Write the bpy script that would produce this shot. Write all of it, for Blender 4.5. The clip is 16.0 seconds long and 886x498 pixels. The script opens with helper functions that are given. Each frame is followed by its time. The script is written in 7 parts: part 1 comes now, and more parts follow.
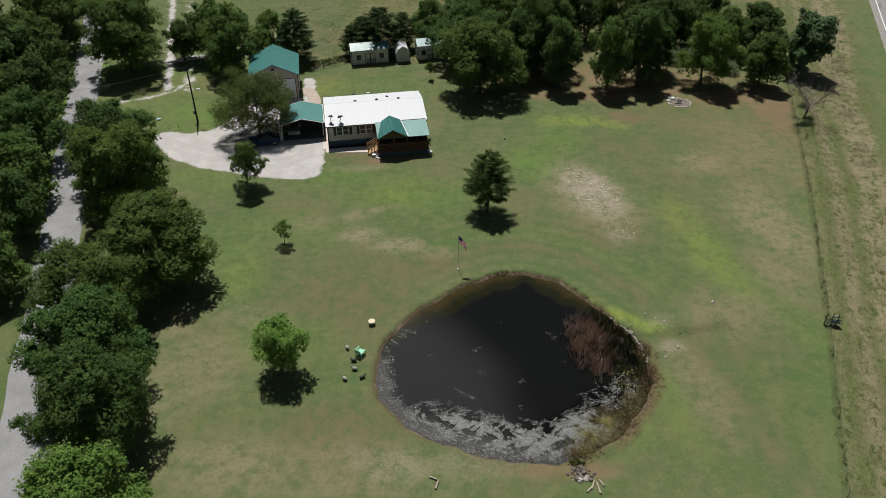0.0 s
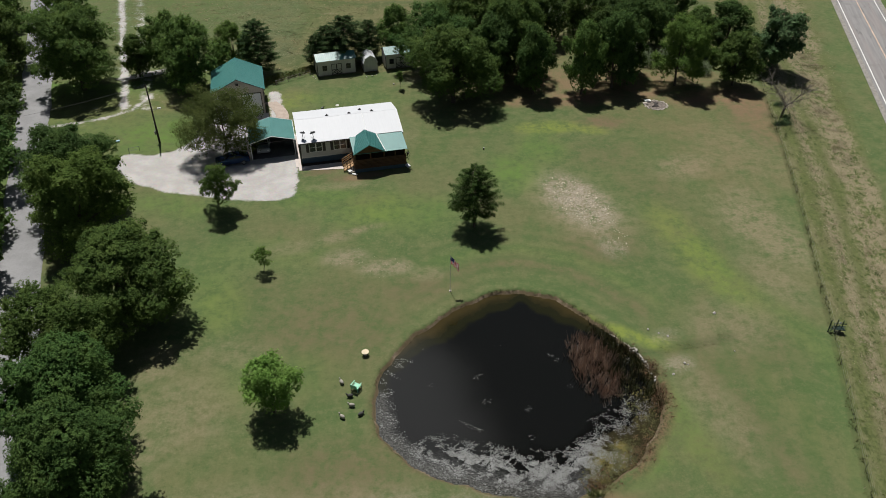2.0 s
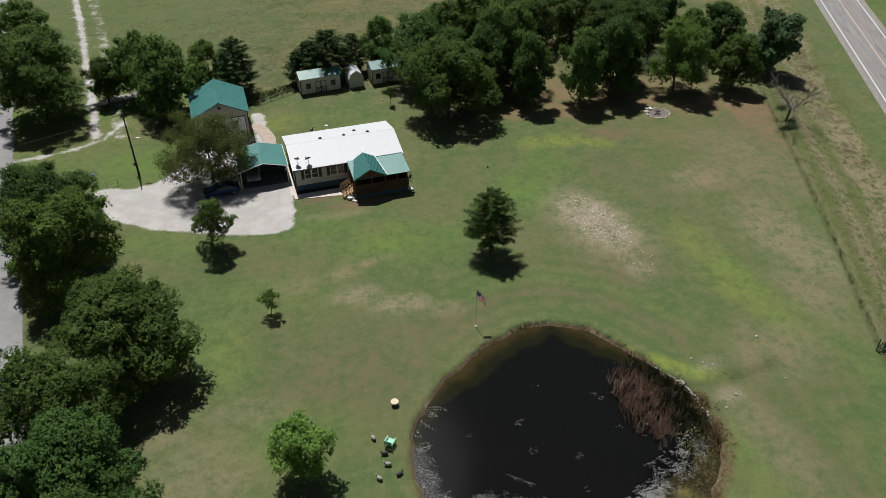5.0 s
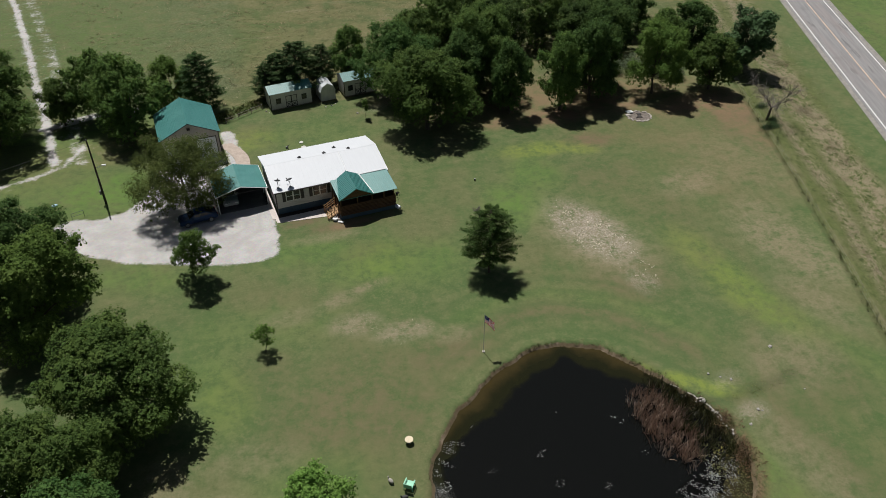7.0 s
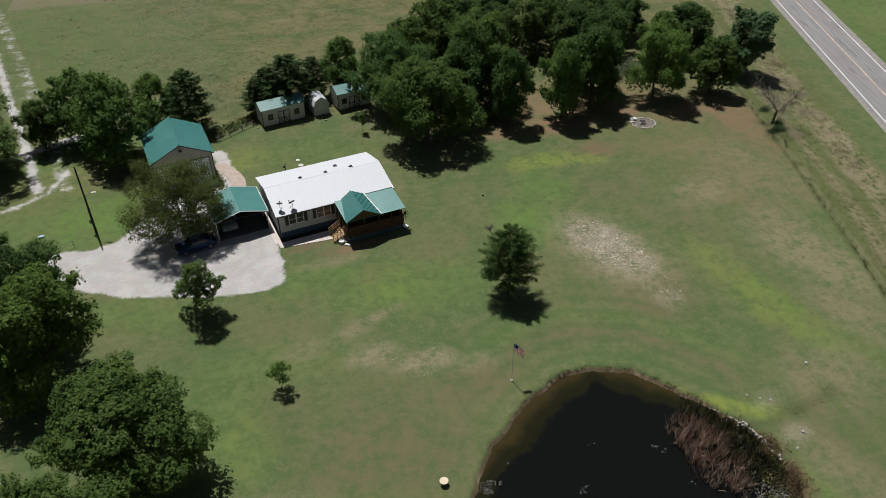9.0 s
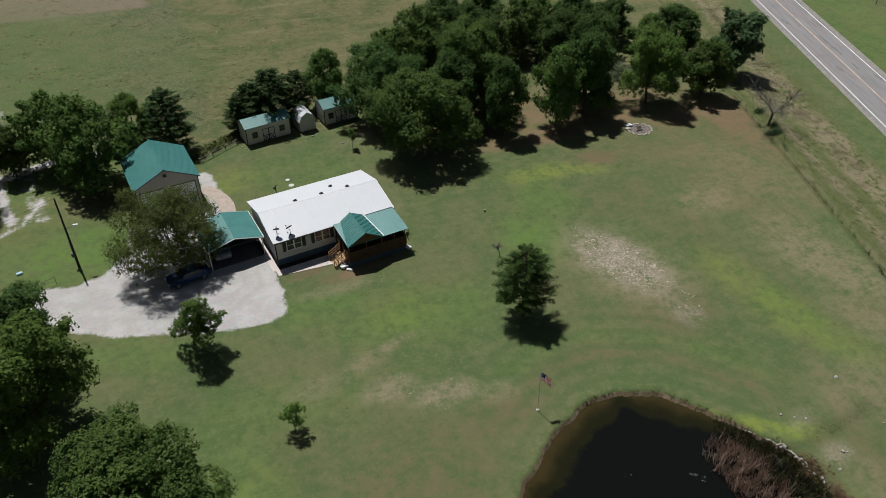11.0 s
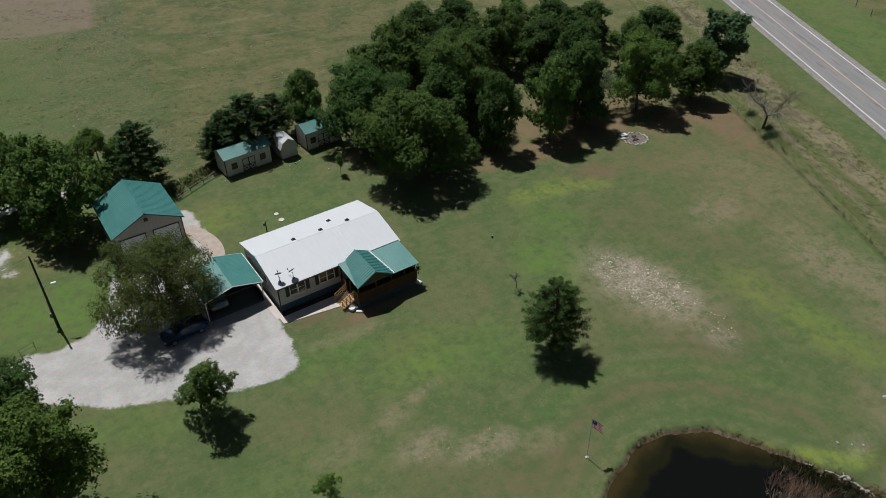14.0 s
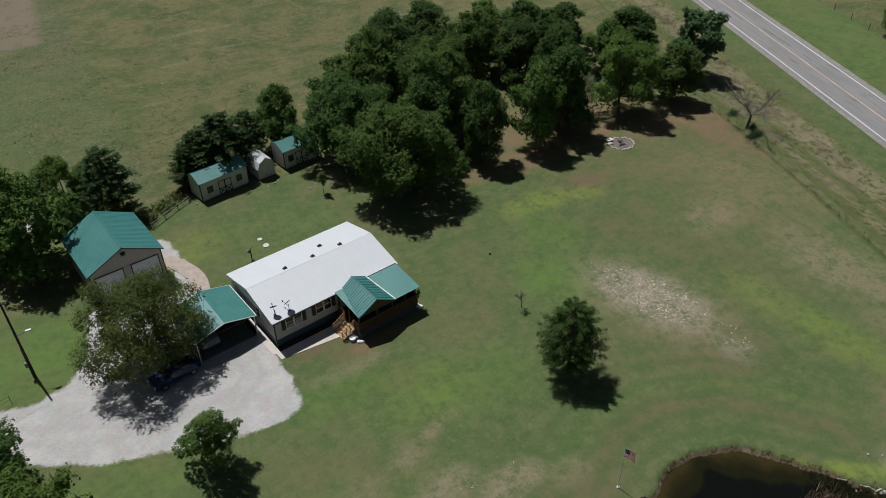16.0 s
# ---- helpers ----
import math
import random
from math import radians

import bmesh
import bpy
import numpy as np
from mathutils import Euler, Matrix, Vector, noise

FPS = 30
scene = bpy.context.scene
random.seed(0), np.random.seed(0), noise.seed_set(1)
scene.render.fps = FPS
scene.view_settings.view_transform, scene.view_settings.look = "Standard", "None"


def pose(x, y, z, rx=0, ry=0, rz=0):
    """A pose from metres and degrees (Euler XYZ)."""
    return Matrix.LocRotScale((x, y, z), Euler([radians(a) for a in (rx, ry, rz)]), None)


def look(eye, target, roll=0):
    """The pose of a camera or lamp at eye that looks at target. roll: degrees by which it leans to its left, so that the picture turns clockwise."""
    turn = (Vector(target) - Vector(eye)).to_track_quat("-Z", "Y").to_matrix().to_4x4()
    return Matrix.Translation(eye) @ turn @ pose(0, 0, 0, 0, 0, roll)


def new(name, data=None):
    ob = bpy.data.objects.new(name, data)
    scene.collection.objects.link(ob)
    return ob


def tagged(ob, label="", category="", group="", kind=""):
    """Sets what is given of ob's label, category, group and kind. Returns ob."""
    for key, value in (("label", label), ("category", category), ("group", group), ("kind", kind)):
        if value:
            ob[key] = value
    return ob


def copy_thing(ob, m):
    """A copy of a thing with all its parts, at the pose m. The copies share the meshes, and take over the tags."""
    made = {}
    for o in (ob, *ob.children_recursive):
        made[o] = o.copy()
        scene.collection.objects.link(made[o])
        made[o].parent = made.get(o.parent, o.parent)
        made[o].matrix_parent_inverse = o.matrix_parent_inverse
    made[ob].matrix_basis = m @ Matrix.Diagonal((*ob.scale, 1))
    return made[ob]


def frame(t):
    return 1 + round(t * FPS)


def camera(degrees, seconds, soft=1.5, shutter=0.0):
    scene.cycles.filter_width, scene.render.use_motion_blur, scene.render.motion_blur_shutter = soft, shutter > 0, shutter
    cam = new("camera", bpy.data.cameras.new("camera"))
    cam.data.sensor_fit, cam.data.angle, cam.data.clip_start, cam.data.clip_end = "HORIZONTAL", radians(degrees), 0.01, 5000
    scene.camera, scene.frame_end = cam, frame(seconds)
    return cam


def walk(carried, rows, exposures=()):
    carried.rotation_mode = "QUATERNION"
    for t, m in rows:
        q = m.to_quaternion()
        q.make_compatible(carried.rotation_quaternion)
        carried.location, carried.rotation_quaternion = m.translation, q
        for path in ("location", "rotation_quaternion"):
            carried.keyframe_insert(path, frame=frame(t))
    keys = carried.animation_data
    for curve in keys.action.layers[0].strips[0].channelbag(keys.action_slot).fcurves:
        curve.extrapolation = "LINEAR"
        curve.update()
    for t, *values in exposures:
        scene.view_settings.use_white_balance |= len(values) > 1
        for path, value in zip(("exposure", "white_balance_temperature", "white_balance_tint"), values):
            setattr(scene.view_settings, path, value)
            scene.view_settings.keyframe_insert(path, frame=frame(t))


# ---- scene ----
cam = camera(59.9, 16.0, soft=0.85)
METRES, EYE, TILT, LEAN, TURN = 8.0, 1.5, 0.0, 0.0, 0.0
PATH = [
    (0, (0.432, 0.348, 53.513), (0.406, 1.952, 52.318), -0.2),
    (0.5, (-0.426, 1.458, 53.433), (-0.424, 3.061, 52.237), -0.2),
    (1, (-1.36, 2.622, 53.168), (-1.325, 4.226, 51.975), -0.2),
    (1.5, (-2.267, 3.713, 53.076), (-2.204, 5.316, 51.882), -0.3),
    (2, (-3.373, 4.863, 53.077), (-3.281, 6.464, 51.881), -0.2),
    (2.5, (-4.403, 5.995, 52.982), (-4.287, 7.594, 51.786), -0.2),
    (3, (-5.451, 7.188, 52.824), (-5.314, 8.786, 51.629), -0.2),
    (3.5, (-6.57, 8.43, 52.714), (-6.433, 10.028, 51.519), -0.2),
    (4, (-7.532, 9.624, 52.545), (-7.381, 11.221, 51.351), -0.3),
    (6.5, (-12.555, 15.727, 52.036), (-12.255, 17.303, 50.841), -0.5),
    (7, (-13.607, 17.062, 52.01), (-13.278, 18.631, 50.814), -0.5),
    (7.5, (-14.489, 18.352, 51.812), (-14.14, 19.918, 50.618), -0.6),
    (8, (-15.464, 19.686, 51.816), (-15.096, 21.246, 50.621), -0.6),
    (8.5, (-16.284, 21.053, 51.657), (-15.9, 22.61, 50.462), -0.7),
    (9, (-17.198, 22.332, 51.679), (-16.796, 23.884, 50.484), -0.8),
    (11.5, (-21.329, 29.202, 51.44), (-20.812, 30.718, 50.242), -1.0),
    (12, (-22.101, 30.594, 51.466), (-21.563, 32.101, 50.267), -1.1),
    (12.5, (-22.854, 32.004, 51.463), (-22.294, 33.503, 50.263), -1.1),
    (13, (-23.547, 33.434, 51.536), (-22.965, 34.923, 50.334), -1.2),
    (13.5, (-24.276, 34.861, 51.549), (-23.673, 36.34, 50.346), -1.2),
    (14, (-25.031, 36.376, 51.599), (-24.403, 37.843, 50.393), -1.2),
    (14.5, (-25.786, 37.935, 51.586), (-25.13, 39.388, 50.378), -1.1),
    (15, (-26.388, 39.461, 51.651), (-25.705, 40.899, 50.44), -1.1),
    (15.5, (-26.982, 40.87, 51.582), (-26.272, 42.295, 50.371), -1.2),
    (16, (-27.705, 42.406, 51.426), (-26.963, 43.813, 50.214), -1.1),
]
walk(cam, [(t, look(eye, target, roll)) for t, eye, target, roll in PATH], [(0.0, 0.16, 6470, 9.5), (4.0, 0.16, 6430, 9.5), (9.0, 0.08, 6320, 9.5), (16.0, -0.14, 6150, 9)])

# ---- light ----
SUN_EL, SUN_AZ = 65.8, (-0.25, 0.968)
world = bpy.data.worlds.new("sky")
scene.world = world
world.use_nodes = True
wn = world.node_tree.nodes
sky = wn.new("ShaderNodeTexSky")
sky.sky_type = "NISHITA"
sky.sun_disc = False
sky.sun_elevation = radians(SUN_EL)
sky.sun_rotation = math.atan2(SUN_AZ[0], SUN_AZ[1])
sky.air_density, sky.dust_density, sky.ozone_density = 1.0, 0.6, 1.0
wn["Background"].inputs["Strength"].default_value = 0.027
cloud_at = wn.new("ShaderNodeTexCoord")
cloud_map = wn.new("ShaderNodeMapping")
cloud_map.inputs["Scale"].default_value = (1.0, 1.0, 2.2)
cloud_noise = wn.new("ShaderNodeTexNoise")
cloud_noise.inputs["Scale"].default_value, cloud_noise.inputs["Detail"].default_value, cloud_noise.inputs["Roughness"].default_value = 2.6, 7.0, 0.6
cloud_edge = wn.new("ShaderNodeMapRange")
cloud_edge.interpolation_type = "SMOOTHSTEP"
cloud_edge.inputs[1].default_value, cloud_edge.inputs[2].default_value, cloud_edge.inputs[4].default_value = 0.60, 0.86, 0.9
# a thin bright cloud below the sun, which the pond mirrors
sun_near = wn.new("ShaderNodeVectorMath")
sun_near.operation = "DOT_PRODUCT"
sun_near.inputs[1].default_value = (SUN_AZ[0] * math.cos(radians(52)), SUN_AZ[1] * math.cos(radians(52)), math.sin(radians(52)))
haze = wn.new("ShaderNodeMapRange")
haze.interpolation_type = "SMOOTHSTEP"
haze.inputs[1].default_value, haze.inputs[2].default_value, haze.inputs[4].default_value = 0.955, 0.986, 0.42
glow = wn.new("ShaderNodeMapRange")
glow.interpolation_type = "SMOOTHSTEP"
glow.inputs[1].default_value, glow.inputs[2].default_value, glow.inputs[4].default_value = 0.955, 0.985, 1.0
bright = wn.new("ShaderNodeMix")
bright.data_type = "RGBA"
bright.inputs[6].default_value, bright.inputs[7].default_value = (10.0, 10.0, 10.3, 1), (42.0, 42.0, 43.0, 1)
cloud_sum = wn.new("ShaderNodeMath")
veil = wn.new("ShaderNodeHueSaturation")
veil.inputs["Saturation"].default_value = 0.75
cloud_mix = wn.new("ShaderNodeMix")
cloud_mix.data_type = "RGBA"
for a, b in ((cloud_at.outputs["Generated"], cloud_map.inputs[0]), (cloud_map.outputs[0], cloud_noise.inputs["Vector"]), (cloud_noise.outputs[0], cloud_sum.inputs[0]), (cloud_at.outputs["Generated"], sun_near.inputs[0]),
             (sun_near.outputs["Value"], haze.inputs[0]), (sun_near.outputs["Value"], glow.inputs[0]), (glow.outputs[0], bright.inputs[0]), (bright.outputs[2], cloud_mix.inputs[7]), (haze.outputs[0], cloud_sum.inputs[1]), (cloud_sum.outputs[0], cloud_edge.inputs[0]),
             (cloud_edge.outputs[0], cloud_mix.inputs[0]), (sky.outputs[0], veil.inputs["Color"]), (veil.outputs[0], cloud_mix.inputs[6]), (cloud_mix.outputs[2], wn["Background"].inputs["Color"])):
    world.node_tree.links.new(a, b)
sun = new("sun", bpy.data.lights.new("sun", "SUN"))
sun.data.energy, sun.data.angle, sun.data.color = 4.3, radians(0.55), (1.0, 0.965, 0.91)
SUN_WAY = Vector((SUN_AZ[0] * math.cos(radians(SUN_EL)), SUN_AZ[1] * math.cos(radians(SUN_EL)), math.sin(radians(SUN_EL))))
sun.matrix_world = look(SUN_WAY * 100, (0, 0, 0))


# ---- node helpers ----
class Nodes:
    def __init__(self, name):
        self.mat = bpy.data.materials.new(name)
        self.mat.use_nodes = True
        self.tree = self.mat.node_tree
        self.bsdf = self.tree.nodes["Principled BSDF"]
        self.out = self.tree.nodes["Material Output"]

    def put(self, socket, value):
        if isinstance(value, bpy.types.NodeSocket):
            self.tree.links.new(value, socket)
        elif isinstance(value, (tuple, list)) and len(value) == 3 and socket.type == "RGBA":
            socket.default_value = (*value, 1)
        else:
            socket.default_value = value

    def node(self, kind):
        return self.tree.nodes.new(kind)

    def math(self, op, a, b=0.0, clamp=False):
        n = self.node("ShaderNodeMath")
        n.operation, n.use_clamp = op, clamp
        self.put(n.inputs[0], a), self.put(n.inputs[1], b)
        return n.outputs[0]

    def mix(self, fac, a, b, blend="MIX"):
        n = self.node("ShaderNodeMix")
        n.data_type, n.blend_type = "RGBA", blend
        self.put(n.inputs[0], fac), self.put(n.inputs[6], a), self.put(n.inputs[7], b)
        return n.outputs[2]

    def step(self, value, lo, hi):
        n = self.node("ShaderNodeMapRange")
        n.interpolation_type = "SMOOTHSTEP"
        self.put(n.inputs[0], value)
        n.inputs[1].default_value, n.inputs[2].default_value = lo, hi
        return n.outputs[0]

    def place(self, kind="Object"):
        return self.node("ShaderNodeTexCoord").outputs[kind]

    def stretched(self, vec, scale):
        n = self.node("ShaderNodeMapping")
        self.put(n.inputs[0], vec)
        n.inputs[3].default_value = scale
        return n.outputs[0]

    def noise(self, vec, scale, detail=4.0, rough=0.55, warp=0.0):
        n = self.node("ShaderNodeTexNoise")
        self.put(n.inputs["Vector"], vec)
        n.inputs["Scale"].default_value, n.inputs["Detail"].default_value = scale, detail
        n.inputs["Roughness"].default_value, n.inputs["Distortion"].default_value = rough, warp
        return n.outputs[0]

    def cells(self, vec, scale, out="Distance"):
        n = self.node("ShaderNodeTexVoronoi")
        self.put(n.inputs["Vector"], vec)
        n.inputs["Scale"].default_value = scale
        return n.outputs[out]

    def attr(self, name):
        n = self.node("ShaderNodeAttribute")
        n.attribute_name = name
        return n.outputs["Fac"]

    def island(self):
        return self.node("ShaderNodeNewGeometry").outputs["Random Per Island"]

    def each(self):
        return self.node("ShaderNodeObjectInfo").outputs["Random"]

    def bump(self, height, strength, distance):
        n = self.node("ShaderNodeBump")
        n.inputs["Strength"].default_value, n.inputs["Distance"].default_value = strength, distance
        self.put(n.inputs["Height"], height)
        self.tree.links.new(n.outputs[0], self.bsdf.inputs["Normal"])

    def done(self, color, rough=0.8, metal=0.0, spec=0.5):
        self.put(self.bsdf.inputs["Base Color"], color)
        self.put(self.bsdf.inputs["Roughness"], rough)
        self.put(self.bsdf.inputs["Metallic"], metal)
        self.put(self.bsdf.inputs["Specular IOR Level"], spec)
        return self.mat


def shade(c, k):
    return tuple(v * k for v in c)


def plain(name, color, rough=0.7, metal=0.0, vary=0.25, scale=1.5, fine=14.0, spec=0.4, stretch=(1, 1, 1), relief=0.0):
    """A surface with blotches at two sizes."""
    n = Nodes(name)
    v = n.stretched(n.place(), stretch)
    a, b = n.noise(v, scale), n.noise(v, fine, 3.0)
    f = n.math("ADD", n.math("MULTIPLY", a, 0.6), n.math("MULTIPLY", b, 0.4))
    col = n.mix(n.step(f, 0.3, 0.7), shade(color, 1 - vary), shade(color, 1 + vary * 0.6))
    if relief:
        n.bump(b, 0.5, relief)
    return n.done(col, n.math("ADD", n.math("MULTIPLY", a, 0.2), rough - 0.1, True), metal, spec)


def foliage(name, dark, light, tip, gloss=0.75):
    """Leaves: each leaf and each tree has a tone of its own, and light passes through."""
    n = Nodes(name)
    r, o = n.island(), n.each()
    col = n.mix(r, dark, light)
    big = n.noise(n.place(), 0.45, 3.0)
    col = n.mix(n.math("MULTIPLY", n.step(big, 0.45, 0.75), 0.6), col, tip)
    hsv = n.node("ShaderNodeHueSaturation")
    n.put(hsv.inputs["Hue"], n.math("ADD", n.math("MULTIPLY", o, 0.016), 0.494))
    n.put(hsv.inputs["Value"], n.math("ADD", n.math("MULTIPLY", o, 0.45), 0.78))
    n.put(hsv.inputs["Color"], col)
    col = hsv.outputs[0]
    n.done(col, gloss, 0.0, 0.12)
    tr = n.node("ShaderNodeBsdfTranslucent")
    n.put(tr.inputs[0], n.mix(0.5, col, shade(tip, 1.2)))
    m = n.node("ShaderNodeMixShader")
    m.inputs[0].default_value = 0.36
    n.tree.links.new(n.bsdf.outputs[0], m.inputs[1])
    n.tree.links.new(tr.outputs[0], m.inputs[2])
    n.tree.links.new(m.outputs[0], n.out.inputs[0])
    return n.mat


# ---- shape helpers ----
def part(name, bm, material, parent=None, label="", smooth=False):
    me = bpy.data.meshes.new(name)
    bm.to_mesh(me)
    bm.free()
    me.materials.append(material)
    if smooth:
        for p in me.polygons:
            p.use_smooth = True
    ob = new(name, me)
    ob.parent = parent
    if label:
        ob["label"] = label
    return ob


def raw(name, verts, faces, material, parent=None, label="", smooth=False):
    me = bpy.data.meshes.new(name)
    me.from_pydata(np.asarray(verts).tolist(), [], np.asarray(faces).tolist() if not isinstance(faces, list) else faces)
    me.materials.append(material)
    if smooth:
        me.polygons.foreach_set("use_smooth", [True] * len(me.polygons))
    ob = new(name, me)
    ob.parent = parent
    if label:
        ob["label"] = label
    return ob


def thing(name, m, label, category, group="", kind=""):
    ob = new(name)
    ob.empty_display_size = 0.3
    ob.matrix_world = m
    return tagged(ob, label, category, group, kind)


def box(x0, x1, y0, y1, z0, z1, bevel=0.0, bm=None, turn=None):
    bm = bm or bmesh.new()
    made = bmesh.ops.create_cube(bm, size=1)["verts"]
    bmesh.ops.scale(bm, vec=(x1 - x0, y1 - y0, z1 - z0), verts=made)
    bmesh.ops.translate(bm, vec=((x0 + x1) / 2, (y0 + y1) / 2, (z0 + z1) / 2), verts=made)
    if turn is not None:
        bmesh.ops.transform(bm, matrix=turn, verts=made)
    if bevel:
        edges = {e for v in made for e in v.link_edges}
        bmesh.ops.bevel(bm, geom=list(edges), offset=bevel, segments=1, affect="EDGES", profile=0.5)
    return bm


def rod(p, q, r0, r1=None, sides=8, bm=None):
    bm = bm or bmesh.new()
    p, q = Vector(p), Vector(q)
    way = q - p
    m = Matrix.Translation((p + q) / 2) @ way.to_track_quat("Z", "Y").to_matrix().to_4x4()
    bmesh.ops.create_cone(bm, cap_ends=True, segments=sides, radius1=r0, radius2=r0 if r1 is None else r1, depth=way.length, matrix=m)
    return bm


def solid(outline, z0, z1, bm=None, m=None):
    """An upright prism over an outline of (x, y)."""
    bm = bm or bmesh.new()
    low = [bm.verts.new((x, y, z0)) for x, y in outline]
    top = [bm.verts.new((x, y, z1)) for x, y in outline]
    bm.faces.new(top), bm.faces.new(low[::-1])
    for i in range(len(low)):
        j = (i + 1) % len(low)
        bm.faces.new((low[i], low[j], top[j], top[i]))
    if m is not None:
        bmesh.ops.transform(bm, matrix=m, verts=low + top)
    bmesh.ops.recalc_face_normals(bm, faces=bm.faces)
    return bm


def ribbed(a, b, c, d, spacing=0.3, height=0.03, width=0.05, thick=0.05):
    """A sheet-metal roof slope: eave from a to b, ridge from d to c, with ribs that run from ridge to eave."""
    a, b, c, d = (Vector(v) for v in (a, b, c, d))
    n = (b - a).cross(d - a).normalized()
    n = n if n.z > 0 else -n
    count = max(2, round((b - a).length / spacing))
    prof = []
    half = width / (b - a).length / 2
    for i in range(count + 1):
        s = i / count
        for o, h in ((-2 * half, 0), (-half, height), (half, height), (2 * half, 0)):
            if 0 <= s + o <= 1:
                prof.append((s + o, h))
    prof = sorted(set(prof))
    if prof[0][0] > 0:
        prof.insert(0, (0.0, prof[0][1]))
    if prof[-1][0] < 1:
        prof.append((1.0, prof[-1][1]))
    bm = bmesh.new()
    rows = []
    for e0, e1 in ((a, b), (d, c)):
        rows.append([bm.verts.new(e0.lerp(e1, s) + n * h) for s, h in prof])
        rows.append([bm.verts.new(e0.lerp(e1, s) - n * thick) for s, h in prof])
    lt, lb, ht, hb = rows
    for i in range(len(prof) - 1):
        bm.faces.new((lt[i], lt[i + 1], ht[i + 1], ht[i]))
        bm.faces.new((lb[i + 1], lb[i], hb[i], hb[i + 1]))
        bm.faces.new((lb[i], lb[i + 1], lt[i + 1], lt[i]))
        bm.faces.new((ht[i], ht[i + 1], hb[i + 1], hb[i]))
    for i in (0, -1):
        bm.faces.new((lt[i], ht[i], hb[i], lb[i]))
    bmesh.ops.recalc_face_normals(bm, faces=bm.faces)
    return bm


def inside(px, py, poly):
    """Signed distance to a closed outline, positive inside, for arrays."""
    poly = np.array(poly, float)
    far = np.full(px.shape, 1e9)
    odd = np.zeros(px.shape, bool)
    for (x0, y0), (x1, y1) in zip(poly, np.roll(poly, -1, 0)):
        ex, ey = x1 - x0, y1 - y0
        s = np.clip(((px - x0) * ex + (py - y0) * ey) / (ex * ex + ey * ey), 0, 1)
        far = np.minimum(far, np.hypot(px - x0 - s * ex, py - y0 - s * ey))
        with np.errstate(divide="ignore", invalid="ignore"):
            odd ^= ((y0 > py) != (y1 > py)) & (px < (x1 - x0) * (py - y0) / (y1 - y0 + 1e-12) + x0)
    return np.where(odd, far, -far)


def along(px, py, line):
    """Distance to an open line, for arrays."""
    far = np.full(px.shape, 1e9)
    for (x0, y0), (x1, y1) in zip(line[:-1], line[1:]):
        ex, ey = x1 - x0, y1 - y0
        s = np.clip(((px - x0) * ex + (py - y0) * ey) / (ex * ex + ey * ey), 0, 1)
        far = np.minimum(far, np.hypot(px - x0 - s * ex, py - y0 - s * ey))
    return far


def spot(px, py, cx, cy, rx, ry, turn=0.0, soft=0.6):
    c, s = math.cos(radians(turn)), math.sin(radians(turn))
    u, v = ((px - cx) * c + (py - cy) * s) / rx, (-(px - cx) * s + (py - cy) * c) / ry
    d = np.clip((1 + soft - np.hypot(u, v)) / (2 * soft), 0, 1)
    return d * d * (3 - 2 * d)


# ---- lie of the land ----
ROAD_D, ROAD_N, ROAD_P = (0.302, 0.953), (0.953, -0.302), (66.13, 93.7)
POND = (6.33, 54.78)


def east(x, y):
    """Distance east of the highway's near edge line."""
    return (x - ROAD_P[0]) * ROAD_N[0] + (y - ROAD_P[1]) * ROAD_N[1]


def on_road(e, s):
    """The place e east of the near edge line and s along the highway."""
    return ROAD_P[0] + e * ROAD_N[0] + s * ROAD_D[0], ROAD_P[1] + e * ROAD_N[1] + s * ROAD_D[1]


def fence_line(y):
    """How far west of the highway's edge line the lawn ends."""
    return np.interp(y, (40, 60, 78, 98, 111, 125, 140), (15.6, 15.7, 16.1, 16.9, 17.8, 18.4, 18.8))


def verge_e(x, y):
    """As east(), bent so that the fence stands at -16."""
    e = east(x, y)
    return e + (fence_line(y) - 16.0) * np.clip((-e - 4) / 10, 0, 1)


def lane(y):
    return -37.0 - (y - 44) * 0.317


def pond_radius(a):
    return (12.88 + 0.13 * np.cos(a) - 0.51 * np.sin(a) + 0.11 * np.cos(2 * a) + 0.2 * np.sin(2 * a) - 0.28 * np.cos(3 * a)
            - 0.58 * np.sin(3 * a) + 0.26 * np.cos(4 * a) + 0.18 * np.cos(5 * a) + 0.10 * np.sin(13 * a) + 0.07 * np.sin(23 * a + 1) + 0.05 * np.sin(41 * a))


def pond_depth(x, y):
    """Metres inside the pond's edge, negative outside."""
    dx, dy = x - POND[0], y - POND[1]
    return pond_radius(np.arctan2(dy, dx)) - np.hypot(dx, dy)


def height(x, y):
    e, p = east(x, y), pond_depth(x, y)
    z = -0.42 * np.clip((p + 0.05) / 0.3, 0, 1) - 0.9 * np.clip((p - 0.3) / 6, 0, 1)
    z = z + 0.10 * np.exp(-((p + 0.5) / 0.7) ** 2)
    ditch = np.exp(-((e + 9.5) / 2.6) ** 2) * 0.45 + np.exp(-((e - 14) / 3.0) ** 2) * 0.4
    z = z - ditch + 0.16 * np.exp(-((e + 15.2) / 0.8) ** 2)
    run = np.clip(1 - np.abs(e - 3.6) / 5.5, 0, 1)
    return z + 0.02 * np.sin(x * 0.31 + 1) * np.sin(y * 0.27) * (run == 0)


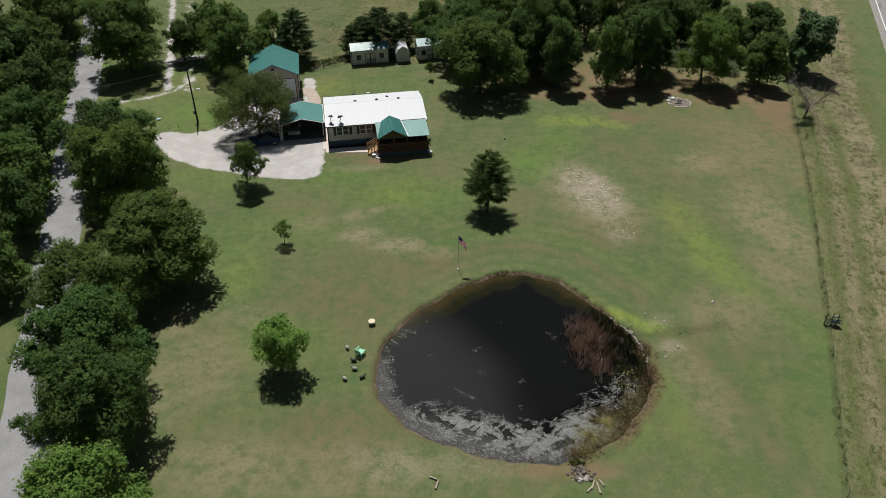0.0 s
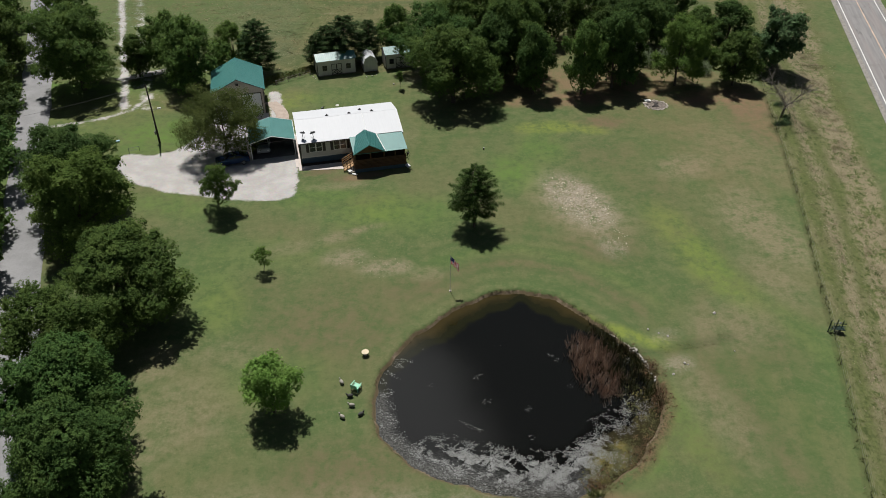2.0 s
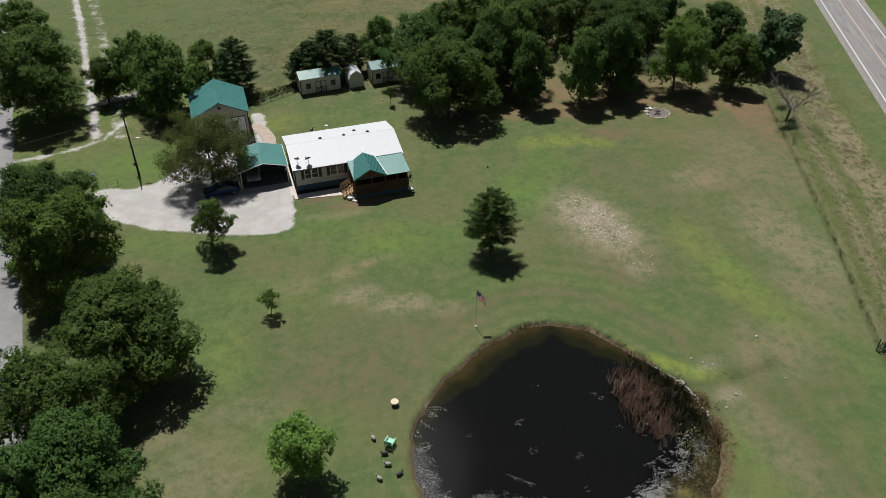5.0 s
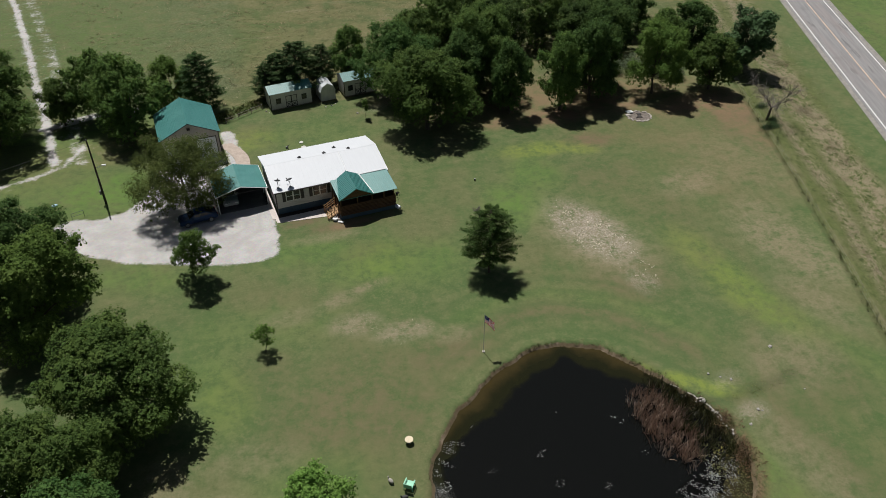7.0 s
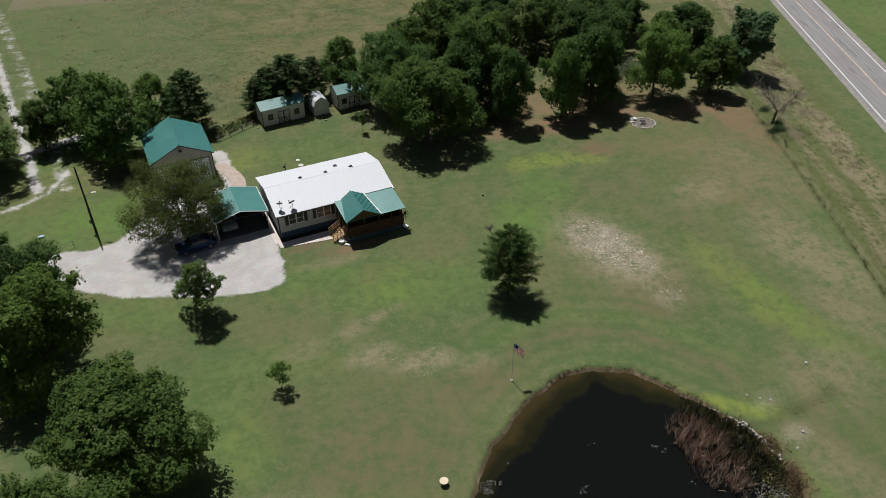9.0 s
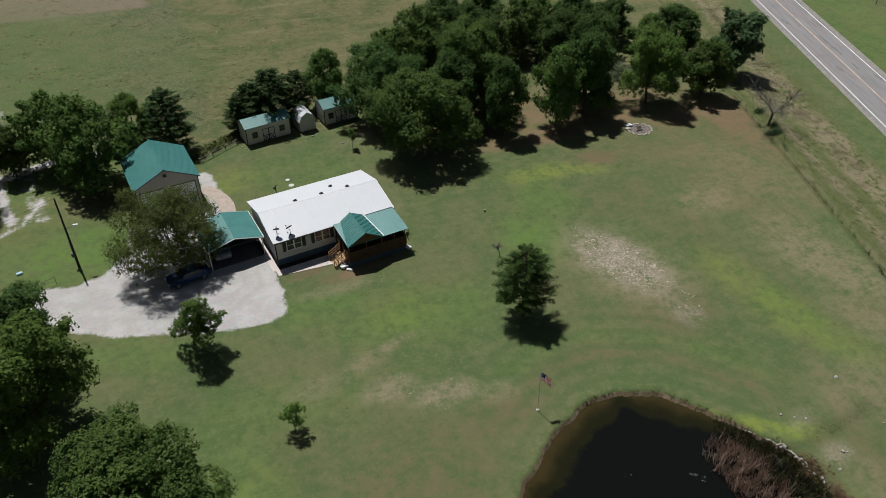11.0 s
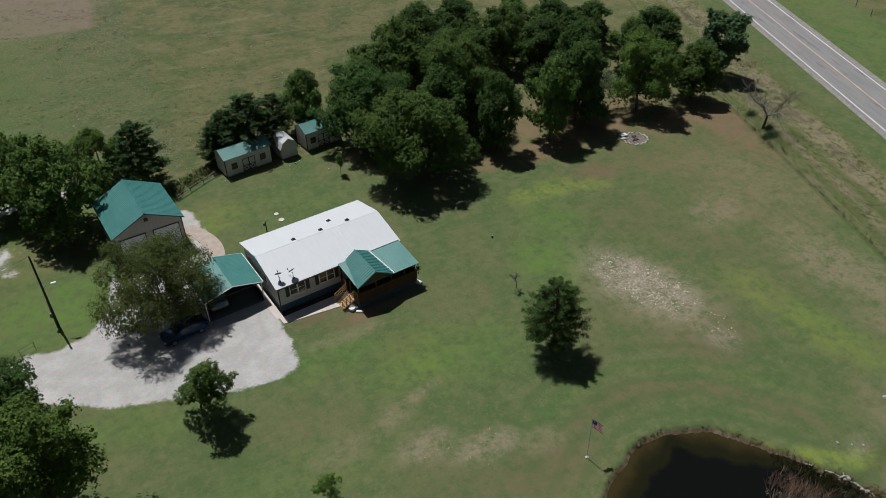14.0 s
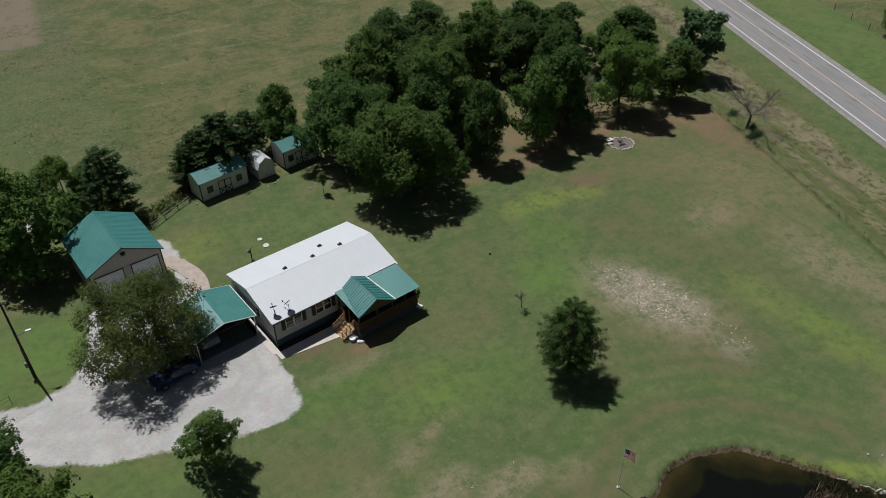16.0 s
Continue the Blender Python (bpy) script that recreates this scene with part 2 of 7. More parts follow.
WATER = -0.30
PAD = [(-43.5, 99.5), (-41.2, 95.5), (-38.5, 92.6), (-34.5, 90.6), (-29.5, 89.1), (-24.3, 87.7), (-19.5, 87.4), (-17.6, 88.1), (-17.4, 92.0), (-17.7, 95.2),
       (-18.3, 99.0), (-19.6, 105.5), (-23.3, 106.2), (-24.0, 111.5), (-32.4, 110.2), (-33.2, 104.0), (-35.2, 101.2), (-38.2, 99.9), (-41.2, 100.6)]
YARD = [(-57.5, 108), (-50, 108.2), (-47, 110.8), (-43.5, 112.8), (-38, 113.3), (-33.5, 111.5), (-32.5, 120), (-41, 121.5), (-46, 123.5), (-51, 117), (-60, 117)]


def axis(lo, hi, fine_lo, fine_hi, fine, mid, far):
    a = list(np.arange(fine_lo, fine_hi, fine))
    left = list(np.arange(lo, fine_lo, mid))
    right = list(np.arange(fine_hi, hi, mid))
    out, step, v = [], mid * 2, hi
    while v < far:
        out.append(v)
        v, step = v + step, step * 1.35
    back, step, v = [], mid * 2, lo
    while v > -far:
        v, step = v - step, step * 1.35
        back.append(v)
    return np.array(sorted(set(np.round(back + left + a + right + out, 3))))


def grid(xs, ys):
    X, Y = np.meshgrid(xs, ys)
    i = np.arange(len(xs) * len(ys)).reshape(len(ys), len(xs))
    f = np.stack([i[:-1, :-1], i[:-1, 1:], i[1:, 1:], i[1:, :-1]], -1).reshape(-1, 4)
    return X.ravel(), Y.ravel(), f


def ground_material():
    n = Nodes("grass_ground")
    p = n.place()
    n1, n2, n3, n4 = n.noise(p, 0.07, 4, 0.6), n.noise(p, 0.45, 6, 0.7, 0.15), n.noise(p, 3.2, 6, 0.75), n.noise(p, 11.0, 4, 0.75)
    streak = n.noise(n.stretched(p, (0.25, 1.6, 1)), 1.0, 4, 0.6)
    # mown lawn
    n5, n6, n7 = n.noise(p, 1.1, 6, 0.75), n.noise(p, 3.8, 5, 0.85), n.noise(n.stretched(p, (1.3, 0.8, 1)), 0.16, 5, 0.65)
    blotch = n.math("ADD", n.math("MULTIPLY", n2, 0.5), n.math("MULTIPLY", n5, 0.5))
    tufty = n.step(n.noise(p, 0.12, 3, 0.6), 0.40, 0.62)
    lawn = n.mix(n.step(n2, 0.32, 0.68), (0.068, 0.105, 0.037), (0.110, 0.130, 0.054))
    lawn = n.mix(n.math("MULTIPLY", n.step(n1, 0.42, 0.64), 0.65), lawn, (0.130, 0.124, 0.060))
    lawn = n.mix(n.math("MULTIPLY", n.step(n7, 0.46, 0.62), 0.65), lawn, (0.070, 0.111, 0.038))
    lawn = n.mix(n.math("MULTIPLY", n.step(n5, 0.50, 0.64), 0.42), lawn, (0.152, 0.148, 0.074))
    lawn = n.mix(n.math("MULTIPLY", n.step(n5, 0.48, 0.34), 0.42), lawn, (0.052, 0.086, 0.027))
    lawn = n.mix(n.math("MULTIPLY", n.step(streak, 0.5, 0.70), 0.16), lawn, (0.065, 0.103, 0.032))
    lawn = n.mix(n.math("MULTIPLY", n.step(n6, 0.52, 0.66), n.math("ADD", 0.15, n.math("MULTIPLY", tufty, 0.26))), lawn, (0.185, 0.180, 0.092))
    lawn = n.mix(n.math("MULTIPLY", n.step(n6, 0.47, 0.34), n.math("ADD", 0.14, n.math("MULTIPLY", tufty, 0.24))), lawn, (0.048, 0.078, 0.025))
    brown = n.math("MULTIPLY", n.attr("brown"), n.math("ADD", 0.3, n.math("MULTIPLY", n.step(blotch, 0.38, 0.60), 1.05)), True)
    lawn = n.mix(brown, lawn, n.mix(n5, (0.105, 0.085, 0.046), (0.152, 0.124, 0.072)))
    # mower stripes that run with the fence
    line = n.math("SINE", n.math("ADD", n.math("MULTIPLY", n.attr("across"), 1.9), n.math("MULTIPLY", n1, 3.0)))
    lawn = n.mix(n.math("MULTIPLY", n.math("MULTIPLY", n.attr("stripe"), n.step(line, -0.5, 0.8)), 0.28), lawn, (0.064, 0.108, 0.034))
    # mower rounds about the pond
    wave = n.math("SINE", n.math("ADD", n.math("MULTIPLY", n.attr("pond"), 3.1), n.math("MULTIPLY", n2, 2.0)))
    near = n.math("MULTIPLY", n.math("MULTIPLY", n.step(n.attr("pond"), -17.0, -7.0), n.attr("north")), n.step(wave, -0.4, 0.9))
    lawn = n.mix(n.math("MULTIPLY", near, 0.32), lawn, (0.059, 0.099, 0.034))
    lush = n.math("MULTIPLY", n.attr("lush"), n.math("ADD", 0.25, n.math("MULTIPLY", n.step(blotch, 0.40, 0.60), 1.2)), True)
    lawn = n.mix(lush, lawn, n.mix(n3, (0.064, 0.150, 0.028), (0.124, 0.188, 0.042)))
    acid = n.math("MULTIPLY", n.attr("acid"), n.math("ADD", 0.25, n.math("MULTIPLY", n.step(blotch, 0.40, 0.60), 1.2)), True)
    lawn = n.mix(acid, lawn, n.mix(n3, (0.129, 0.175, 0.037), (0.183, 0.212, 0.051)))
    dry = n.math("MULTIPLY", n.attr("dry"), n.math("ADD", 0.2, n.math("MULTIPLY", n.step(blotch, 0.38, 0.60), 1.4)), True)
    lawn = n.mix(n.math("MULTIPLY", dry, 0.85), lawn, n.mix(n.step(n3, 0.25, 0.75), (0.152, 0.134, 0.076), (0.215, 0.192, 0.117)))
    # straw and clods on the bare spot
    bare = n.math("MULTIPLY", n.attr("bare"), n.step(n.math("ADD", n.math("MULTIPLY", n3, 0.6), n.math("MULTIPLY", n2, 0.4)), 0.40, 0.60), True)
    lawn = n.mix(bare, lawn, n.mix(n.step(n4, 0.4, 0.65), (0.223, 0.180, 0.138), (0.455, 0.410, 0.350)))
    damp = n.math("MULTIPLY", n.attr("seep"), n.step(n.math("ADD", n.math("MULTIPLY", n3, 0.5), n.math("MULTIPLY", n5, 0.5)), 0.36, 0.52), True)
    lawn = n.mix(n.math("MULTIPLY", damp, 0.38), lawn, (0.040, 0.058, 0.024))
    lawn = n.mix(n.math("MULTIPLY", n.attr("mud"), n.step(blotch, 0.34, 0.56)), lawn, n.mix(n.step(n3, 0.35, 0.65), (0.050, 0.038, 0.020), (0.150, 0.098, 0.060)))
    soil = n.math("MULTIPLY", n.attr("soil"), n.math("ADD", 0.3, n.step(n2, 0.3, 0.6)), True)
    lawn = n.mix(soil, lawn, n.mix(n3, (0.150, 0.094, 0.052), (0.218, 0.154, 0.096)))
    # rough pasture beyond the yard, and the wild verge
    f1, f2, f3 = n.noise(p, 0.16, 5, 0.65, 0.5), n.noise(p, 0.8, 6, 0.75), n.noise(p, 2.3, 5, 0.8)
    field = n.mix(n.step(f1, 0.36, 0.62), (0.074, 0.096, 0.036), (0.132, 0.124, 0.058))
    field = n.mix(n.math("MULTIPLY", n.step(f2, 0.52, 0.66), 0.55), field, (0.172, 0.158, 0.084))
    field = n.mix(n.math("MULTIPLY", n.step(f2, 0.47, 0.35), 0.6), field, (0.056, 0.068, 0.025))
    field = n.mix(n.math("MULTIPLY", n.step(f3, 0.55, 0.68), 0.6), field, (0.205, 0.188, 0.112))
    field = n.mix(n.math("MULTIPLY", n.step(f3, 0.44, 0.34), 0.75), field, (0.046, 0.054, 0.021))
    swath = n.math("MULTIPLY", n.step(n.noise(n.stretched(p, (0.06, 0.42, 1)), 1.0, 5, 0.7, 0.6), 0.56, 0.66), n.step(f3, 0.40, 0.60))
    field = n.mix(n.math("MULTIPLY", swath, 0.5), field, (0.215, 0.200, 0.125))
    weedy = n.math("MULTIPLY", n.attr("weedy"), n.step(n2, 0.3, 0.6))
    field = n.mix(n.math("MULTIPLY", weedy, 0.6), field, n.mix(n.step(f3, 0.40, 0.62), (0.048, 0.068, 0.030), (0.150, 0.160, 0.098)))
    field = n.mix(n.math("MULTIPLY", soil, 0.8), field, n.mix(n3, (0.150, 0.110, 0.082), (0.235, 0.185, 0.145)))
    field = n.mix(lush, field, n.mix(n3, (0.062, 0.104, 0.030), (0.112, 0.146, 0.050)))
    col = n.mix(n.step(n.math("ADD", n.attr("field"), n.math("MULTIPLY", n2, 0.5)), 0.45, 0.85), lawn, field)
    # the verge: bands of straw and green that run with the road
    ev = n.node("ShaderNodeCombineXYZ")
    n.put(ev.inputs[0], n.math("MULTIPLY", n.attr("across"), 0.45)), n.put(ev.inputs[1], n.math("MULTIPLY", n.attr("down"), 0.17))
    band = n.noise(ev.outputs[0], 1.0, 6, 0.7)
    wild = n.mix(n.step(n3, 0.35, 0.65), (0.066, 0.086, 0.028), (0.112, 0.128, 0.046))
    wild = n.mix(n.math("MULTIPLY", n.step(band, 0.50, 0.64), 0.22), wild, n.mix(n.step(n6, 0.4, 0.62), (0.115, 0.088, 0.055), (0.235, 0.185, 0.125)))
    wild = n.mix(n.math("MULTIPLY", n.step(n6, 0.58, 0.7), 0.4), wild, (0.045, 0.06, 0.02))
    col = n.mix(n.math("MULTIPLY", n.attr("wild"), n.math("ADD", 0.55, n2), True), col, wild)
    ew = n.node("ShaderNodeCombineXYZ")
    n.put(ew.inputs[0], n.math("MULTIPLY", n.attr("across"), 1.5)), n.put(ew.inputs[1], n.math("MULTIPLY", n.attr("down"), 0.9))
    rough = n.noise(ew.outputs[0], 1.0, 7, 0.8, 0.4)
    straw = n.math("MULTIPLY", n.attr("straw"), n.step(n.math("ADD", n.math("MULTIPLY", rough, 0.65), n.math("MULTIPLY", band, 0.35)), 0.44, 0.53), True)
    col = n.mix(n.math("MULTIPLY", straw, 0.9), col, n.mix(n.step(n4, 0.35, 0.65), (0.132, 0.108, 0.062), (0.275, 0.236, 0.160)))
    col = n.mix(n.math("MULTIPLY", n.math("MULTIPLY", n.attr("wild"), n.step(rough, 0.46, 0.38)), 0.7), col, (0.036, 0.048, 0.016))
    rim = n.math("ADD", n.attr("across"), n.math("MULTIPLY", n.math("SUBTRACT", n5, 0.5), 0.9))
    col = n.mix(n.math("MULTIPLY", n.math("MULTIPLY", n.step(rim, -16.35, -16.1), n.step(rim, -15.6, -15.85)), 0.28), col, (0.040, 0.045, 0.018))
    # gravel with grassy fringes
    edge = n.math("ADD", n.attr("gravel"), n.math("MULTIPLY", n.math("SUBTRACT", n2, 0.5), 1.5))
    edge = n.math("ADD", edge, n.math("MULTIPLY", n.math("SUBTRACT", n3, 0.5), 0.9))
    stone = n.cells(p, 9.0, "Color")
    gravel = n.mix(n.step(n2, 0.35, 0.7), (0.36, 0.345, 0.332), (0.47, 0.452, 0.44))
    gravel = n.mix(0.28, gravel, n.mix(n4, (0.24, 0.23, 0.22), (0.55, 0.53, 0.515)))
    gravel = n.mix(0.12, gravel, stone, "OVERLAY")
    gravel = n.mix(n.math("MULTIPLY", n.attr("rut"), n.step(n2, 0.3, 0.6)), gravel, (0.30, 0.285, 0.27))
    isgravel = n.step(edge, -0.25, 0.25)
    col = n.mix(isgravel, col, gravel)
    # bank of the pond: bare earth, then mud
    bank = n.math("ADD", n.attr("pond"), n.math("MULTIPLY", n.math("SUBTRACT", n3, 0.5), 0.5))
    col = n.mix(n.step(bank, -0.12, 0.04), col, n.mix(n.step(n2, 0.50, 0.68), n.mix(n3, (0.050, 0.038, 0.020), (0.17, 0.13, 0.08)), n.mix(n3, (0.12, 0.09, 0.06), (0.34, 0.27, 0.20))))
    n.bump(n.math("ADD", n.math("MULTIPLY", n3, 0.6), n.math("MULTIPLY", n4, 0.4)), 0.7, 0.05)
    return n.done(col, 0.95, 0.0, 0.15)


xs = axis(-80, 100, -8.5, 31.5, 0.3, 0.5, 3000)
ys = axis(20, 215, 40, 70, 0.3, 0.5, 3000)
gx, gy, gf = grid(xs, ys)
ground = raw("ground", np.stack([gx, gy, height(gx, gy)], 1), gf, ground_material(), smooth=True)
tagged(ground, "mown green lawn with dry patches, rough pasture and gravel", "ground", kind="structure")

E = east(gx, gy)
lay = {}
lay["pond"] = pond_depth(gx, gy)
gravel = np.maximum(inside(gx, gy, PAD), np.minimum(inside(gx, gy, YARD), 0.9) - 1.25)
TRACK = [(-46, 115), (-49.2, 127.8), (-53.3, 141.6), (-57.8, 158), (-65.0, 182), (-76, 215)]
ruts = along(gx, gy, TRACK)
gravel = np.maximum(gravel, np.maximum(0.5 - 0.95 * ruts, -0.32 - 0.5 * np.maximum(0, ruts - 1.8)))
gravel = np.maximum(gravel, -0.12 - 0.45 * np.maximum(0, along(gx, gy, [(x + 3.4, y) for x, y in TRACK]) - 0.7))
gravel = np.maximum(gravel, 0.2 - 0.7 * along(gx, gy, [(-57.5, 109.2), (-52, 110.3), (-47.7, 112.0), (-44.5, 114.5), (-43, 119)]))
gravel = np.maximum(gravel, 0.9 - along(gx, gy, [(-49, 126), (-43, 128.8), (-36, 129.5)]))
gravel = np.maximum(gravel, -0.2 - 0.6 * along(gx, gy, [(-44, 119), (-38, 121.5), (-33.5, 119.5)]))
gravel = np.maximum(gravel, 0.9 - along(gx, gy, [(-23.5, 118.5), (-22.6, 113.5), (-21.8, 109.2), (-22.5, 107)]))
lay["gravel"] = np.clip(gravel, -4, 4)
line_n = 126 + 0.03 * (gx + 20) + 2.0 * np.sin(gx * 0.15)
fieldy = np.clip((gy - line_n) / 3, 0, 1) * (E < -16)
fieldy = np.maximum(fieldy, np.clip((E - 21) / 2, 0, 1) * 0.9)
fieldy = np.maximum(fieldy, np.clip((lane(gy) - 3.5 - gx) / 3, 0, 1) * 0.8)
lay["field"] = fieldy
E = verge_e(gx, gy)
lay["across"] = np.clip(E, -60, 60)
lay["down"] = gx * ROAD_D[0] + gy * ROAD_D[1]
lay["wild"] = np.clip((E + 16.0) / 0.5, 0, 1) * np.clip((-5.0 - E) / 1.5, 0, 1)
bend = 0.5 * np.sin(lay["down"] * 0.11) + 0.3 * np.sin(lay["down"] * 0.37)
lay["straw"] = np.clip(np.exp(-(np.maximum(np.abs(E + 8.4 + bend) - 1.3, 0) / 0.8) ** 2) + 0.95 * np.exp(-((E + 12.6 + 0.4 * bend) / 1.0) ** 2) + 0.45 * np.exp(-((E + 15.2) / 0.4) ** 2), 0, 1)


def sum_spots(rows):
    out = np.zeros_like(gx)
    for cx, cy, rx, ry, turn, amount in rows:
        out = np.maximum(out, amount * spot(gx, gy, cx, cy, rx, ry, turn))
    return out


lay["bare"] = sum_spots([(1.6, 126.2, 2.6, 1.6, 10, 0.9), (-1.2, 122.6, 2.6, 1.2, 30, 0.35), (26.0, 168.5, 3.5, 2.2, 0, 0.9), (18.3, 85.0, 3.0, 5.7, 20, 1.0), (20.3, 75.2, 1.4, 2.2, 10, 0.4), (-10.3, 75.0, 2.2, 1.6, 0, 0.16), (-6.0, 72.8, 2.6, 1.2, 0, 0.18),
                         (3.5, 42.0, 5.0, 1.6, 0, 0.25), (-4.5, 41.5, 3.0, 1.5, 0, 0.25), (22.2, 56.0, 1.6, 1.0, 20, 0.4), (22.0, 60.0, 1.6, 0.9, 20, 0.25)])
lay["acid"] = sum_spots([(28.4, 78.5, 2.4, 5.0, 8, 0.34), (29.5, 72.5, 2.4, 5.5, 8, 0.40), (31.5, 67.5, 2.0, 4.5, 14, 0.28), (18.0, 104.8, 5.0, 1.7, 0, 0.75), (23.6, 103.8, 2.6, 1.3, -20, 0.7), (18.4, 60.4, 2.4, 0.9, -35, 0.85), (20.8, 59.0, 1.9, 0.9, -20, 0.8),
                         (15.0, 62.6, 2.6, 0.8, -50, 0.6), (-21.5, 116.0, 4.5, 3.0, 20, 0.4), (-6.5, 84.5, 3.5, 3.0, 20, 0.22), (-23.4, 67.2, 2.6, 3.5, 10, 0.16)])
ring = np.clip((gy - 60) / 4, 0, 1) * np.clip((gx + 4) / 5, 0, 1) * np.clip((26 - gx) / 6, 0, 1)
lay["lush"] = 0.65 * sum_spots([(-24.4, 69.0, 3.4, 5.5, 10, 0.38), (11.5, 92.3, 3.6, 4.4, 20, 0.8), (15.6, 98.8, 3.4, 4.2, 0, 0.55), (-7.0, 84.5, 6.0, 4.0, 0, 0.55), (-1.5, 83.5, 4.5, 4.0, 30, 0.45), (-14.2, 88.0, 5.5, 2.6, 0, 0.5), (-33.0, 87.3, 6.0, 2.6, -15, 0.5),
                         (-36, 104.5, 5.0, 4.0, 0, 0.35), (-12.5, 114.5, 9.0, 5.0, 0, 0.25), (30.6, 69.5, 1.8, 6.5, 10, 0.5), (20.2, 49.2, 1.8, 6.5, 15, 0.6), (16.5, 45.2, 3.5, 1.6, 40, 0.45), (-20, 76.0, 8.0, 3.0, 0, 0.25), (-16.5, 56.5, 6.0, 3.0, 10, 0.35), (-55, 150, 22, 45, 0, 1.0), (-75, 110, 22, 60, 0, 1.0), (-38, 106, 8, 5, 0, 0.9), (-28, 160, 14, 20, 30, 0.45), (88, 115, 8, 60, -18, 0.5), (36.5, 58.0, 1.6, 12.0, 17, 0.3), (32.0, 46.0, 2.0, 9.0, 17, 0.15)])
lay["lush"] = np.maximum(lay["lush"], 0.16 * ring * np.exp(-((lay["pond"] + 7.4) / 1.2) ** 2))
seep = along(gx, gy, [(18.2, 57.9), (21.5, 57.8), (25.1, 58.6), (28.4, 59.4)])
lay["seep"] = np.exp(-(seep / (0.33 + 0.035 * np.clip(gx - 18, 0, 12))) ** 2) * np.clip((33 - gx) / 4, 0, 1)
drive = along(gx, gy, [(-46, 101), (-41.5, 97.6), (-35, 94.2), (-28.5, 92.2), (-23, 91.6), (-20.3, 94.0), (-20.0, 99.5), (-21.0, 105)])
lay["rut"] = np.clip(0.5 * np.exp(-((drive - 0.8) / 0.28) ** 2) + 0.35 * np.exp(-((along(gx, gy, [(-36, 97.5), (-27, 94.8), (-22.5, 95.8), (-22.0, 103)]) - 0.8) / 0.28) ** 2), 0, 1)
lay["weedy"] = np.clip((-20.5 - gx + (gy - 145) * -0.03) / 3, 0, 1) * np.clip((gy - 128) / 6, 0, 1)
shore = np.arctan2(gy - POND[1], gx - POND[0])
lay["mud"] = 0.9 * np.clip((shore + 1.25) / 0.35, 0, 1) * np.clip((0.35 - shore) / 0.3, 0, 1) * np.clip((lay["pond"] + 1.3) / 0.9, 0, 1)
lay["mud"] = np.maximum(lay["mud"], 0.5 * np.clip((lay["pond"] + 0.7) / 0.6, 0, 1) * (shore < -0.8))
lay["north"] = 0.3 + 0.7 * ring
lay["stripe"] = spot(gx, gy, 27.5, 53.0, 8.5, 15.0, 17, 0.5)
lay["brown"] = sum_spots([(-11.4, 63.2, 7.5, 5.5, 0, 0.5), (-9.4, 44.6, 5.5, 4.0, 0, 0.6), (-2.5, 69.0, 4.5, 2.2, 10, 0.5), (-19.6, 69.1, 3.5, 3.5, 0, 0.25), (25.8, 105.7, 3.2, 1.8, 0, 0.8), (50.5, 108.5, 4.5, 3.5, 15, 0.85), (47.5, 101.0, 2.2, 7.0, 17, 0.45),
                          (19.5, 75.6, 4.2, 3.6, 0, 0.5), (-9.9, 68.1, 6.0, 3.0, 0, 0.35), (-10.2, 92.6, 3.6, 0.9, 10, 0.8), (-8.2, 86.8, 3.0, 1.3, 10, 0.35), (-14.6, 94.1, 2.2, 0.8, 10, 0.9), (24.0, 96.5, 5.0, 4.0, 0, 0.3), (28.0, 88.0, 4.0, 6.0, 15, 0.25), (26.0, 50.0, 2.4, 10.0, 17, 0.4), (29.0, 58.0, 6.0, 5.0, 17, 0.35), (31.0, 48.0, 2.5, 9.0, 17, 0.3)])
lay["brown"] = np.maximum(lay["brown"], 0.42 * ring * np.exp(-((lay["pond"] + 4.8) / 1.2) ** 2))
lay["dry"] = sum_spots([(18.2, 84.0, 4.4, 7.6, 20, 0.85), (39.0, 77.5, 3.6, 7.5, 14, 0.85), (39.5, 84.0, 3.0, 4.0, 14, 0.55), (34.8, 92.6, 4.5, 2.8, 20, 0.7), (36.6, 68.5, 2.4, 5.0, 14, 0.55), (43.0, 95.0, 6.0, 8.0, 15, 0.35), (-12.0, 90.5, 4.0, 1.0, 5, 0.5),
                        (-24.2, 52.7, 4.5, 4.5, 0, 0.5), (-28.1, 59.0, 2.4, 2.6, 0, 0.6), (-27.5, 48.5, 3.0, 4.0, 0, 0.5), (-18.4, 41.2, 6.0, 3.0, 0, 0.6), (-10.6, 74.9, 2.4, 1.5, 0, 0.8), (-5.8, 73.0, 3.0, 1.5, 0, 0.75), (-1.3, 71.5, 2.2, 1.2, 0, 0.5), (-16.6, 77.3, 3.0, 1.2, 10, 0.5), (-9.0, 80.3, 3.0, 0.7, 20, 0.75), (-11.7, 79.0, 2.2, 1.0, 20, 0.6),
                        (29.3, 61.2, 4.5, 3.5, 10, 0.5), (23.9, 50.3, 2.2, 6.0, 15, 0.45), (-8.0, 41.0, 9.0, 3.0, 0, 0.5), (-3.5, 104.0, 2.0, 4.0, 10, 0.3), (-21.0, 60.0, 4.0, 2.0, 0, 0.3)])
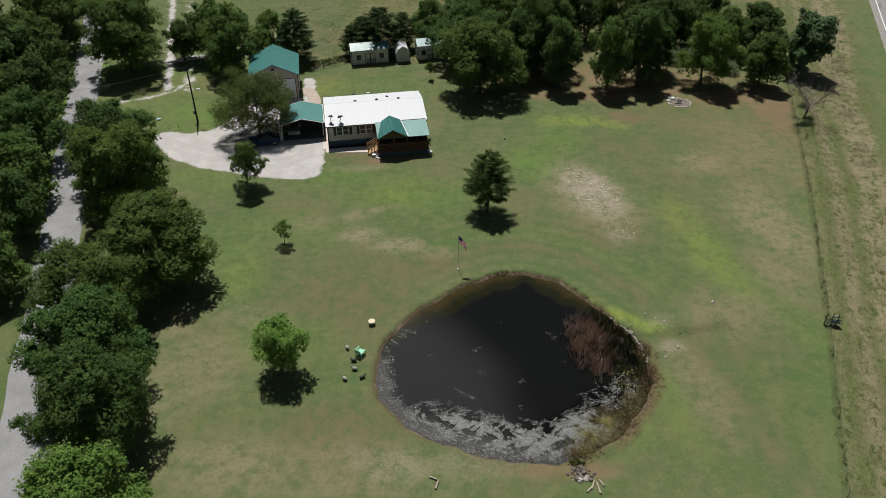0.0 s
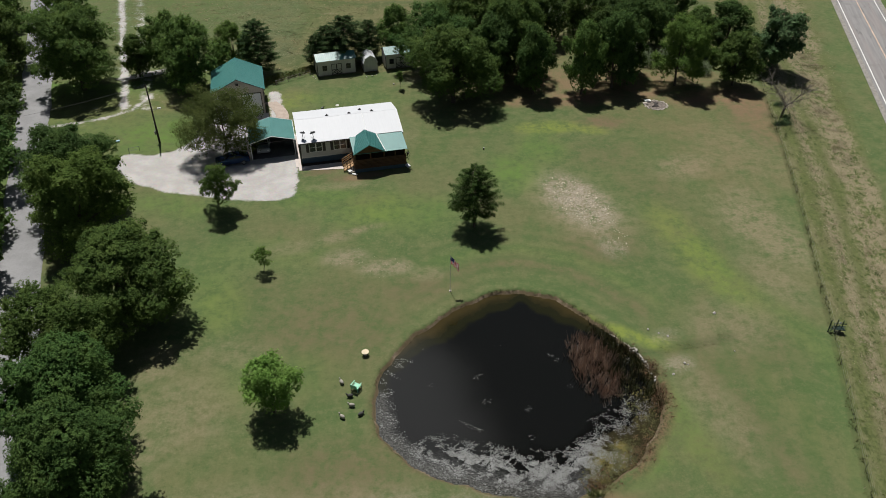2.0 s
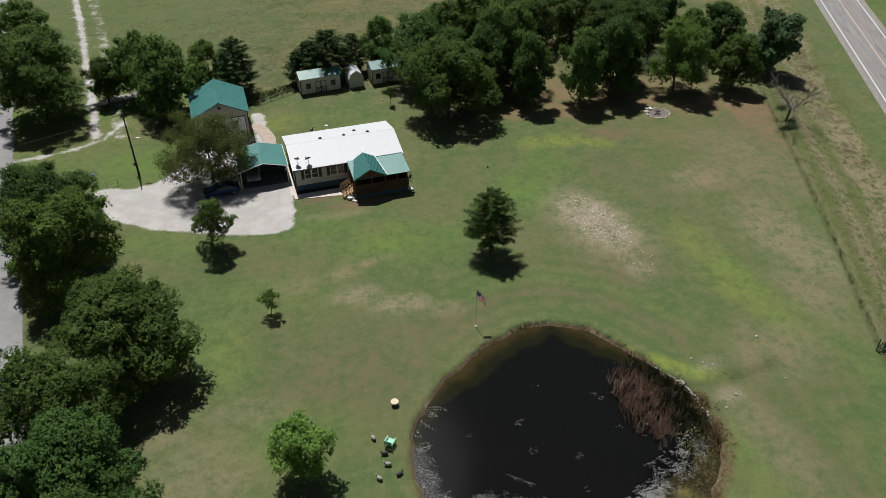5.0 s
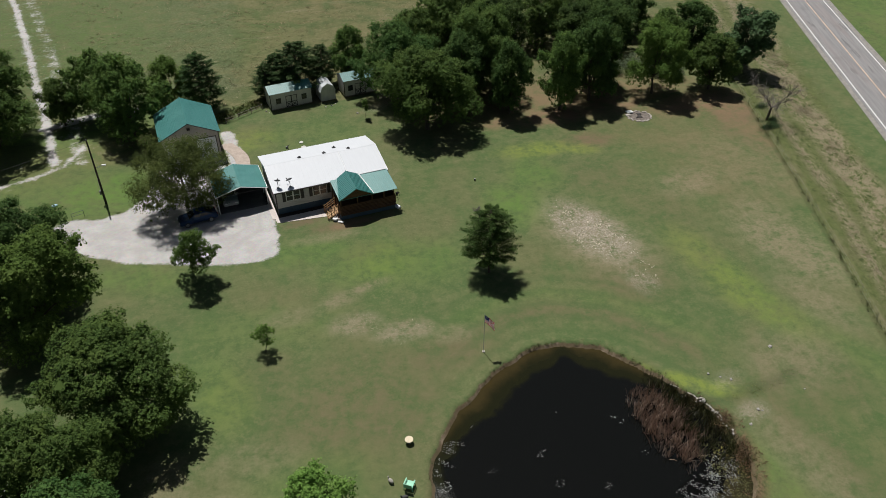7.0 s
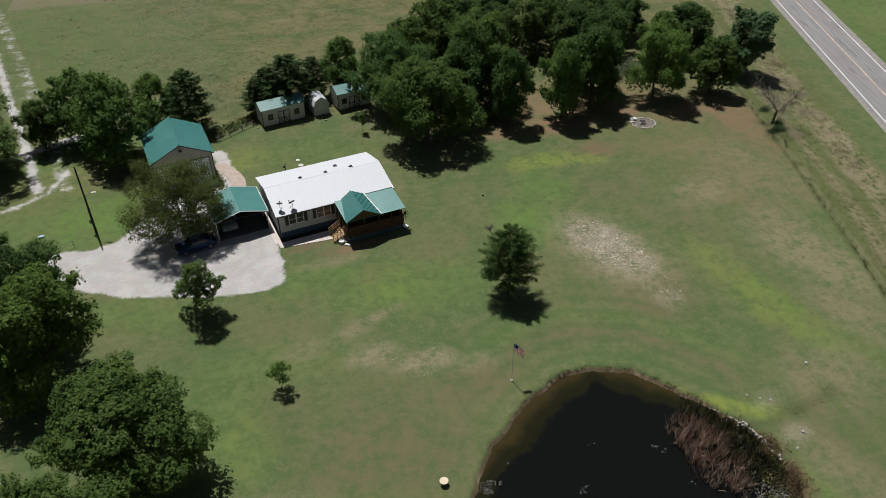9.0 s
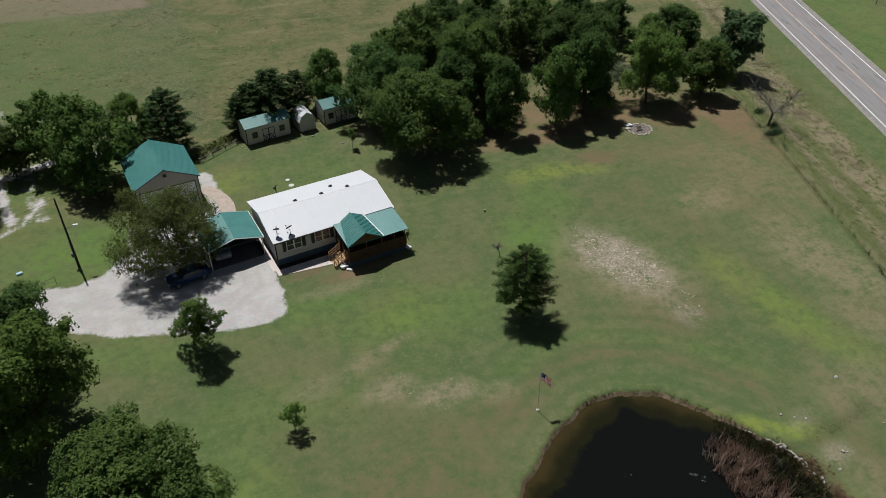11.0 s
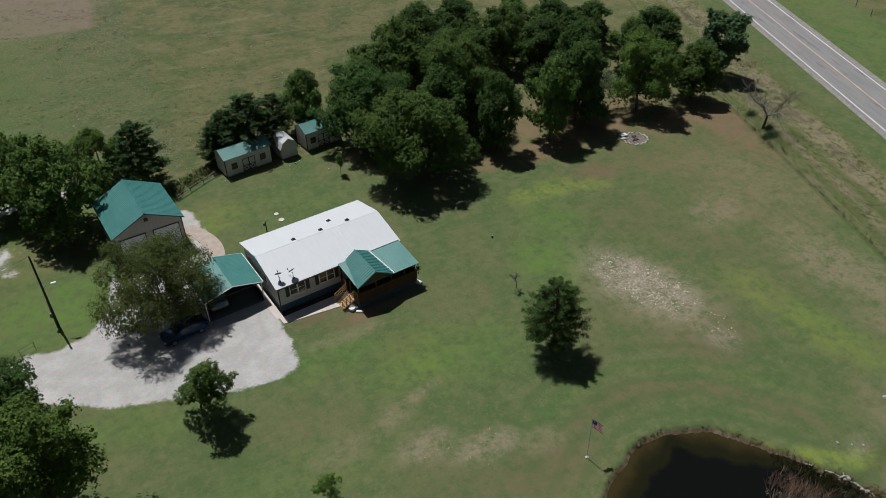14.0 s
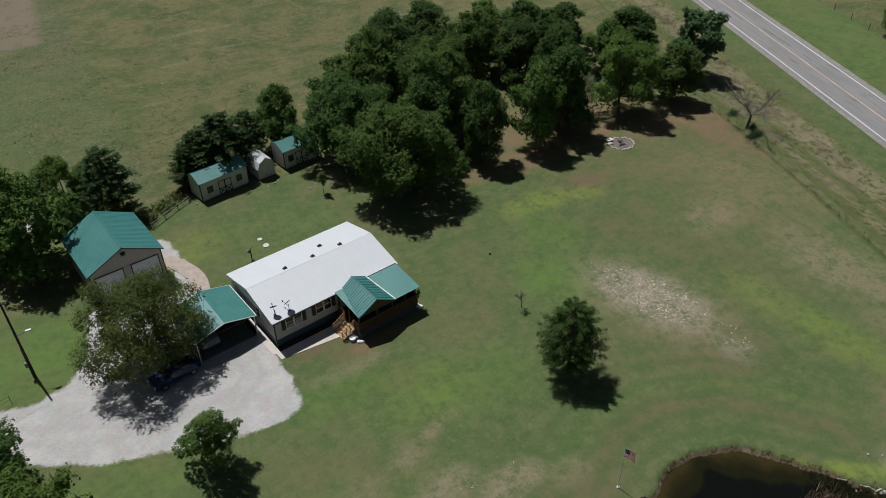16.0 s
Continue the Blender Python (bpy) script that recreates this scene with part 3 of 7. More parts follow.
lay["soil"] = sum_spots([(45.5, 113.0, 8.0, 3.4, 10, 0.75), (24.0, 114.0, 7.5, 2.8, 5, 0.8), (34.0, 116.0, 6.0, 3.5, 0, 0.7), (15.0, 113.5, 4.0, 2.0, 0, 0.6), (48.9, 105.0, 2.2, 9.0, 17, 0.45), (50.0, 110.0, 3.6, 2.6, 10, 0.65),
                         (28.0, 120.0, 22.0, 6.0, 0, 0.6), (41.0, 99.0, 9.0, 13.0, 15, 0.18), (30.0, 107.0, 8.0, 5.0, 0, 0.2), (1.0, 124.5, 5.0, 2.0, 10, 0.35), (-3.0, 120.0, 3.0, 4.0, 10, 0.15), (-8.5, 92.6, 3.2, 0.8, 10, 0.6), (21.5, 45.0, 1.5, 3.0, 20, 0.15), (10.0, 41.2, 4.5, 1.0, 0, 0.6), (28.2, 167.4, 3.5, 2.5, 0, 0.9), (-50, 115, 9, 6, 0, 0.25), (-38, 117, 8, 4.5, 0, 0.3)])
lay["soil"] = np.maximum(lay["soil"], np.clip((-28 - gx + (gy - 190) * 0.05) / 2, 0, 1) * np.clip((gy - 187) / 2, 0, 1) * (gx > -62))
for key, values in lay.items():
    ground.data.attributes.new(key, "FLOAT", "POINT").data.foreach_set("value", np.asarray(values, np.float32))

# water
n = Nodes("pond_water")
pv = n.place()
w1, w2 = n.noise(pv, 0.5, 4, 0.6, 0.5), n.noise(pv, 2.6, 4, 0.6)
shelf = n.math("MULTIPLY", n.attr("shelf"), n.math("ADD", 0.40, n.math("ADD", n.math("MULTIPLY", n.noise(pv, 0.33, 3, 0.55, 0.4), 0.7), n.math("MULTIPLY", n.noise(pv, 1.7, 5, 0.7, 0.3), 0.6))))
silt = n.math("SUBTRACT", n.math("SUBTRACT", n.attr("depth"), shelf), n.math("MULTIPLY", w1, 0.9))
col = n.mix(n.step(silt, -2.4, -0.7), (0.036, 0.027, 0.009), (0.0115, 0.0118, 0.0040))
col = n.mix(n.step(silt, -0.35, 0.45), col, (0.0045, 0.0048, 0.0040))
south = n.math("SUBTRACT", n.attr("scum"), n.math("MULTIPLY", w1, 0.6))
col = n.mix(n.math("MULTIPLY", n.step(south, 0.0, 0.5), 0.75), col, n.mix(n.step(n.noise(pv, 7.0, 5, 0.7), 0.42, 0.60), (0.022, 0.022, 0.021), (0.125, 0.125, 0.118)))
col = n.mix(n.step(n.math("SUBTRACT", n.attr("algae"), n.math("MULTIPLY", w2, 0.7)), 0.0, 0.35), col, n.mix(w1, (0.016, 0.014, 0.007), (0.034, 0.028, 0.012)))
n.bump(n.noise(pv, 5.0, 3), 0.05, 0.02)
WATER_MAT = n.done(col, 0.05, 0.0, 0.25)
wx, wy, wf = grid(np.arange(-8.2, 21.2, 0.3), np.arange(40.2, 69.4, 0.3))
deep = pond_depth(wx, wy)
keep = (deep[wf] > -0.5).all(1)
pond = raw("water", np.stack([wx, wy, np.full_like(wx, WATER)], 1), wf[keep], WATER_MAT)
tagged(pond, "dark still pond water with silty shallows", "pond", kind="structure")
pond.data.attributes.new("depth", "FLOAT", "POINT").data.foreach_set("value", np.asarray(deep, np.float32))
scum = np.clip(1.1 - deep / 4.2, 0, 1) * np.clip((54 - wy - 0.35 * np.abs(wx - 6)) / 6, 0, 1)
scum = np.maximum(scum, np.clip(1.2 - deep / 2.5, 0, 1) * np.clip((57 - wy) / 5, 0, 1) * (wx < 4))
pond.data.attributes.new("scum", "FLOAT", "POINT").data.foreach_set("value", np.asarray(scum, np.float32))
bearing = np.arctan2(wy - POND[1], wx - POND[0])
shelf = 1.5 * np.clip((bearing - 0.55) / 0.4, 0, 1) * np.clip((3.0 - bearing) / 0.6, 0, 1) + 0.6
shelf = shelf * (1 - 0.55 * np.exp(-((bearing - 1.38) / 0.09) ** 2))
pond.data.attributes.new("shelf", "FLOAT", "POINT").data.foreach_set("value", np.asarray(shelf, np.float32))
pond.data.attributes.new("algae", "FLOAT", "POINT").data.foreach_set("value", np.asarray(spot(wx, wy, 14.5, 46.0, 4.0, 2.6, 30) + 0.55 * spot(wx, wy, 17.8, 50, 1.6, 4.0, 10), np.float32))

# highway
ASPHALT = Nodes("worn_asphalt")
p = ASPHALT.place()
a1, a2, a3 = ASPHALT.noise(p, 0.25, 4, 0.6), ASPHALT.noise(p, 30, 2), ASPHALT.noise(ASPHALT.stretched(p, (2.2, 0.12, 1)), 1.0, 3)
col = ASPHALT.mix(ASPHALT.step(a3, 0.35, 0.65), (0.190, 0.185, 0.186), (0.240, 0.233, 0.231))
col = ASPHALT.mix(ASPHALT.math("MULTIPLY", ASPHALT.step(a1, 0.58, 0.68), 0.35), col, (0.11, 0.105, 0.10))
scar = ASPHALT.noise(ASPHALT.stretched(p, (1.3, 0.22, 1)), 0.55, 3, 0.6)
col = ASPHALT.mix(ASPHALT.math("MULTIPLY", ASPHALT.step(scar, 0.60, 0.65), 0.6), col, (0.085, 0.083, 0.082))
tint = ASPHALT.noise(ASPHALT.stretched(p, (0.4, 0.03, 1)), 1.0, 3)
col = ASPHALT.mix(ASPHALT.math("MULTIPLY", ASPHALT.step(tint, 0.45, 0.65), 0.5), col, (0.235, 0.195, 0.185))
col = ASPHALT.mix(ASPHALT.math("MULTIPLY", a2, 0.35), col, (0.26, 0.25, 0.245))
ASPHALT = ASPHALT.done(col, 0.9, 0, 0.25)
SHOULDER = plain("chip_shoulder", (0.25, 0.235, 0.215), 0.95, vary=0.35, fine=8)
WHITE_LINE = plain("white_road_paint", (0.72, 0.72, 0.70), 0.7, vary=0.2, scale=0.6)
YELLOW_LINE = plain("faded_yellow_paint", (0.52, 0.39, 0.30), 0.8, vary=0.40, scale=0.5)
TURN_ROAD = Matrix.Translation((*ROAD_P, 0)) @ Matrix.Rotation(-math.atan2(ROAD_D[0], ROAD_D[1]), 4, "Z")


def strip(name, e0, e1, z0, z1, s0, s1, mat, label, category="road"):
    bm = bmesh.new()
    cuts = np.linspace(s0, s1, 40)
    rows = [[bm.verts.new((e, s, z)) for e, z in ((e0 - 0.02, z0), (e0, z1), (e1, z1), (e1 + 0.02, z0))] for s in cuts]
    for a, b in zip(rows[:-1], rows[1:]):
        for i in range(3):
            bm.faces.new((a[i], a[i + 1], b[i + 1], b[i]))
    ob = part(name, bm, mat)
    ob.matrix_world = TURN_ROAD
    return tagged(ob, label, category, kind="structure")


strip("road_shoulder", -1.25, 8.5, -0.2, 0.035, -160, 700, SHOULDER, "gravelly shoulder of a rural highway", "road")
strip("road", -0.45, 7.65, -0.1, 0.06, -160, 700, ASPHALT, "grey worn asphalt two-lane highway", "road")
strip("edge_line", 0.0, 0.14, 0.055, 0.066, -160, 700, WHITE_LINE, "white painted edge line", "road marking")
strip("edge_line", 7.1, 7.24, 0.055, 0.066, -160, 700, WHITE_LINE, "white painted edge line", "road marking")
strip("centre_line", 3.54, 3.74, 0.055, 0.066, -160, 700, YELLOW_LINE, "faded pinkish centre line", "road marking")

# lane west of the yard
LANE_MAT = plain("pale_chip_seal", (0.240, 0.240, 0.244), 0.95, vary=0.22, scale=0.35, fine=7, relief=0.02)
bm = bmesh.new()
rows = []
for y in np.arange(-60, 420, 2.0):
    w = 2.2 + 0.12 * math.sin(y * 0.5) + 0.08 * math.sin(y * 1.7)
    c = lane(y) + 0.15 * math.sin(y * 0.11)
    rows.append([bm.verts.new((c + o, y + o * 0.3, z)) for o, z in ((-w - 0.15, -0.1), (-w, 0.045), (-w * 0.5, 0.06), (0, 0.065), (w * 0.5, 0.06), (w, 0.045), (w + 0.15, -0.1))])
for a, b in zip(rows[:-1], rows[1:]):
    for i in range(6):
        bm.faces.new((a[i], a[i + 1], b[i + 1], b[i]))
tagged(part("lane", bm, LANE_MAT), "pale grey chip-sealed country lane", "road", kind="structure")


# ---- building materials ----
def metal_roof(name, color, rough=0.35, spec=0.6, vary=0.18):
    n = Nodes(name)
    p = n.place()
    a, b = n.noise(p, 0.8, 4, 0.6), n.noise(n.stretched(p, (6, 0.5, 1)), 1.0, 4)
    col = n.mix(n.step(n.math("ADD", n.math("MULTIPLY", a, 0.5), n.math("MULTIPLY", b, 0.5)), 0.35, 0.65), shade(color, 1 - vary), shade(color, 1 + vary * 0.5))
    return n.done(col, n.math("ADD", n.math("MULTIPLY", a, 0.25), rough - 0.1), 0.0, spec)


TEAL = metal_roof("teal_painted_metal", (0.038, 0.180, 0.165), 0.42, 1.0, 0.10)
WHITE_ROOF = metal_roof("white_painted_metal", (0.575, 0.59, 0.615), 0.5, 0.3, 0.03)
WHITE_TRIM = plain("white_trim", (0.74, 0.74, 0.73), 0.5, vary=0.1)
SIDING = plain("grey_beige_siding", (0.52, 0.505, 0.48), 0.6, vary=0.08, stretch=(0.3, 0.3, 6))
GARAGE_WALL = plain("beige_metal_siding", (0.40, 0.37, 0.33), 0.55, vary=0.1, stretch=(5, 5, 0.4))
SHED_WALL = plain("cream_panel_siding", (0.50, 0.49, 0.45), 0.65, vary=0.12, stretch=(4, 4, 0.5))
SKIRT = plain("blue_grey_skirting", (0.06, 0.10, 0.14), 0.6, vary=0.15, stretch=(4, 4, 0.5))
DARK_TRIM = plain("dark_brown_trim", (0.035, 0.030, 0.028), 0.6, vary=0.2)
DARK_GREEN = plain("dark_green_paint", (0.02, 0.045, 0.035), 0.5, vary=0.2)
GLASS = Nodes("window_glass").done((0.02, 0.025, 0.03), 0.06, 0.0, 0.7)
DOOR_WHITE = plain("pale_garage_door", (0.60, 0.63, 0.66), 0.45, vary=0.08)
LOG = plain("stained_log", (0.105, 0.050, 0.023), 0.55, vary=0.45, scale=1.2, fine=9, stretch=(0.5, 4, 4), relief=0.01)
LUMBER = plain("new_lumber", (0.44, 0.275, 0.140), 0.7, vary=0.3, stretch=(4, 0.6, 4))
CONCRETE = plain("concrete", (0.56, 0.50, 0.46), 0.9, vary=0.18, scale=0.7, fine=9, relief=0.01)
WEATHERED = plain("weathered_wood", (0.22, 0.19, 0.16), 0.85, vary=0.35, stretch=(4, 4, 0.6))
POLE_WOOD = plain("creosote_pole", (0.045, 0.036, 0.03), 0.85, vary=0.3, stretch=(6, 6, 0.4))
STEEL = plain("galvanised_steel", (0.45, 0.46, 0.47), 0.4, 0.9, vary=0.15)
BLACK = plain("black_plastic", (0.018, 0.018, 0.02), 0.5, vary=0.2)
GREY_PAINT = plain("grey_enamel", (0.13, 0.135, 0.14), 0.45, vary=0.15)
RUBBER = plain("tyre_rubber", (0.02, 0.02, 0.021), 0.85, vary=0.2)

HOUSE = Matrix.Translation((-17.37, 96.0, 0)) @ Matrix.Rotation(radians(9.95), 4, "Z")


def at_house(u, v, z=0.0, turn=0.0):
    return HOUSE @ pose(u, v, z, 0, 0, turn)


def gable_wall(x0, x1, y0, y1, z0, z1, ridge, mat, parent, along_y=False):
    """Four outer walls under a gable roof, 12 cm thick; ridge runs along x, or along y."""
    t = 0.12
    for name, b in (("wall_front", box(x0, x1, y0, y0 + t, z0, z1)), ("wall_back", box(x0, x1, y1 - t, y1, z0, z1)),
                    ("wall_side", box(x0, x0 + t, y0 + t, y1 - t, z0, z1)), ("wall_side", box(x1 - t, x1, y0 + t, y1 - t, z0, z1))):
        part(name, b, mat, parent)
    tris = []
    if along_y:
        xm = (x0 + x1) / 2
        for y in (y0, y1 - t):
            tris.append([(x0, y, z1), (x1, y, z1), (xm, y, ridge)])
        off = Vector((0, t, 0))
    else:
        ym = (y0 + y1) / 2
        for x in (x0, x1 - t):
            tris.append([(x, y0, z1), (x, y1, z1), (x, ym, ridge)])
        off = Vector((t, 0, 0))
    for tri in tris:
        bm = bmesh.new()
        a = [bm.verts.new(v) for v in tri]
        b = [bm.verts.new(Vector(v) + off) for v in tri]
        bm.faces.new(a), bm.faces.new(b[::-1])
        for i in range(3):
            bm.faces.new((a[i], b[i], b[(i + 1) % 3], a[(i + 1) % 3]))
        bmesh.ops.recalc_face_normals(bm, faces=bm.faces)
        part("gable", bm, mat, parent)


def window(parent, x, z, w, h, y, frame_mat, shutters=None, side=False):
    """A framed sash window on the wall face y (facing -y), or on the face x=y when side."""
    def b(x0, x1, d0, d1, z0, z1):
        return box(d0, d1, x0, x1, z0, z1) if side else box(x0, x1, d0, d1, z0, z1)
    pane = part("window", b(x - w / 2, x + w / 2, y - 0.035, y - 0.003, z, z + h), GLASS, parent, "dark window glass")
    t = 0.07
    for x0, x1, z0, z1 in ((x - w / 2 - t, x - w / 2, z - t, z + h + t), (x + w / 2, x + w / 2 + t, z - t, z + h + t), (x - w / 2, x + w / 2, z - t, z),
                           (x - w / 2, x + w / 2, z + h, z + h + t), (x - w / 2, x + w / 2, z + h / 2 - 0.025, z + h / 2 + 0.025)):
        part("frame", b(x0, x1, y - 0.06, y - 0.002, z0, z1), frame_mat, pane)
    for s in ((-1, 1) if shutters else ()):
        c = x + s * (w / 2 + t + 0.2)
        part("shutter", b(c - 0.18, c + 0.18, y - 0.05, y - 0.002, z - 0.03, z + h + 0.03), shutters, parent, "dark louvred shutter")


# ---- house ----
def build_house():
    h = thing("house", HOUSE, "single-storey grey manufactured house with a white metal roof", "house")
    L, D, EV, RG = 14.2, 9.5, 3.28, 4.42
    part("skirting", box(0.31, L - 0.31, 0.36, D - 0.36, -0.05, 0.86), SKIRT, h, "blue-grey panel skirting")
    gable_wall(0.25, L - 0.25, 0.3, D - 0.3, 0.86, 3.2, 4.2, SIDING, h)
    for k in range(9):
        part("siding_board", box(0.25, L - 0.25, 0.276, 0.30, 0.90 + k * 0.255, 0.90 + k * 0.255 + 0.235), SIDING, h)
        part("siding_board", box(0.226, 0.25, 0.3, D - 0.3, 0.90 + k * 0.255, 0.90 + k * 0.255 + 0.235), SIDING, h)
    m = D / 2
    part("roof_slope", ribbed((0, 0, EV), (L, 0, EV), (L, m, RG), (0, m, RG), 0.6, 0.006, 0.03, 0.09), WHITE_ROOF, h)
    part("roof_slope", ribbed((0, D, EV), (L, D, EV), (L, m, RG), (0, m, RG), 0.6, 0.006, 0.03, 0.09), WHITE_ROOF, h)
    part("ridge_cap", rod((0, m, RG - 0.02), (L, m, RG - 0.02), 0.035, sides=12), WHITE_ROOF, h)
    part("roof_seam", rod((9.3, 0.02, EV + 0.012), (9.3, m, RG + 0.012), 0.03, sides=6), WHITE_TRIM, h)
    part("fascia", box(0, L, -0.03, -0.005, EV - 0.2, EV - 0.0), WHITE_TRIM, h)
    part("gutter", box(0.02, L - 0.02, -0.12, -0.035, EV - 0.14, EV - 0.02), DARK_TRIM, h, "dark eave gutter")
    for x in (0.0, L):
        for y0, y1 in ((0, m), (D, m)):
            bm = bmesh.new()
            q = 0.03 if x else -0.03
            pts = [(x, y0, EV - 0.16), (x, y1, RG - 0.16), (x, y1, RG + 0.03), (x, y0, EV + 0.03)]
            a = [bm.verts.new(v) for v in pts]
            b = [bm.verts.new((v[0] + q, v[1], v[2])) for v in pts]
            bm.faces.new(a), bm.faces.new(b[::-1])
            for i in range(4):
                bm.faces.new((a[i], b[i], b[(i + 1) % 4], a[(i + 1) % 4]))
            bmesh.ops.recalc_face_normals(bm, faces=bm.faces)
            part("rake_trim", bm, WHITE_TRIM, h)
    for u, v in ((4.5, 5.35), (7.6, 5.25), (10.75, 5.2), (9.25, 6.75)):
        z = RG - (v - m) * (RG - EV) / m
        vent = part("roof_vent", rod((u, v, z - 0.05), (u, v, z + 0.22), 0.09), BLACK, h, "dark roof vent pipe")
        part("flashing", box(u - 0.22, u + 0.22, v - 0.2, v + 0.2, z - 0.02, z + 0.06), BLACK, vent)
    for x in (1.85, 2.72, 5.12, 5.98):
        window(h, x, 1.75, 0.72, 1.2, 0.276, WHITE_TRIM)
    for x in (1.18, 3.40, 4.44, 6.66):
        part("shutter", box(x - 0.19, x + 0.19, 0.20, 0.272, 1.7, 3.0), DARK_TRIM, h, "dark louvred shutter")
    window(h, 3.4, 1.9, 0.7, 0.9, 0.226, WHITE_TRIM, side=True)
    for x in (0.25, L - 0.25):
        part("corner_trim", box(x - 0.05, x + 0.05, 0.24, 0.34, 0.86, 3.15), DARK_TRIM, h)
    part("downspout", rod((0.2, 0.2, 0.1), (0.2, 0.2, 3.15), 0.045), DARK_TRIM, h)
    return h


def build_porch():
    p = thing("porch", HOUSE, "log porch with teal metal roofs on the house front", "porch")
    x0, x1, y0, z = 6.95, 13.75, -3.75, 0.86
    ev, hi = 2.92, 3.36
    part("deck", box(x0, x1, y0, 0.26, z - 0.14, z), LOG, p, "stained wooden deck")
    part("skirting", box(x0 + 0.05, x1 - 0.05, y0 + 0.06, 0.2, -0.03, z - 0.15), SKIRT, p, "blue-grey panel skirting")
    # low-pitched roof over the whole porch
    part("roof_slope", ribbed((6.85, -3.98, ev), (14.02, -3.98, ev), (14.02, 0.1, hi + 0.02), (6.85, 0.1, hi + 0.02), 0.23, 0.010, 0.02, 0.06), TEAL, p)
    # gable over the steps and door, laid on the low roof
    g0, g1, gm, top = 6.85, 11.05, 8.95, 4.14
    for q0, q1 in ((6.82, 7.75), (11.08, 10.5)):
        part("gable_slope", ribbed((q0, -4.05, ev + 0.03), (q1, 0.16, hi + 0.06), (gm, 0.28, top), (gm, -4.08, top), 0.3, 0.034, 0.022, 0.05), TEAL, p)
        part("valley_flashing", rod((q0, -4.0, ev + 0.03), (q1, 0.1, hi + 0.06), 0.03 if q0 < 8 else 0.075, sides=6), TEAL if q0 < 8 else WHITE_TRIM, p)
    part("ridge_cap", rod((gm, -4.1, top + 0.01), (gm, 0.3, top + 0.01), 0.06, sides=6), TEAL, p)
    part("gable_back", solid([(7.85, 0.0), (10.4, 0.0), (gm, top - hi - 0.12)], -0.05, 0.0, m=Matrix.Translation((0, 0.12, hi + 0.04)) @ Matrix.Rotation(radians(90), 4, "X")), TEAL, p)
    part("wall_flashing", rod((10.4, 0.1, hi + 0.06), (14.02, 0.1, hi + 0.06), 0.06, sides=6), WHITE_TRIM, p, "pale roof flashing")
    bm = bmesh.new()
    a = [bm.verts.new(v) for v in ((g0 + 0.25, -3.9, ev), (g1 - 0.25, -3.9, ev), (gm, -3.9, top - 0.14))]
    b = [bm.verts.new(v) for v in ((g0 + 0.25, -3.82, ev), (g1 - 0.25, -3.82, ev), (gm, -3.82, top - 0.14))]
    bm.faces.new(a), bm.faces.new(b[::-1])
    for i in range(3):
        bm.faces.new((a[i], b[i], b[(i + 1) % 3], a[(i + 1) % 3]))
    part("gable_board", bm, LOG, p)
    for s in (g0, g1):
        part("rake_trim", rod((s, -4.07, ev + 0.0), (gm, -4.07, top - 0.03), 0.05, sides=6), TEAL, p)
    for x in (x0 + 0.1, 9.1, 10.9, 12.4, x1 - 0.1):
        part("post", rod((x, y0 + 0.1, z), (x, y0 + 0.1, ev - 0.06), 0.085), LOG, p)
    for x in (x0 + 0.1, x1 - 0.1):
        for y in (-1.9, -0.1):
            part("post", rod((x, y, z), (x, y, ev + 0.1 if y < -1 else ev + 0.28), 0.085), LOG, p)
    part("beam", rod((x0, y0 + 0.1, ev - 0.12), (x1, y0 + 0.1, ev - 0.12), 0.11), LOG, p)
    # stacked log walls below the rail
    for k in range(6):
        zz = z + 0.10 + k * 0.185
        part("log", rod((x0 - 0.08, y0, zz), (x1 + 0.08, y0, zz), 0.088 + 0.004 * math.sin(k * 3)), LOG, p)
        part("log", rod((x1, y0 - 0.08, zz + 0.05), (x1, -0.1, zz + 0.05), 0.085), LOG, p)
        part("log", rod((x0, y0 - 0.08, zz + 0.05), (x0, -2.9, zz + 0.05), 0.085), LOG, p)
        part("log", rod((x0, -1.3, zz + 0.05), (x0, -0.1, zz + 0.05), 0.085), LOG, p)
    for k in range(2):
        zz = z - 0.06 - k * 0.15
        y = y0 - 0.05
        part("log", rod((x0, y, zz), (x1, y, zz), 0.07), LOG, p)
    # door under the gable
    d = part("door", box(8.4, 9.3, 0.2, 0.27, z + 0.02, z + 2.05), DARK_TRIM, p, "dark front door")
    part("door_handle", rod((9.18, 0.17, z + 1.0), (9.18, 0.2, z + 1.0), 0.04), STEEL, d)
    window(p, 12.0, 1.7, 1.2, 1.1, 0.27, WHITE_TRIM)
    # steps on the west end
    st = part("steps", box(x0 - 0.02, x0, -2.9, -1.3, 0.1, z - 0.05), LUMBER, p, "new wooden steps")
    for k in range(5):
        zz = z - (k + 1) * 0.16
        part("tread", box(x0 - 0.28 * (k + 1), x0 - 0.28 * k - 0.02, -2.9, -1.3, zz - 0.04, zz), LUMBER, st)
    for y in (-2.9, -1.3):
        part("stringer", rod((x0, y, z - 0.12), (x0 - 1.5, y, 0.02), 0.07, sides=4), LUMBER, st)
        for k in range(4):
            x, zz = x0 - 0.1 - k * 0.44, z - k * 0.25
            part("baluster", rod((x, y, max(zz - 0.1, 0.0)), (x, y, zz + 0.98), 0.045, sides=4), LUMBER, st)
        for o in (0.92, 0.62, 0.32):
            part("rail", rod((x0 - 0.05, y, z + o), (x0 - 1.5, y, 0.02 + o), 0.05, sides=4), LUMBER, st)
    return p


build_house()
build_porch()


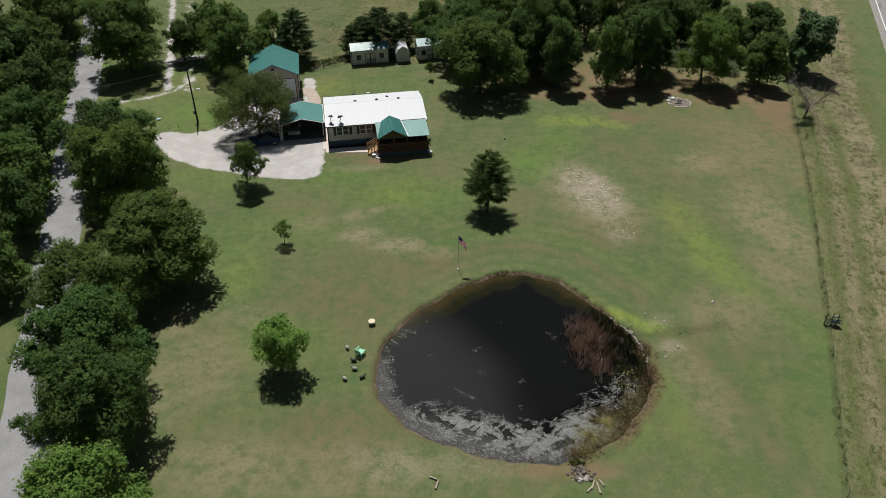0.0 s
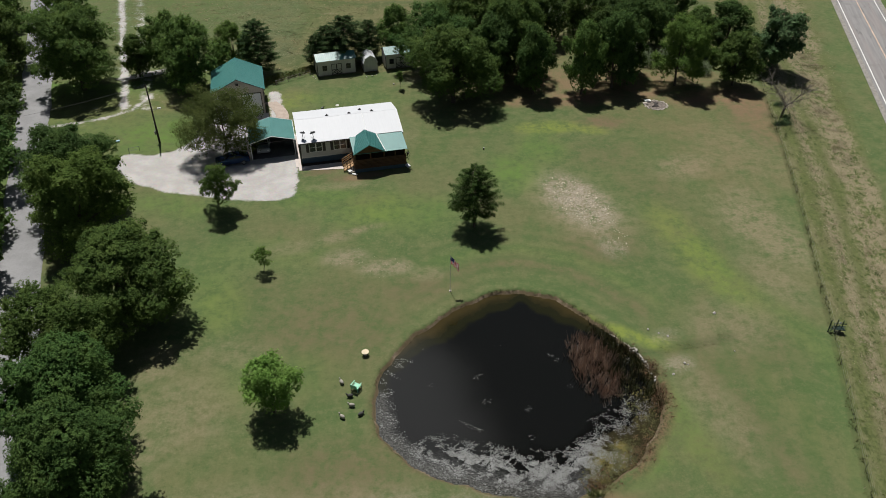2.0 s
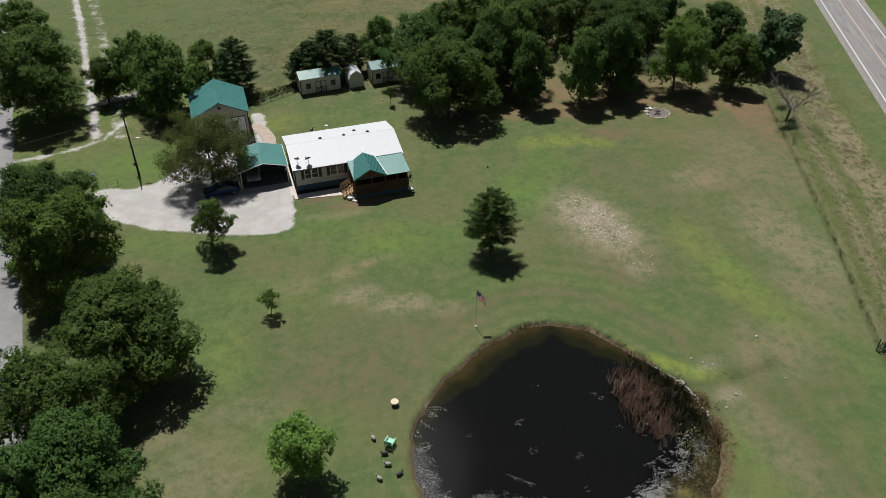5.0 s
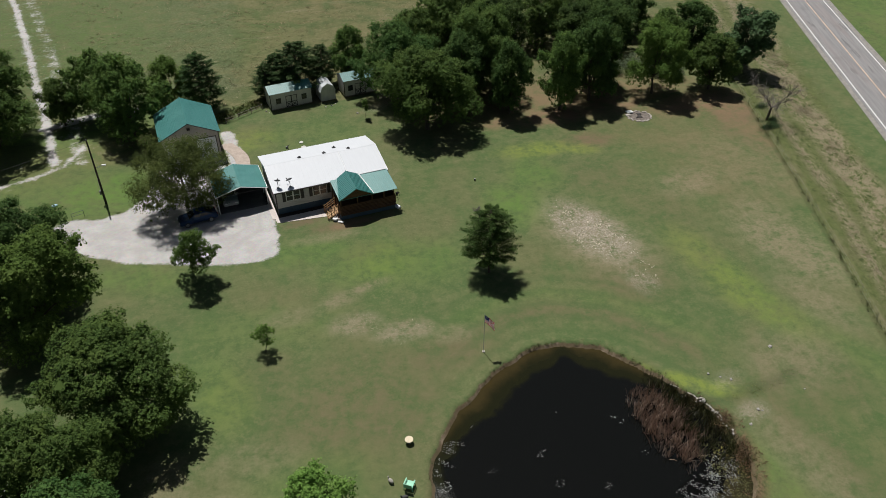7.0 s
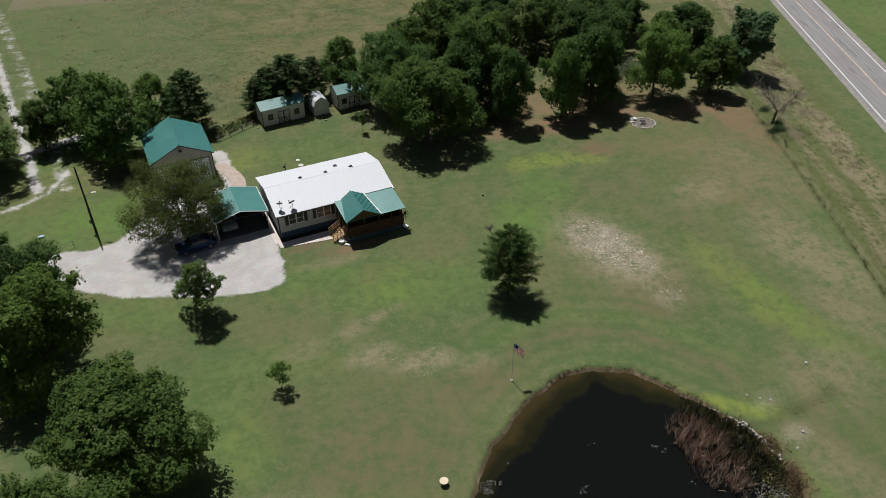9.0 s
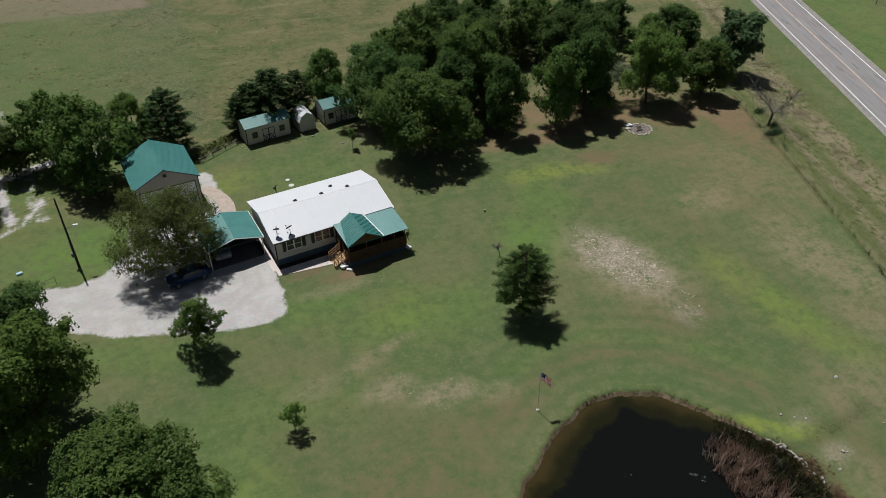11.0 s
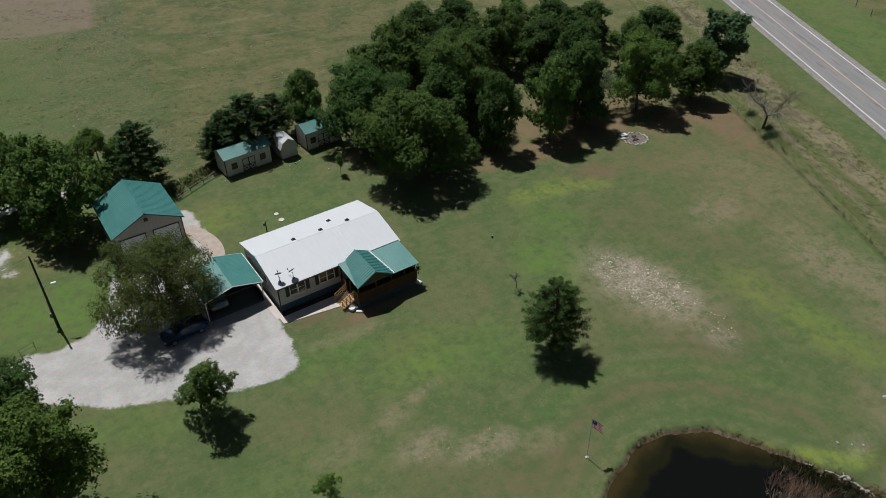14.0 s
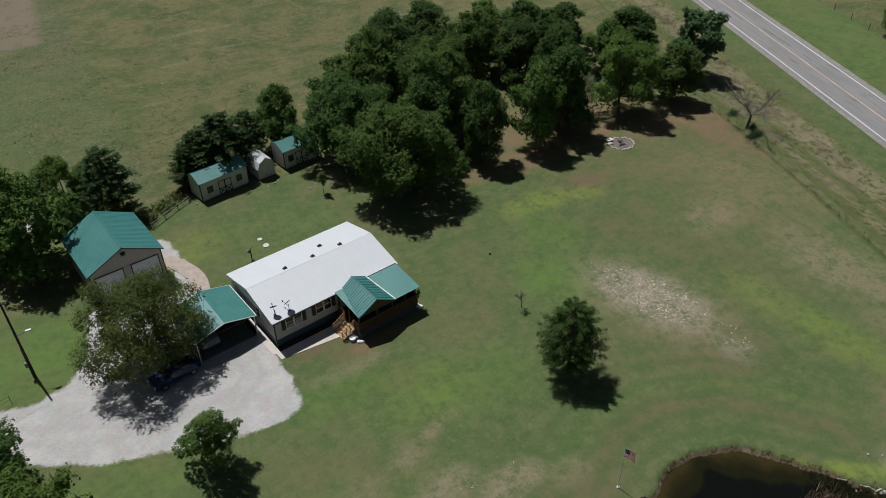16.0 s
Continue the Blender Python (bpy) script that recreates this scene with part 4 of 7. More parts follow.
def satellite_dish(u, v, size, turn, name_label):
    z = 3.28 + v * (4.40 - 3.28) / 4.42
    d = thing("satellite_dish", at_house(u, v, z, turn), name_label, "satellite dish", "dishes on the roof")
    part("mast", rod((0, 0, -0.02), (0, 0, 0.75), 0.03), GREY_PAINT, d)
    part("mount", box(-0.14, 0.14, -0.12, 0.12, -0.02, 0.05), GREY_PAINT, d)
    bm = bmesh.new()
    rings = [[bm.verts.new((size * r * math.cos(a), -0.12 - 0.10 * size * (r * r), 0.85 + size * 0.85 * r * math.sin(a))) for a in np.linspace(0, 2 * math.pi, 16, endpoint=False)] for r in (0.15, 0.5, 1.0)]
    for a, b in zip(rings[:-1], rings[1:]):
        for i in range(16):
            bm.faces.new((a[i], a[(i + 1) % 16], b[(i + 1) % 16], b[i]))
    bm.faces.new(rings[0])
    r = bmesh.ops.solidify(bm, geom=bm.faces[:], thickness=0.02)
    bmesh.ops.rotate(bm, cent=(0, 0, 0.85), matrix=Matrix.Rotation(radians(-35), 3, "X"), verts=bm.verts)
    part("reflector", bm, GREY_PAINT, d)
    part("feed_arm", rod((0, -0.1, 0.55), (0, -0.75, 0.75), 0.018), BLACK, d)
    part("feed_horn", box(-0.05, 0.05, -0.83, -0.72, 0.72, 0.82), BLACK, d)


satellite_dish(0.75, 0.75, 0.36, 165, "small grey satellite dish on the white roof edge")
satellite_dish(2.15, 0.55, 0.40, 195, "grey satellite dish on a bent mast")
# concrete apron and walk
walk_strip = thing("concrete_walk", HOUSE, "pale concrete walk along the house front", "walkway", kind="structure")
for i in range(5):
    u, f = -0.3 + i * 1.34, 1.4 + i * 0.2
    part("slab", solid([(u, -f), (u + 1.325, -f - 0.2), (u + 1.325, -0.45), (u, -0.45)], -0.05, 0.05), CONCRETE, walk_strip)
part("slab", box(-0.62, 0.10, -0.44, 8.9, -0.05, 0.055), CONCRETE, walk_strip)
# dark brown strip that paints the eave's shade along the wall foot
part("eave_shade_strip", box(0.16, 6.85, -0.44, 0.33, -0.05, 0.03), plain("eave_shade_brown", (0.035, 0.026, 0.020), 0.95, vary=0.5, fine=10, relief=0.03), walk_strip, "ground strip coloured dark for the eave's shade")
part("slab", box(6.42, 6.95, -3.5, -0.45, -0.05, 0.045), CONCRETE, walk_strip)

# ---- carport ----
# floor colour kept dark to paint the deep shade under the carport roof
CARPORT_FLOOR = plain("shade_dark_floor", (0.11, 0.105, 0.10), 0.85, vary=0.35, scale=0.8, fine=7)


def build_carport():
    c = thing("carport", HOUSE, "open carport with a teal gabled metal roof", "carport")
    x0, x1, xm, y0, y1, ev, rg = -6.45, -0.22, -3.33, 2.95, 8.75, 2.48, 3.32
    part("roof_slope", ribbed((x0, y0, ev), (x0, y1, ev), (xm, y1, rg), (xm, y0, rg), 0.23, 0.006, 0.02, 0.04), TEAL, c)
    part("roof_slope", ribbed((x1, y0, ev), (x1, y1, ev), (xm, y1, rg), (xm, y0, rg), 0.23, 0.006, 0.02, 0.04), TEAL, c)
    for y in (y0, y1):
        for x in (x0, x1):
            part("rake_trim", rod((x, y, ev - 0.03), (xm, y, rg - 0.03), 0.06, sides=4), WHITE_TRIM, c)
    for x in (x0, x1):
        part("eave_trim", box(x - 0.03, x + 0.03, y0, y1, ev - 0.1, ev + 0.04), WHITE_TRIM, c)
    for x in (x0 + 0.2, x1 - 0.2):
        for y in (y0 + 0.15, (y0 + y1) / 2, y1 - 0.15):
            part("post", box(x - 0.05, x + 0.05, y - 0.05, y + 0.05, 0, ev - 0.06), WHITE_TRIM, c)
    for y in (y0 + 0.15, (y0 + y1) / 2, y1 - 0.15):
        part("truss", rod((x0 + 0.2, y, ev - 0.1), (x1 - 0.2, y, ev - 0.1), 0.04, sides=6), DARK_TRIM, c)
    part("shade_slab", box(x0 + 0.05, x1 - 0.05, y0 + 0.1, y1 - 0.1, -0.05, 0.055), CARPORT_FLOOR, c, "floor slab coloured dark for the carport's shade")
    # unseen back and side walls, added to block light from the interior
    part("shade_back_wall", box(x0 + 0.12, x1 - 0.12, y1 - 0.06, y1 - 0.02, 0.0, ev - 0.02), GARAGE_WALL, c)
    part("shade_side_wall", box(x0 + 0.1, x0 + 0.14, y0 + 0.6, y1 - 0.06, 0.0, ev - 0.12), GARAGE_WALL, c)
    part("gable_panel", solid([(x0 + 0.1, 0), (x1 - 0.1, 0), (xm, rg - ev - 0.02)], 0, 0.03, m=Matrix.Translation((0, y1 - 0.02, ev)) @ Matrix.Rotation(radians(90), 4, "X")), GARAGE_WALL, c)


build_carport()


# ---- garage ----
def build_garage():
    g = thing("garage", HOUSE, "beige two-door garage with a teal metal roof", "garage")
    x0, x1, y0, y1, wall, rg = -10.95, -3.7, 16.95, 24.75, 4.15, 5.9
    xm = (x0 + x1) / 2
    gable_wall(x0, x1, y0, y1, 0, wall, rg - 0.12, GARAGE_WALL, g, True)
    o, e = 0.3, wall - 0.14
    for x in (x0 - o, x1 + o):
        part("roof_slope", ribbed((x, y0 - o, e), (x, y1 + o, e), (xm, y1 + o, rg), (xm, y0 - o, rg), 0.3, 0.014, 0.02, 0.05), TEAL, g)
        part("rake_trim", rod((x, y0 - o, e - 0.06), (xm, y0 - o, rg - 0.06), 0.06, sides=4), DARK_TRIM, g)
    part("ridge_cap", rod((xm, y0 - o, rg), (xm, y1 + o, rg), 0.09, sides=6), TEAL, g)
    for c in (-9.15, -5.5):
        d = part("garage_door", box(c - 1.35, c + 1.35, y0 - 0.05, y0 - 0.01, 0.02, 3.35), DOOR_WHITE, g, "pale sectional garage door")
        for k in range(4):
            part("door_panel", box(c - 1.33, c + 1.33, y0 - 0.075, y0 - 0.05, 0.05 + k * 0.83, 0.85 + k * 0.83), DOOR_WHITE, d)
        for a, b, z0, z1 in ((c - 1.45, c - 1.35, 0, 3.45), (c + 1.35, c + 1.45, 0, 3.45), (c - 1.35, c + 1.35, 3.35, 3.45)):
            part("door_frame", box(a, b, y0 - 0.06, y0 - 0.002, z0, z1), DARK_TRIM, g)
    for x in (x0, x1):
        part("corner_trim", box(x - 0.06, x + 0.06, y0 - 0.02, y0 + 0.08, 0, wall - 0.05), DARK_TRIM, g)
    part("light_fixture", box(xm - 0.2, xm + 0.2, y0 - 0.25, y0 - 0.01, 4.9, 5.15), DARK_TRIM, g)
    part("apron", box(x0 - 0.2, x1 + 0.3, y0 - 1.6, y0 - 0.1, -0.05, 0.05), CONCRETE, g, "concrete apron")


build_garage()
path = thing("curved_path", HOUSE, "pinkish concrete path bending beside the garage", "path", kind="structure")
bm = bmesh.new()
rows = []
for t in np.linspace(0, 1, 14):
    u, v = -2.9 + 1.5 * math.sin(t * 2.6), 20.5 - 8.5 * t
    rows.append([bm.verts.new((u + o, v, z)) for o, z in ((-0.95, -0.03), (-0.93, 0.05), (0.93, 0.05), (0.95, -0.03))])
for a, b in zip(rows[:-1], rows[1:]):
    for i in range(3):
        bm.faces.new((a[i], a[i + 1], b[i + 1], b[i]))
part("paving", bm, plain("pinkish_concrete", (0.40, 0.33, 0.28), 0.9, vary=0.2), path)


# ---- sheds ----
def build_shed(x, y, turn, L, D, label):
    s = thing("shed", pose(x, y, 0, 0, 0, turn), label, "shed", "storage sheds in a row")
    w, rg, z0 = 2.7, 3.42, 0.2
    gable_wall(0, L, 0, D, z0, w, rg - 0.1, SHED_WALL, s)
    for k in range(4):
        yy = 0.2 + k * (D - 0.4) / 3
        part("skid", box(0.1, L - 0.1, yy - 0.08, yy + 0.08, -0.02, z0 - 0.005), WEATHERED, s)
    o = 0.15
    part("roof_slope", ribbed((-o, -o, w - 0.06), (L + o, -o, w - 0.06), (L + o, D / 2, rg), (-o, D / 2, rg), 0.3, 0.02, 0.04, 0.04), TEAL, s)
    part("roof_slope", ribbed((-o, D + o, w - 0.06), (L + o, D + o, w - 0.06), (L + o, D / 2, rg), (-o, D / 2, rg), 0.3, 0.02, 0.04, 0.04), TEAL, s)
    for cx in (0, L):
        for cy in (0, D):
            part("corner_trim", box(cx - 0.05, cx + 0.05, cy - 0.05, cy + 0.05, z0, w - 0.02), DARK_TRIM, s)
    c = L / 2
    for k in (-1, 1):
        d = part("door_leaf", box(c + (0.01 if k > 0 else -0.84), c + (0.84 if k > 0 else -0.01), -0.04, -0.005, z0 + 0.02, 2.0), SHED_WALL, s, "cream barn-style door leaf")
        a, b = (c + 0.03, c + 0.82) if k > 0 else (c - 0.82, c - 0.03)
        for p0, p1 in (((a, z0 + 0.06), (b, 1.0)), ((a, 1.0), (b, z0 + 0.06)), ((a, 1.02), (b, 1.02)), ((a, z0 + 0.05), (b, z0 + 0.05)), ((a, 1.96), (b, 1.96)), ((a, z0), (a, 2.0)), ((b, z0), (b, 2.0))):
            part("brace", rod((p0[0], -0.06, p0[1]), (p1[0], -0.06, p1[1]), 0.045, sides=4), DARK_TRIM, d)
    for wx in (c - L * 0.31, c + L * 0.31):
        window(s, wx, 1.05, 0.62, 0.72, -0.002, DARK_TRIM)


build_shed(-17.0, 124.5, 13.5, 6.35, 3.0, "cream storage shed with a teal roof and barn doors")
build_shed(-5.8, 126.75, 12.5, 5.1, 3.0, "shorter cream storage shed half under a tree")


def build_barn(x, y, turn):
    s = thing("small_barn", pose(x, y, 0, 0, 0, turn), "small white gambrel-roofed barn shed", "shed")
    W, D, zw = 2.3, 2.8, 1.6
    prof = [(-W / 2, 0.1), (W / 2, 0.1), (W / 2, zw), (W * 0.36, 2.35), (0, 2.85), (-W * 0.36, 2.35), (-W / 2, zw)]
    m = Matrix.Rotation(radians(90), 4, "X")
    part("body", solid(prof, -D, 0.0, m=m), SHED_WALL, s)
    q = [(W / 2 + 0.08, zw - 0.08), (W * 0.36 + 0.03, 2.37), (0, 2.89), (-W * 0.36 - 0.03, 2.37), (-W / 2 - 0.08, zw - 0.08)]
    for (ax, az), (bx, bz) in zip(q[:-1], q[1:]):
        part("roof_panel", ribbed((ax, -0.12, az), (ax, D + 0.1, az), (bx, D + 0.1, bz), (bx, -0.12, bz), 0.3, 0.015, 0.04, 0.03), WHITE_ROOF, s)
    part("door", box(-0.6, 0.6, -0.04, -0.005, 0.15, 1.8), SHED_WALL, s, "cream double door")
    part("skid", box(-W / 2, W / 2, 0.1, D - 0.1, -0.02, 0.1), WEATHERED, s)


build_barn(-8.35, 126.2, 12)


# ---- vehicles ----
def build_car(m, paint, label, glass=GLASS):
    car = thing("car", m, label, "car")
    L, W = 4.5, 1.78
    prof = [(-2.25, 0.35), (-2.25, 0.72), (-2.0, 0.92), (-1.05, 1.0), (-0.35, 1.42), (0.9, 1.46), (1.75, 1.05), (2.2, 0.98), (2.27, 0.6), (2.22, 0.35)]
    bm = bmesh.new()
    rows = []
    for k, s in ((-1, 0.97), (-0.86, 1.0), (0.86, 1.0), (1, 0.97)):
        inner = 0.90 if abs(k) == 1 else 1
        rows.append([bm.verts.new((x * s, k * W / 2 * (1 if z < 1.02 else 0.80), 0.35 + (z - 0.35) * inner)) for x, z in prof])
    for a, b in zip(rows[:-1], rows[1:]):
        for i in range(len(prof)):
            j = (i + 1) % len(prof)
            bm.faces.new((a[i], a[j], b[j], b[i]))
    bm.faces.new(rows[0]), bm.faces.new(rows[-1][::-1])
    bmesh.ops.recalc_face_normals(bm, faces=bm.faces)
    bmesh.ops.bevel(bm, geom=[e for e in bm.edges if e.calc_face_angle(0) > 0.5], offset=0.05, segments=2, affect="EDGES")
    part("body", bm, paint, car, smooth=False)

    def glass_quad(name, pts):
        b2 = bmesh.new()
        b2.faces.new([b2.verts.new(v) for v in pts])
        bmesh.ops.solidify(b2, geom=b2.faces[:], thickness=0.012)
        part(name, b2, glass, car)
    glass_quad("windscreen", [(-1.03, -0.66, 1.04), (-1.03, 0.66, 1.04), (-0.40, 0.6, 1.42), (-0.40, -0.6, 1.42)])
    glass_quad("rear_window", [(1.70, -0.64, 1.10), (1.70, 0.64, 1.10), (0.98, 0.6, 1.45), (0.98, -0.6, 1.45)])
    for k in (-1, 1):
        glass_quad("side_window", [(-0.85, k * 0.80, 1.04), (0.25, k * 0.80, 1.04), (0.25, k * 0.735, 1.36), (-0.35, k * 0.735, 1.36)])
        glass_quad("side_window", [(0.35, k * 0.80, 1.04), (1.5, k * 0.80, 1.04), (0.95, k * 0.735, 1.36), (0.35, k * 0.735, 1.36)])
        part("headlight", box(-2.29, -2.2, k * 0.62 - 0.16, k * 0.62 + 0.16, 0.62, 0.76, 0.02), WHITE_TRIM, car, "clear headlight")
        part("tail_light", box(2.2, 2.28, k * 0.66 - 0.14, k * 0.66 + 0.14, 0.72, 0.9, 0.02), plain("red_lens", (0.25, 0.01, 0.01), 0.3), car, "red tail light")
        part("mirror", box(-0.75, -0.6, k * 1.0 - 0.08, k * 1.0 + 0.08, 0.98, 1.1, 0.03), paint, car)
        for x in (-1.4, 1.38):
            wh = part("wheel", rod((x, k * 0.70, 0.32), (x, k * 0.91, 0.32), 0.32, sides=20), RUBBER, car, "black tyre")
            part("rim", rod((x, k * 0.90, 0.32), (x, k * 0.925, 0.32), 0.21, sides=14), STEEL, wh)


CAR_BLUE = Nodes("dark_blue_car_paint").done((0.008, 0.03, 0.085), 0.25, 0.2, 0.6)
CAR_SILVER = Nodes("silver_car_paint").done((0.42, 0.43, 0.44), 0.3, 0.5, 0.6)
build_car(pose(-26.6, 97.2, 0, 0, 0, 16), CAR_BLUE, "dark blue car parked on gravel under a tree")
build_car(at_house(-4.6, 6.2, 0, 88), CAR_SILVER, "silver car parked in the carport shade")


# ---- trees ----
LEAF = foliage("oak_leaves", (0.044, 0.086, 0.021), (0.112, 0.180, 0.043), (0.170, 0.236, 0.058))
LEAF_DEEP = foliage("deep_oak_leaves", (0.032, 0.070, 0.019), (0.084, 0.146, 0.038), (0.130, 0.192, 0.050))
LEAF_DARK = foliage("cedar_needles", (0.026, 0.060, 0.020), (0.068, 0.122, 0.040), (0.092, 0.148, 0.046))
LEAF_BRIGHT = foliage("maple_leaves", (0.090, 0.178, 0.034), (0.200, 0.320, 0.074), (0.26, 0.37, 0.10))
LEAF_OLIVE = foliage("pecan_leaves", (0.050, 0.080, 0.020), (0.122, 0.158, 0.040), (0.176, 0.208, 0.060))
LEAF_BLUE = foliage("poplar_leaves", (0.036, 0.074, 0.026), (0.098, 0.158, 0.066), (0.152, 0.216, 0.104), 0.6)
LEAF_LIME = foliage("young_leaves", (0.060, 0.112, 0.022), (0.130, 0.206, 0.044), (0.185, 0.255, 0.062))
BARK = plain("bark", (0.085, 0.068, 0.052), 0.9, vary=0.4, scale=3, fine=20, stretch=(1, 1, 0.3), relief=0.02)
BARK_GREY = plain("dead_grey_bark", (0.20, 0.18, 0.155), 0.9, vary=0.35, scale=3, fine=20, stretch=(1, 1, 0.3))


def leaf_quads(rng, centre, outward, size, flat=0.55, slim=1.0):
    """One leaf clump a point: bent quads that face outward, more or less."""
    k = len(centre)
    nrm = outward * 1.0 + rng.normal(0, 0.40, (k, 3)) + np.array([0, 0, flat])
    nrm /= np.linalg.norm(nrm, axis=1, keepdims=True) + 1e-9
    ref = rng.normal(0, 1, (k, 3))
    u = np.cross(nrm, ref)
    u /= np.linalg.norm(u, axis=1, keepdims=True) + 1e-9
    v = np.cross(nrm, u)
    s = size * rng.uniform(0.55, 1.35, (k, 1))
    r = s * slim * rng.uniform(0.45, 0.8, (k, 1))
    verts = np.stack([centre - u * s, centre - v * r + nrm * s * 0.15, centre + u * s, centre + v * r + nrm * s * 0.15], 1).reshape(-1, 3)
    return verts


def crown_points(rng, lobes, count, per=6, spread=0.35, shell=(0.66, 0.98)):
    """Twig ends over the outer shell of many lobes, each with a few leaf clumps round it."""
    lobes = np.array(lobes, float)
    area = lobes[:, 3] ** 2
    pick = rng.choice(len(lobes), count, p=area / area.sum())
    way = rng.normal(0, 1, (count, 3))
    way[:, 2] = np.where(way[:, 2] < -0.5, -way[:, 2] * 0.6, way[:, 2])
    way /= np.linalg.norm(way, axis=1, keepdims=True)
    rad = lobes[pick, 3] * rng.uniform(*shell, count)
    pos = lobes[pick, :3] + way * rad[:, None] * np.array([1, 1, 0.85])
    deep = np.full(count, 9.0)
    for i, (x, y, z, r) in enumerate(lobes):
        d = np.linalg.norm(pos - (x, y, z), axis=1) / r
        deep = np.where(pick == i, deep, np.minimum(deep, d))
    pos, way = pos[deep > 0.6], way[deep > 0.6]
    # each twig carries a spray of leaves that reaches outward and up
    reach = way * 0.7 + np.array([0, 0, 0.45]) + rng.normal(0, 0.28, way.shape)
    reach /= np.linalg.norm(reach, axis=1, keepdims=True)
    run = spread * rng.uniform(1.0, 2.6, (len(pos), 1))
    at = np.tile(np.linspace(-0.45, 0.55, per), len(pos))[:, None]
    pos, way, reach, run = (np.repeat(v, per, 0) for v in (pos, way, reach, run))
    jit = rng.uniform(-1, 1, pos.shape) * spread * 0.55
    return pos + reach * run * at + jit, way * 0.7 + reach * 0.3


def trunk_mesh(rng, h, lobes, r0, fork, limbs=9):
    bm = bmesh.new()
    bend = rng.normal(0, 0.15, 2)
    top = (bend[0], bend[1], fork)
    rod((0, 0, -0.15), (bend[0] * 0.4, bend[1] * 0.4, fork * 0.5), r0 * 1.15, r0 * 0.9, 9, bm)
    rod((bend[0] * 0.4, bend[1] * 0.4, fork * 0.48), top, r0 * 0.9, r0 * 0.75, 9, bm)
    order = sorted(range(len(lobes)), key=lambda i: -lobes[i][3])[:limbs]
    for i in order:
        x, y, z, r = lobes[i]
        mid = (bend[0] + (x - bend[0]) * 0.45, bend[1] + (y - bend[1]) * 0.45, fork + (z - fork) * 0.6)
        rod(top, mid, r0 * 0.5, r0 * 0.3, 6, bm)
        rod(mid, (x, y, z), r0 * 0.3, r0 * 0.10, 5, bm)
        for _ in range(3):
            d = rng.normal(0, 1, 3)
            d /= np.linalg.norm(d)
            rod((x, y, z), (x + d[0] * r * 0.8, y + d[1] * r * 0.8, z + abs(d[2]) * r * 0.8), r0 * 0.10, r0 * 0.03, 4, bm)
    return bm


def broad_lobes(rng, h, r, count, low=0.30, pointy=0.0, fat=1.0):
    """Lobes of a broad crown: wide in the middle, uneven in outline."""
    out = []
    for i in range(count):
        t = (i + 0.5) / count
        z = h * (low + (0.93 - low) * t)
        wide = math.sin(math.pi * min(1.0, 0.20 + 0.74 * t)) ** 0.6 * (1 - pointy * t)
        a = i * 2.4 + rng.uniform(-0.5, 0.5)
        d = r * wide * rng.uniform(0.35, 0.80)
        s = fat * r * rng.uniform(0.22, 0.42) * (1 - 0.25 * t)
        out.append((d * math.cos(a), d * math.sin(a), z - s * 0.4, s))
    for i in range(count):
        x, y, z, s = out[i]
        a = rng.uniform(0, 6.28)
        out.append((x * 1.12 + s * 0.7 * math.cos(a), y * 1.12 + s * 0.7 * math.sin(a), z + s * rng.uniform(0.0, 0.8), s * rng.uniform(0.4, 0.62)))
    out.append((0, 0, h * 0.72, r * 0.45))
    return out


def make_tree(name, seed, h, r, count, leaf, mat, label, lobes=16, low=0.3, trunk=0.25, per=8, spread=0.27, pointy=0.0, shell=(0.66, 0.98), bark=None, category="tree", fat=1.12, dense=True):
    rng = np.random.default_rng(seed)
    t = thing(name, Matrix(), label, category)
    lb = broad_lobes(rng, h, r, lobes, low, pointy, fat)
    part("trunk", trunk_mesh(rng, h, lb, trunk, h * low * 0.9), bark or BARK, t)
    pos, way = crown_points(rng, lb, count // per, per, spread, shell)
    v = leaf_quads(rng, pos, way, leaf)
    faces = np.arange(len(v)).reshape(-1, 4).tolist()
    if dense:
        # hidden broad leaves round each limb's heart, added to block light leaking through
        inner = np.array(lb)[np.repeat(np.arange(len(lb)), 20)]
        d = rng.normal(0, 1, (len(inner), 3))
        d /= np.linalg.norm(d, axis=1, keepdims=True)
        w = leaf_quads(rng, inner[:, :3] + d * inner[:, 3:] * rng.uniform(0.2, 0.5, (len(inner), 1)), d, 0.06 * r, 0.2, 1.4)
        faces += (np.arange(len(w)).reshape(-1, 4) + len(v)).tolist()
        v = np.concatenate([v, w])
    raw("crown", v, faces, mat, t)
    return t


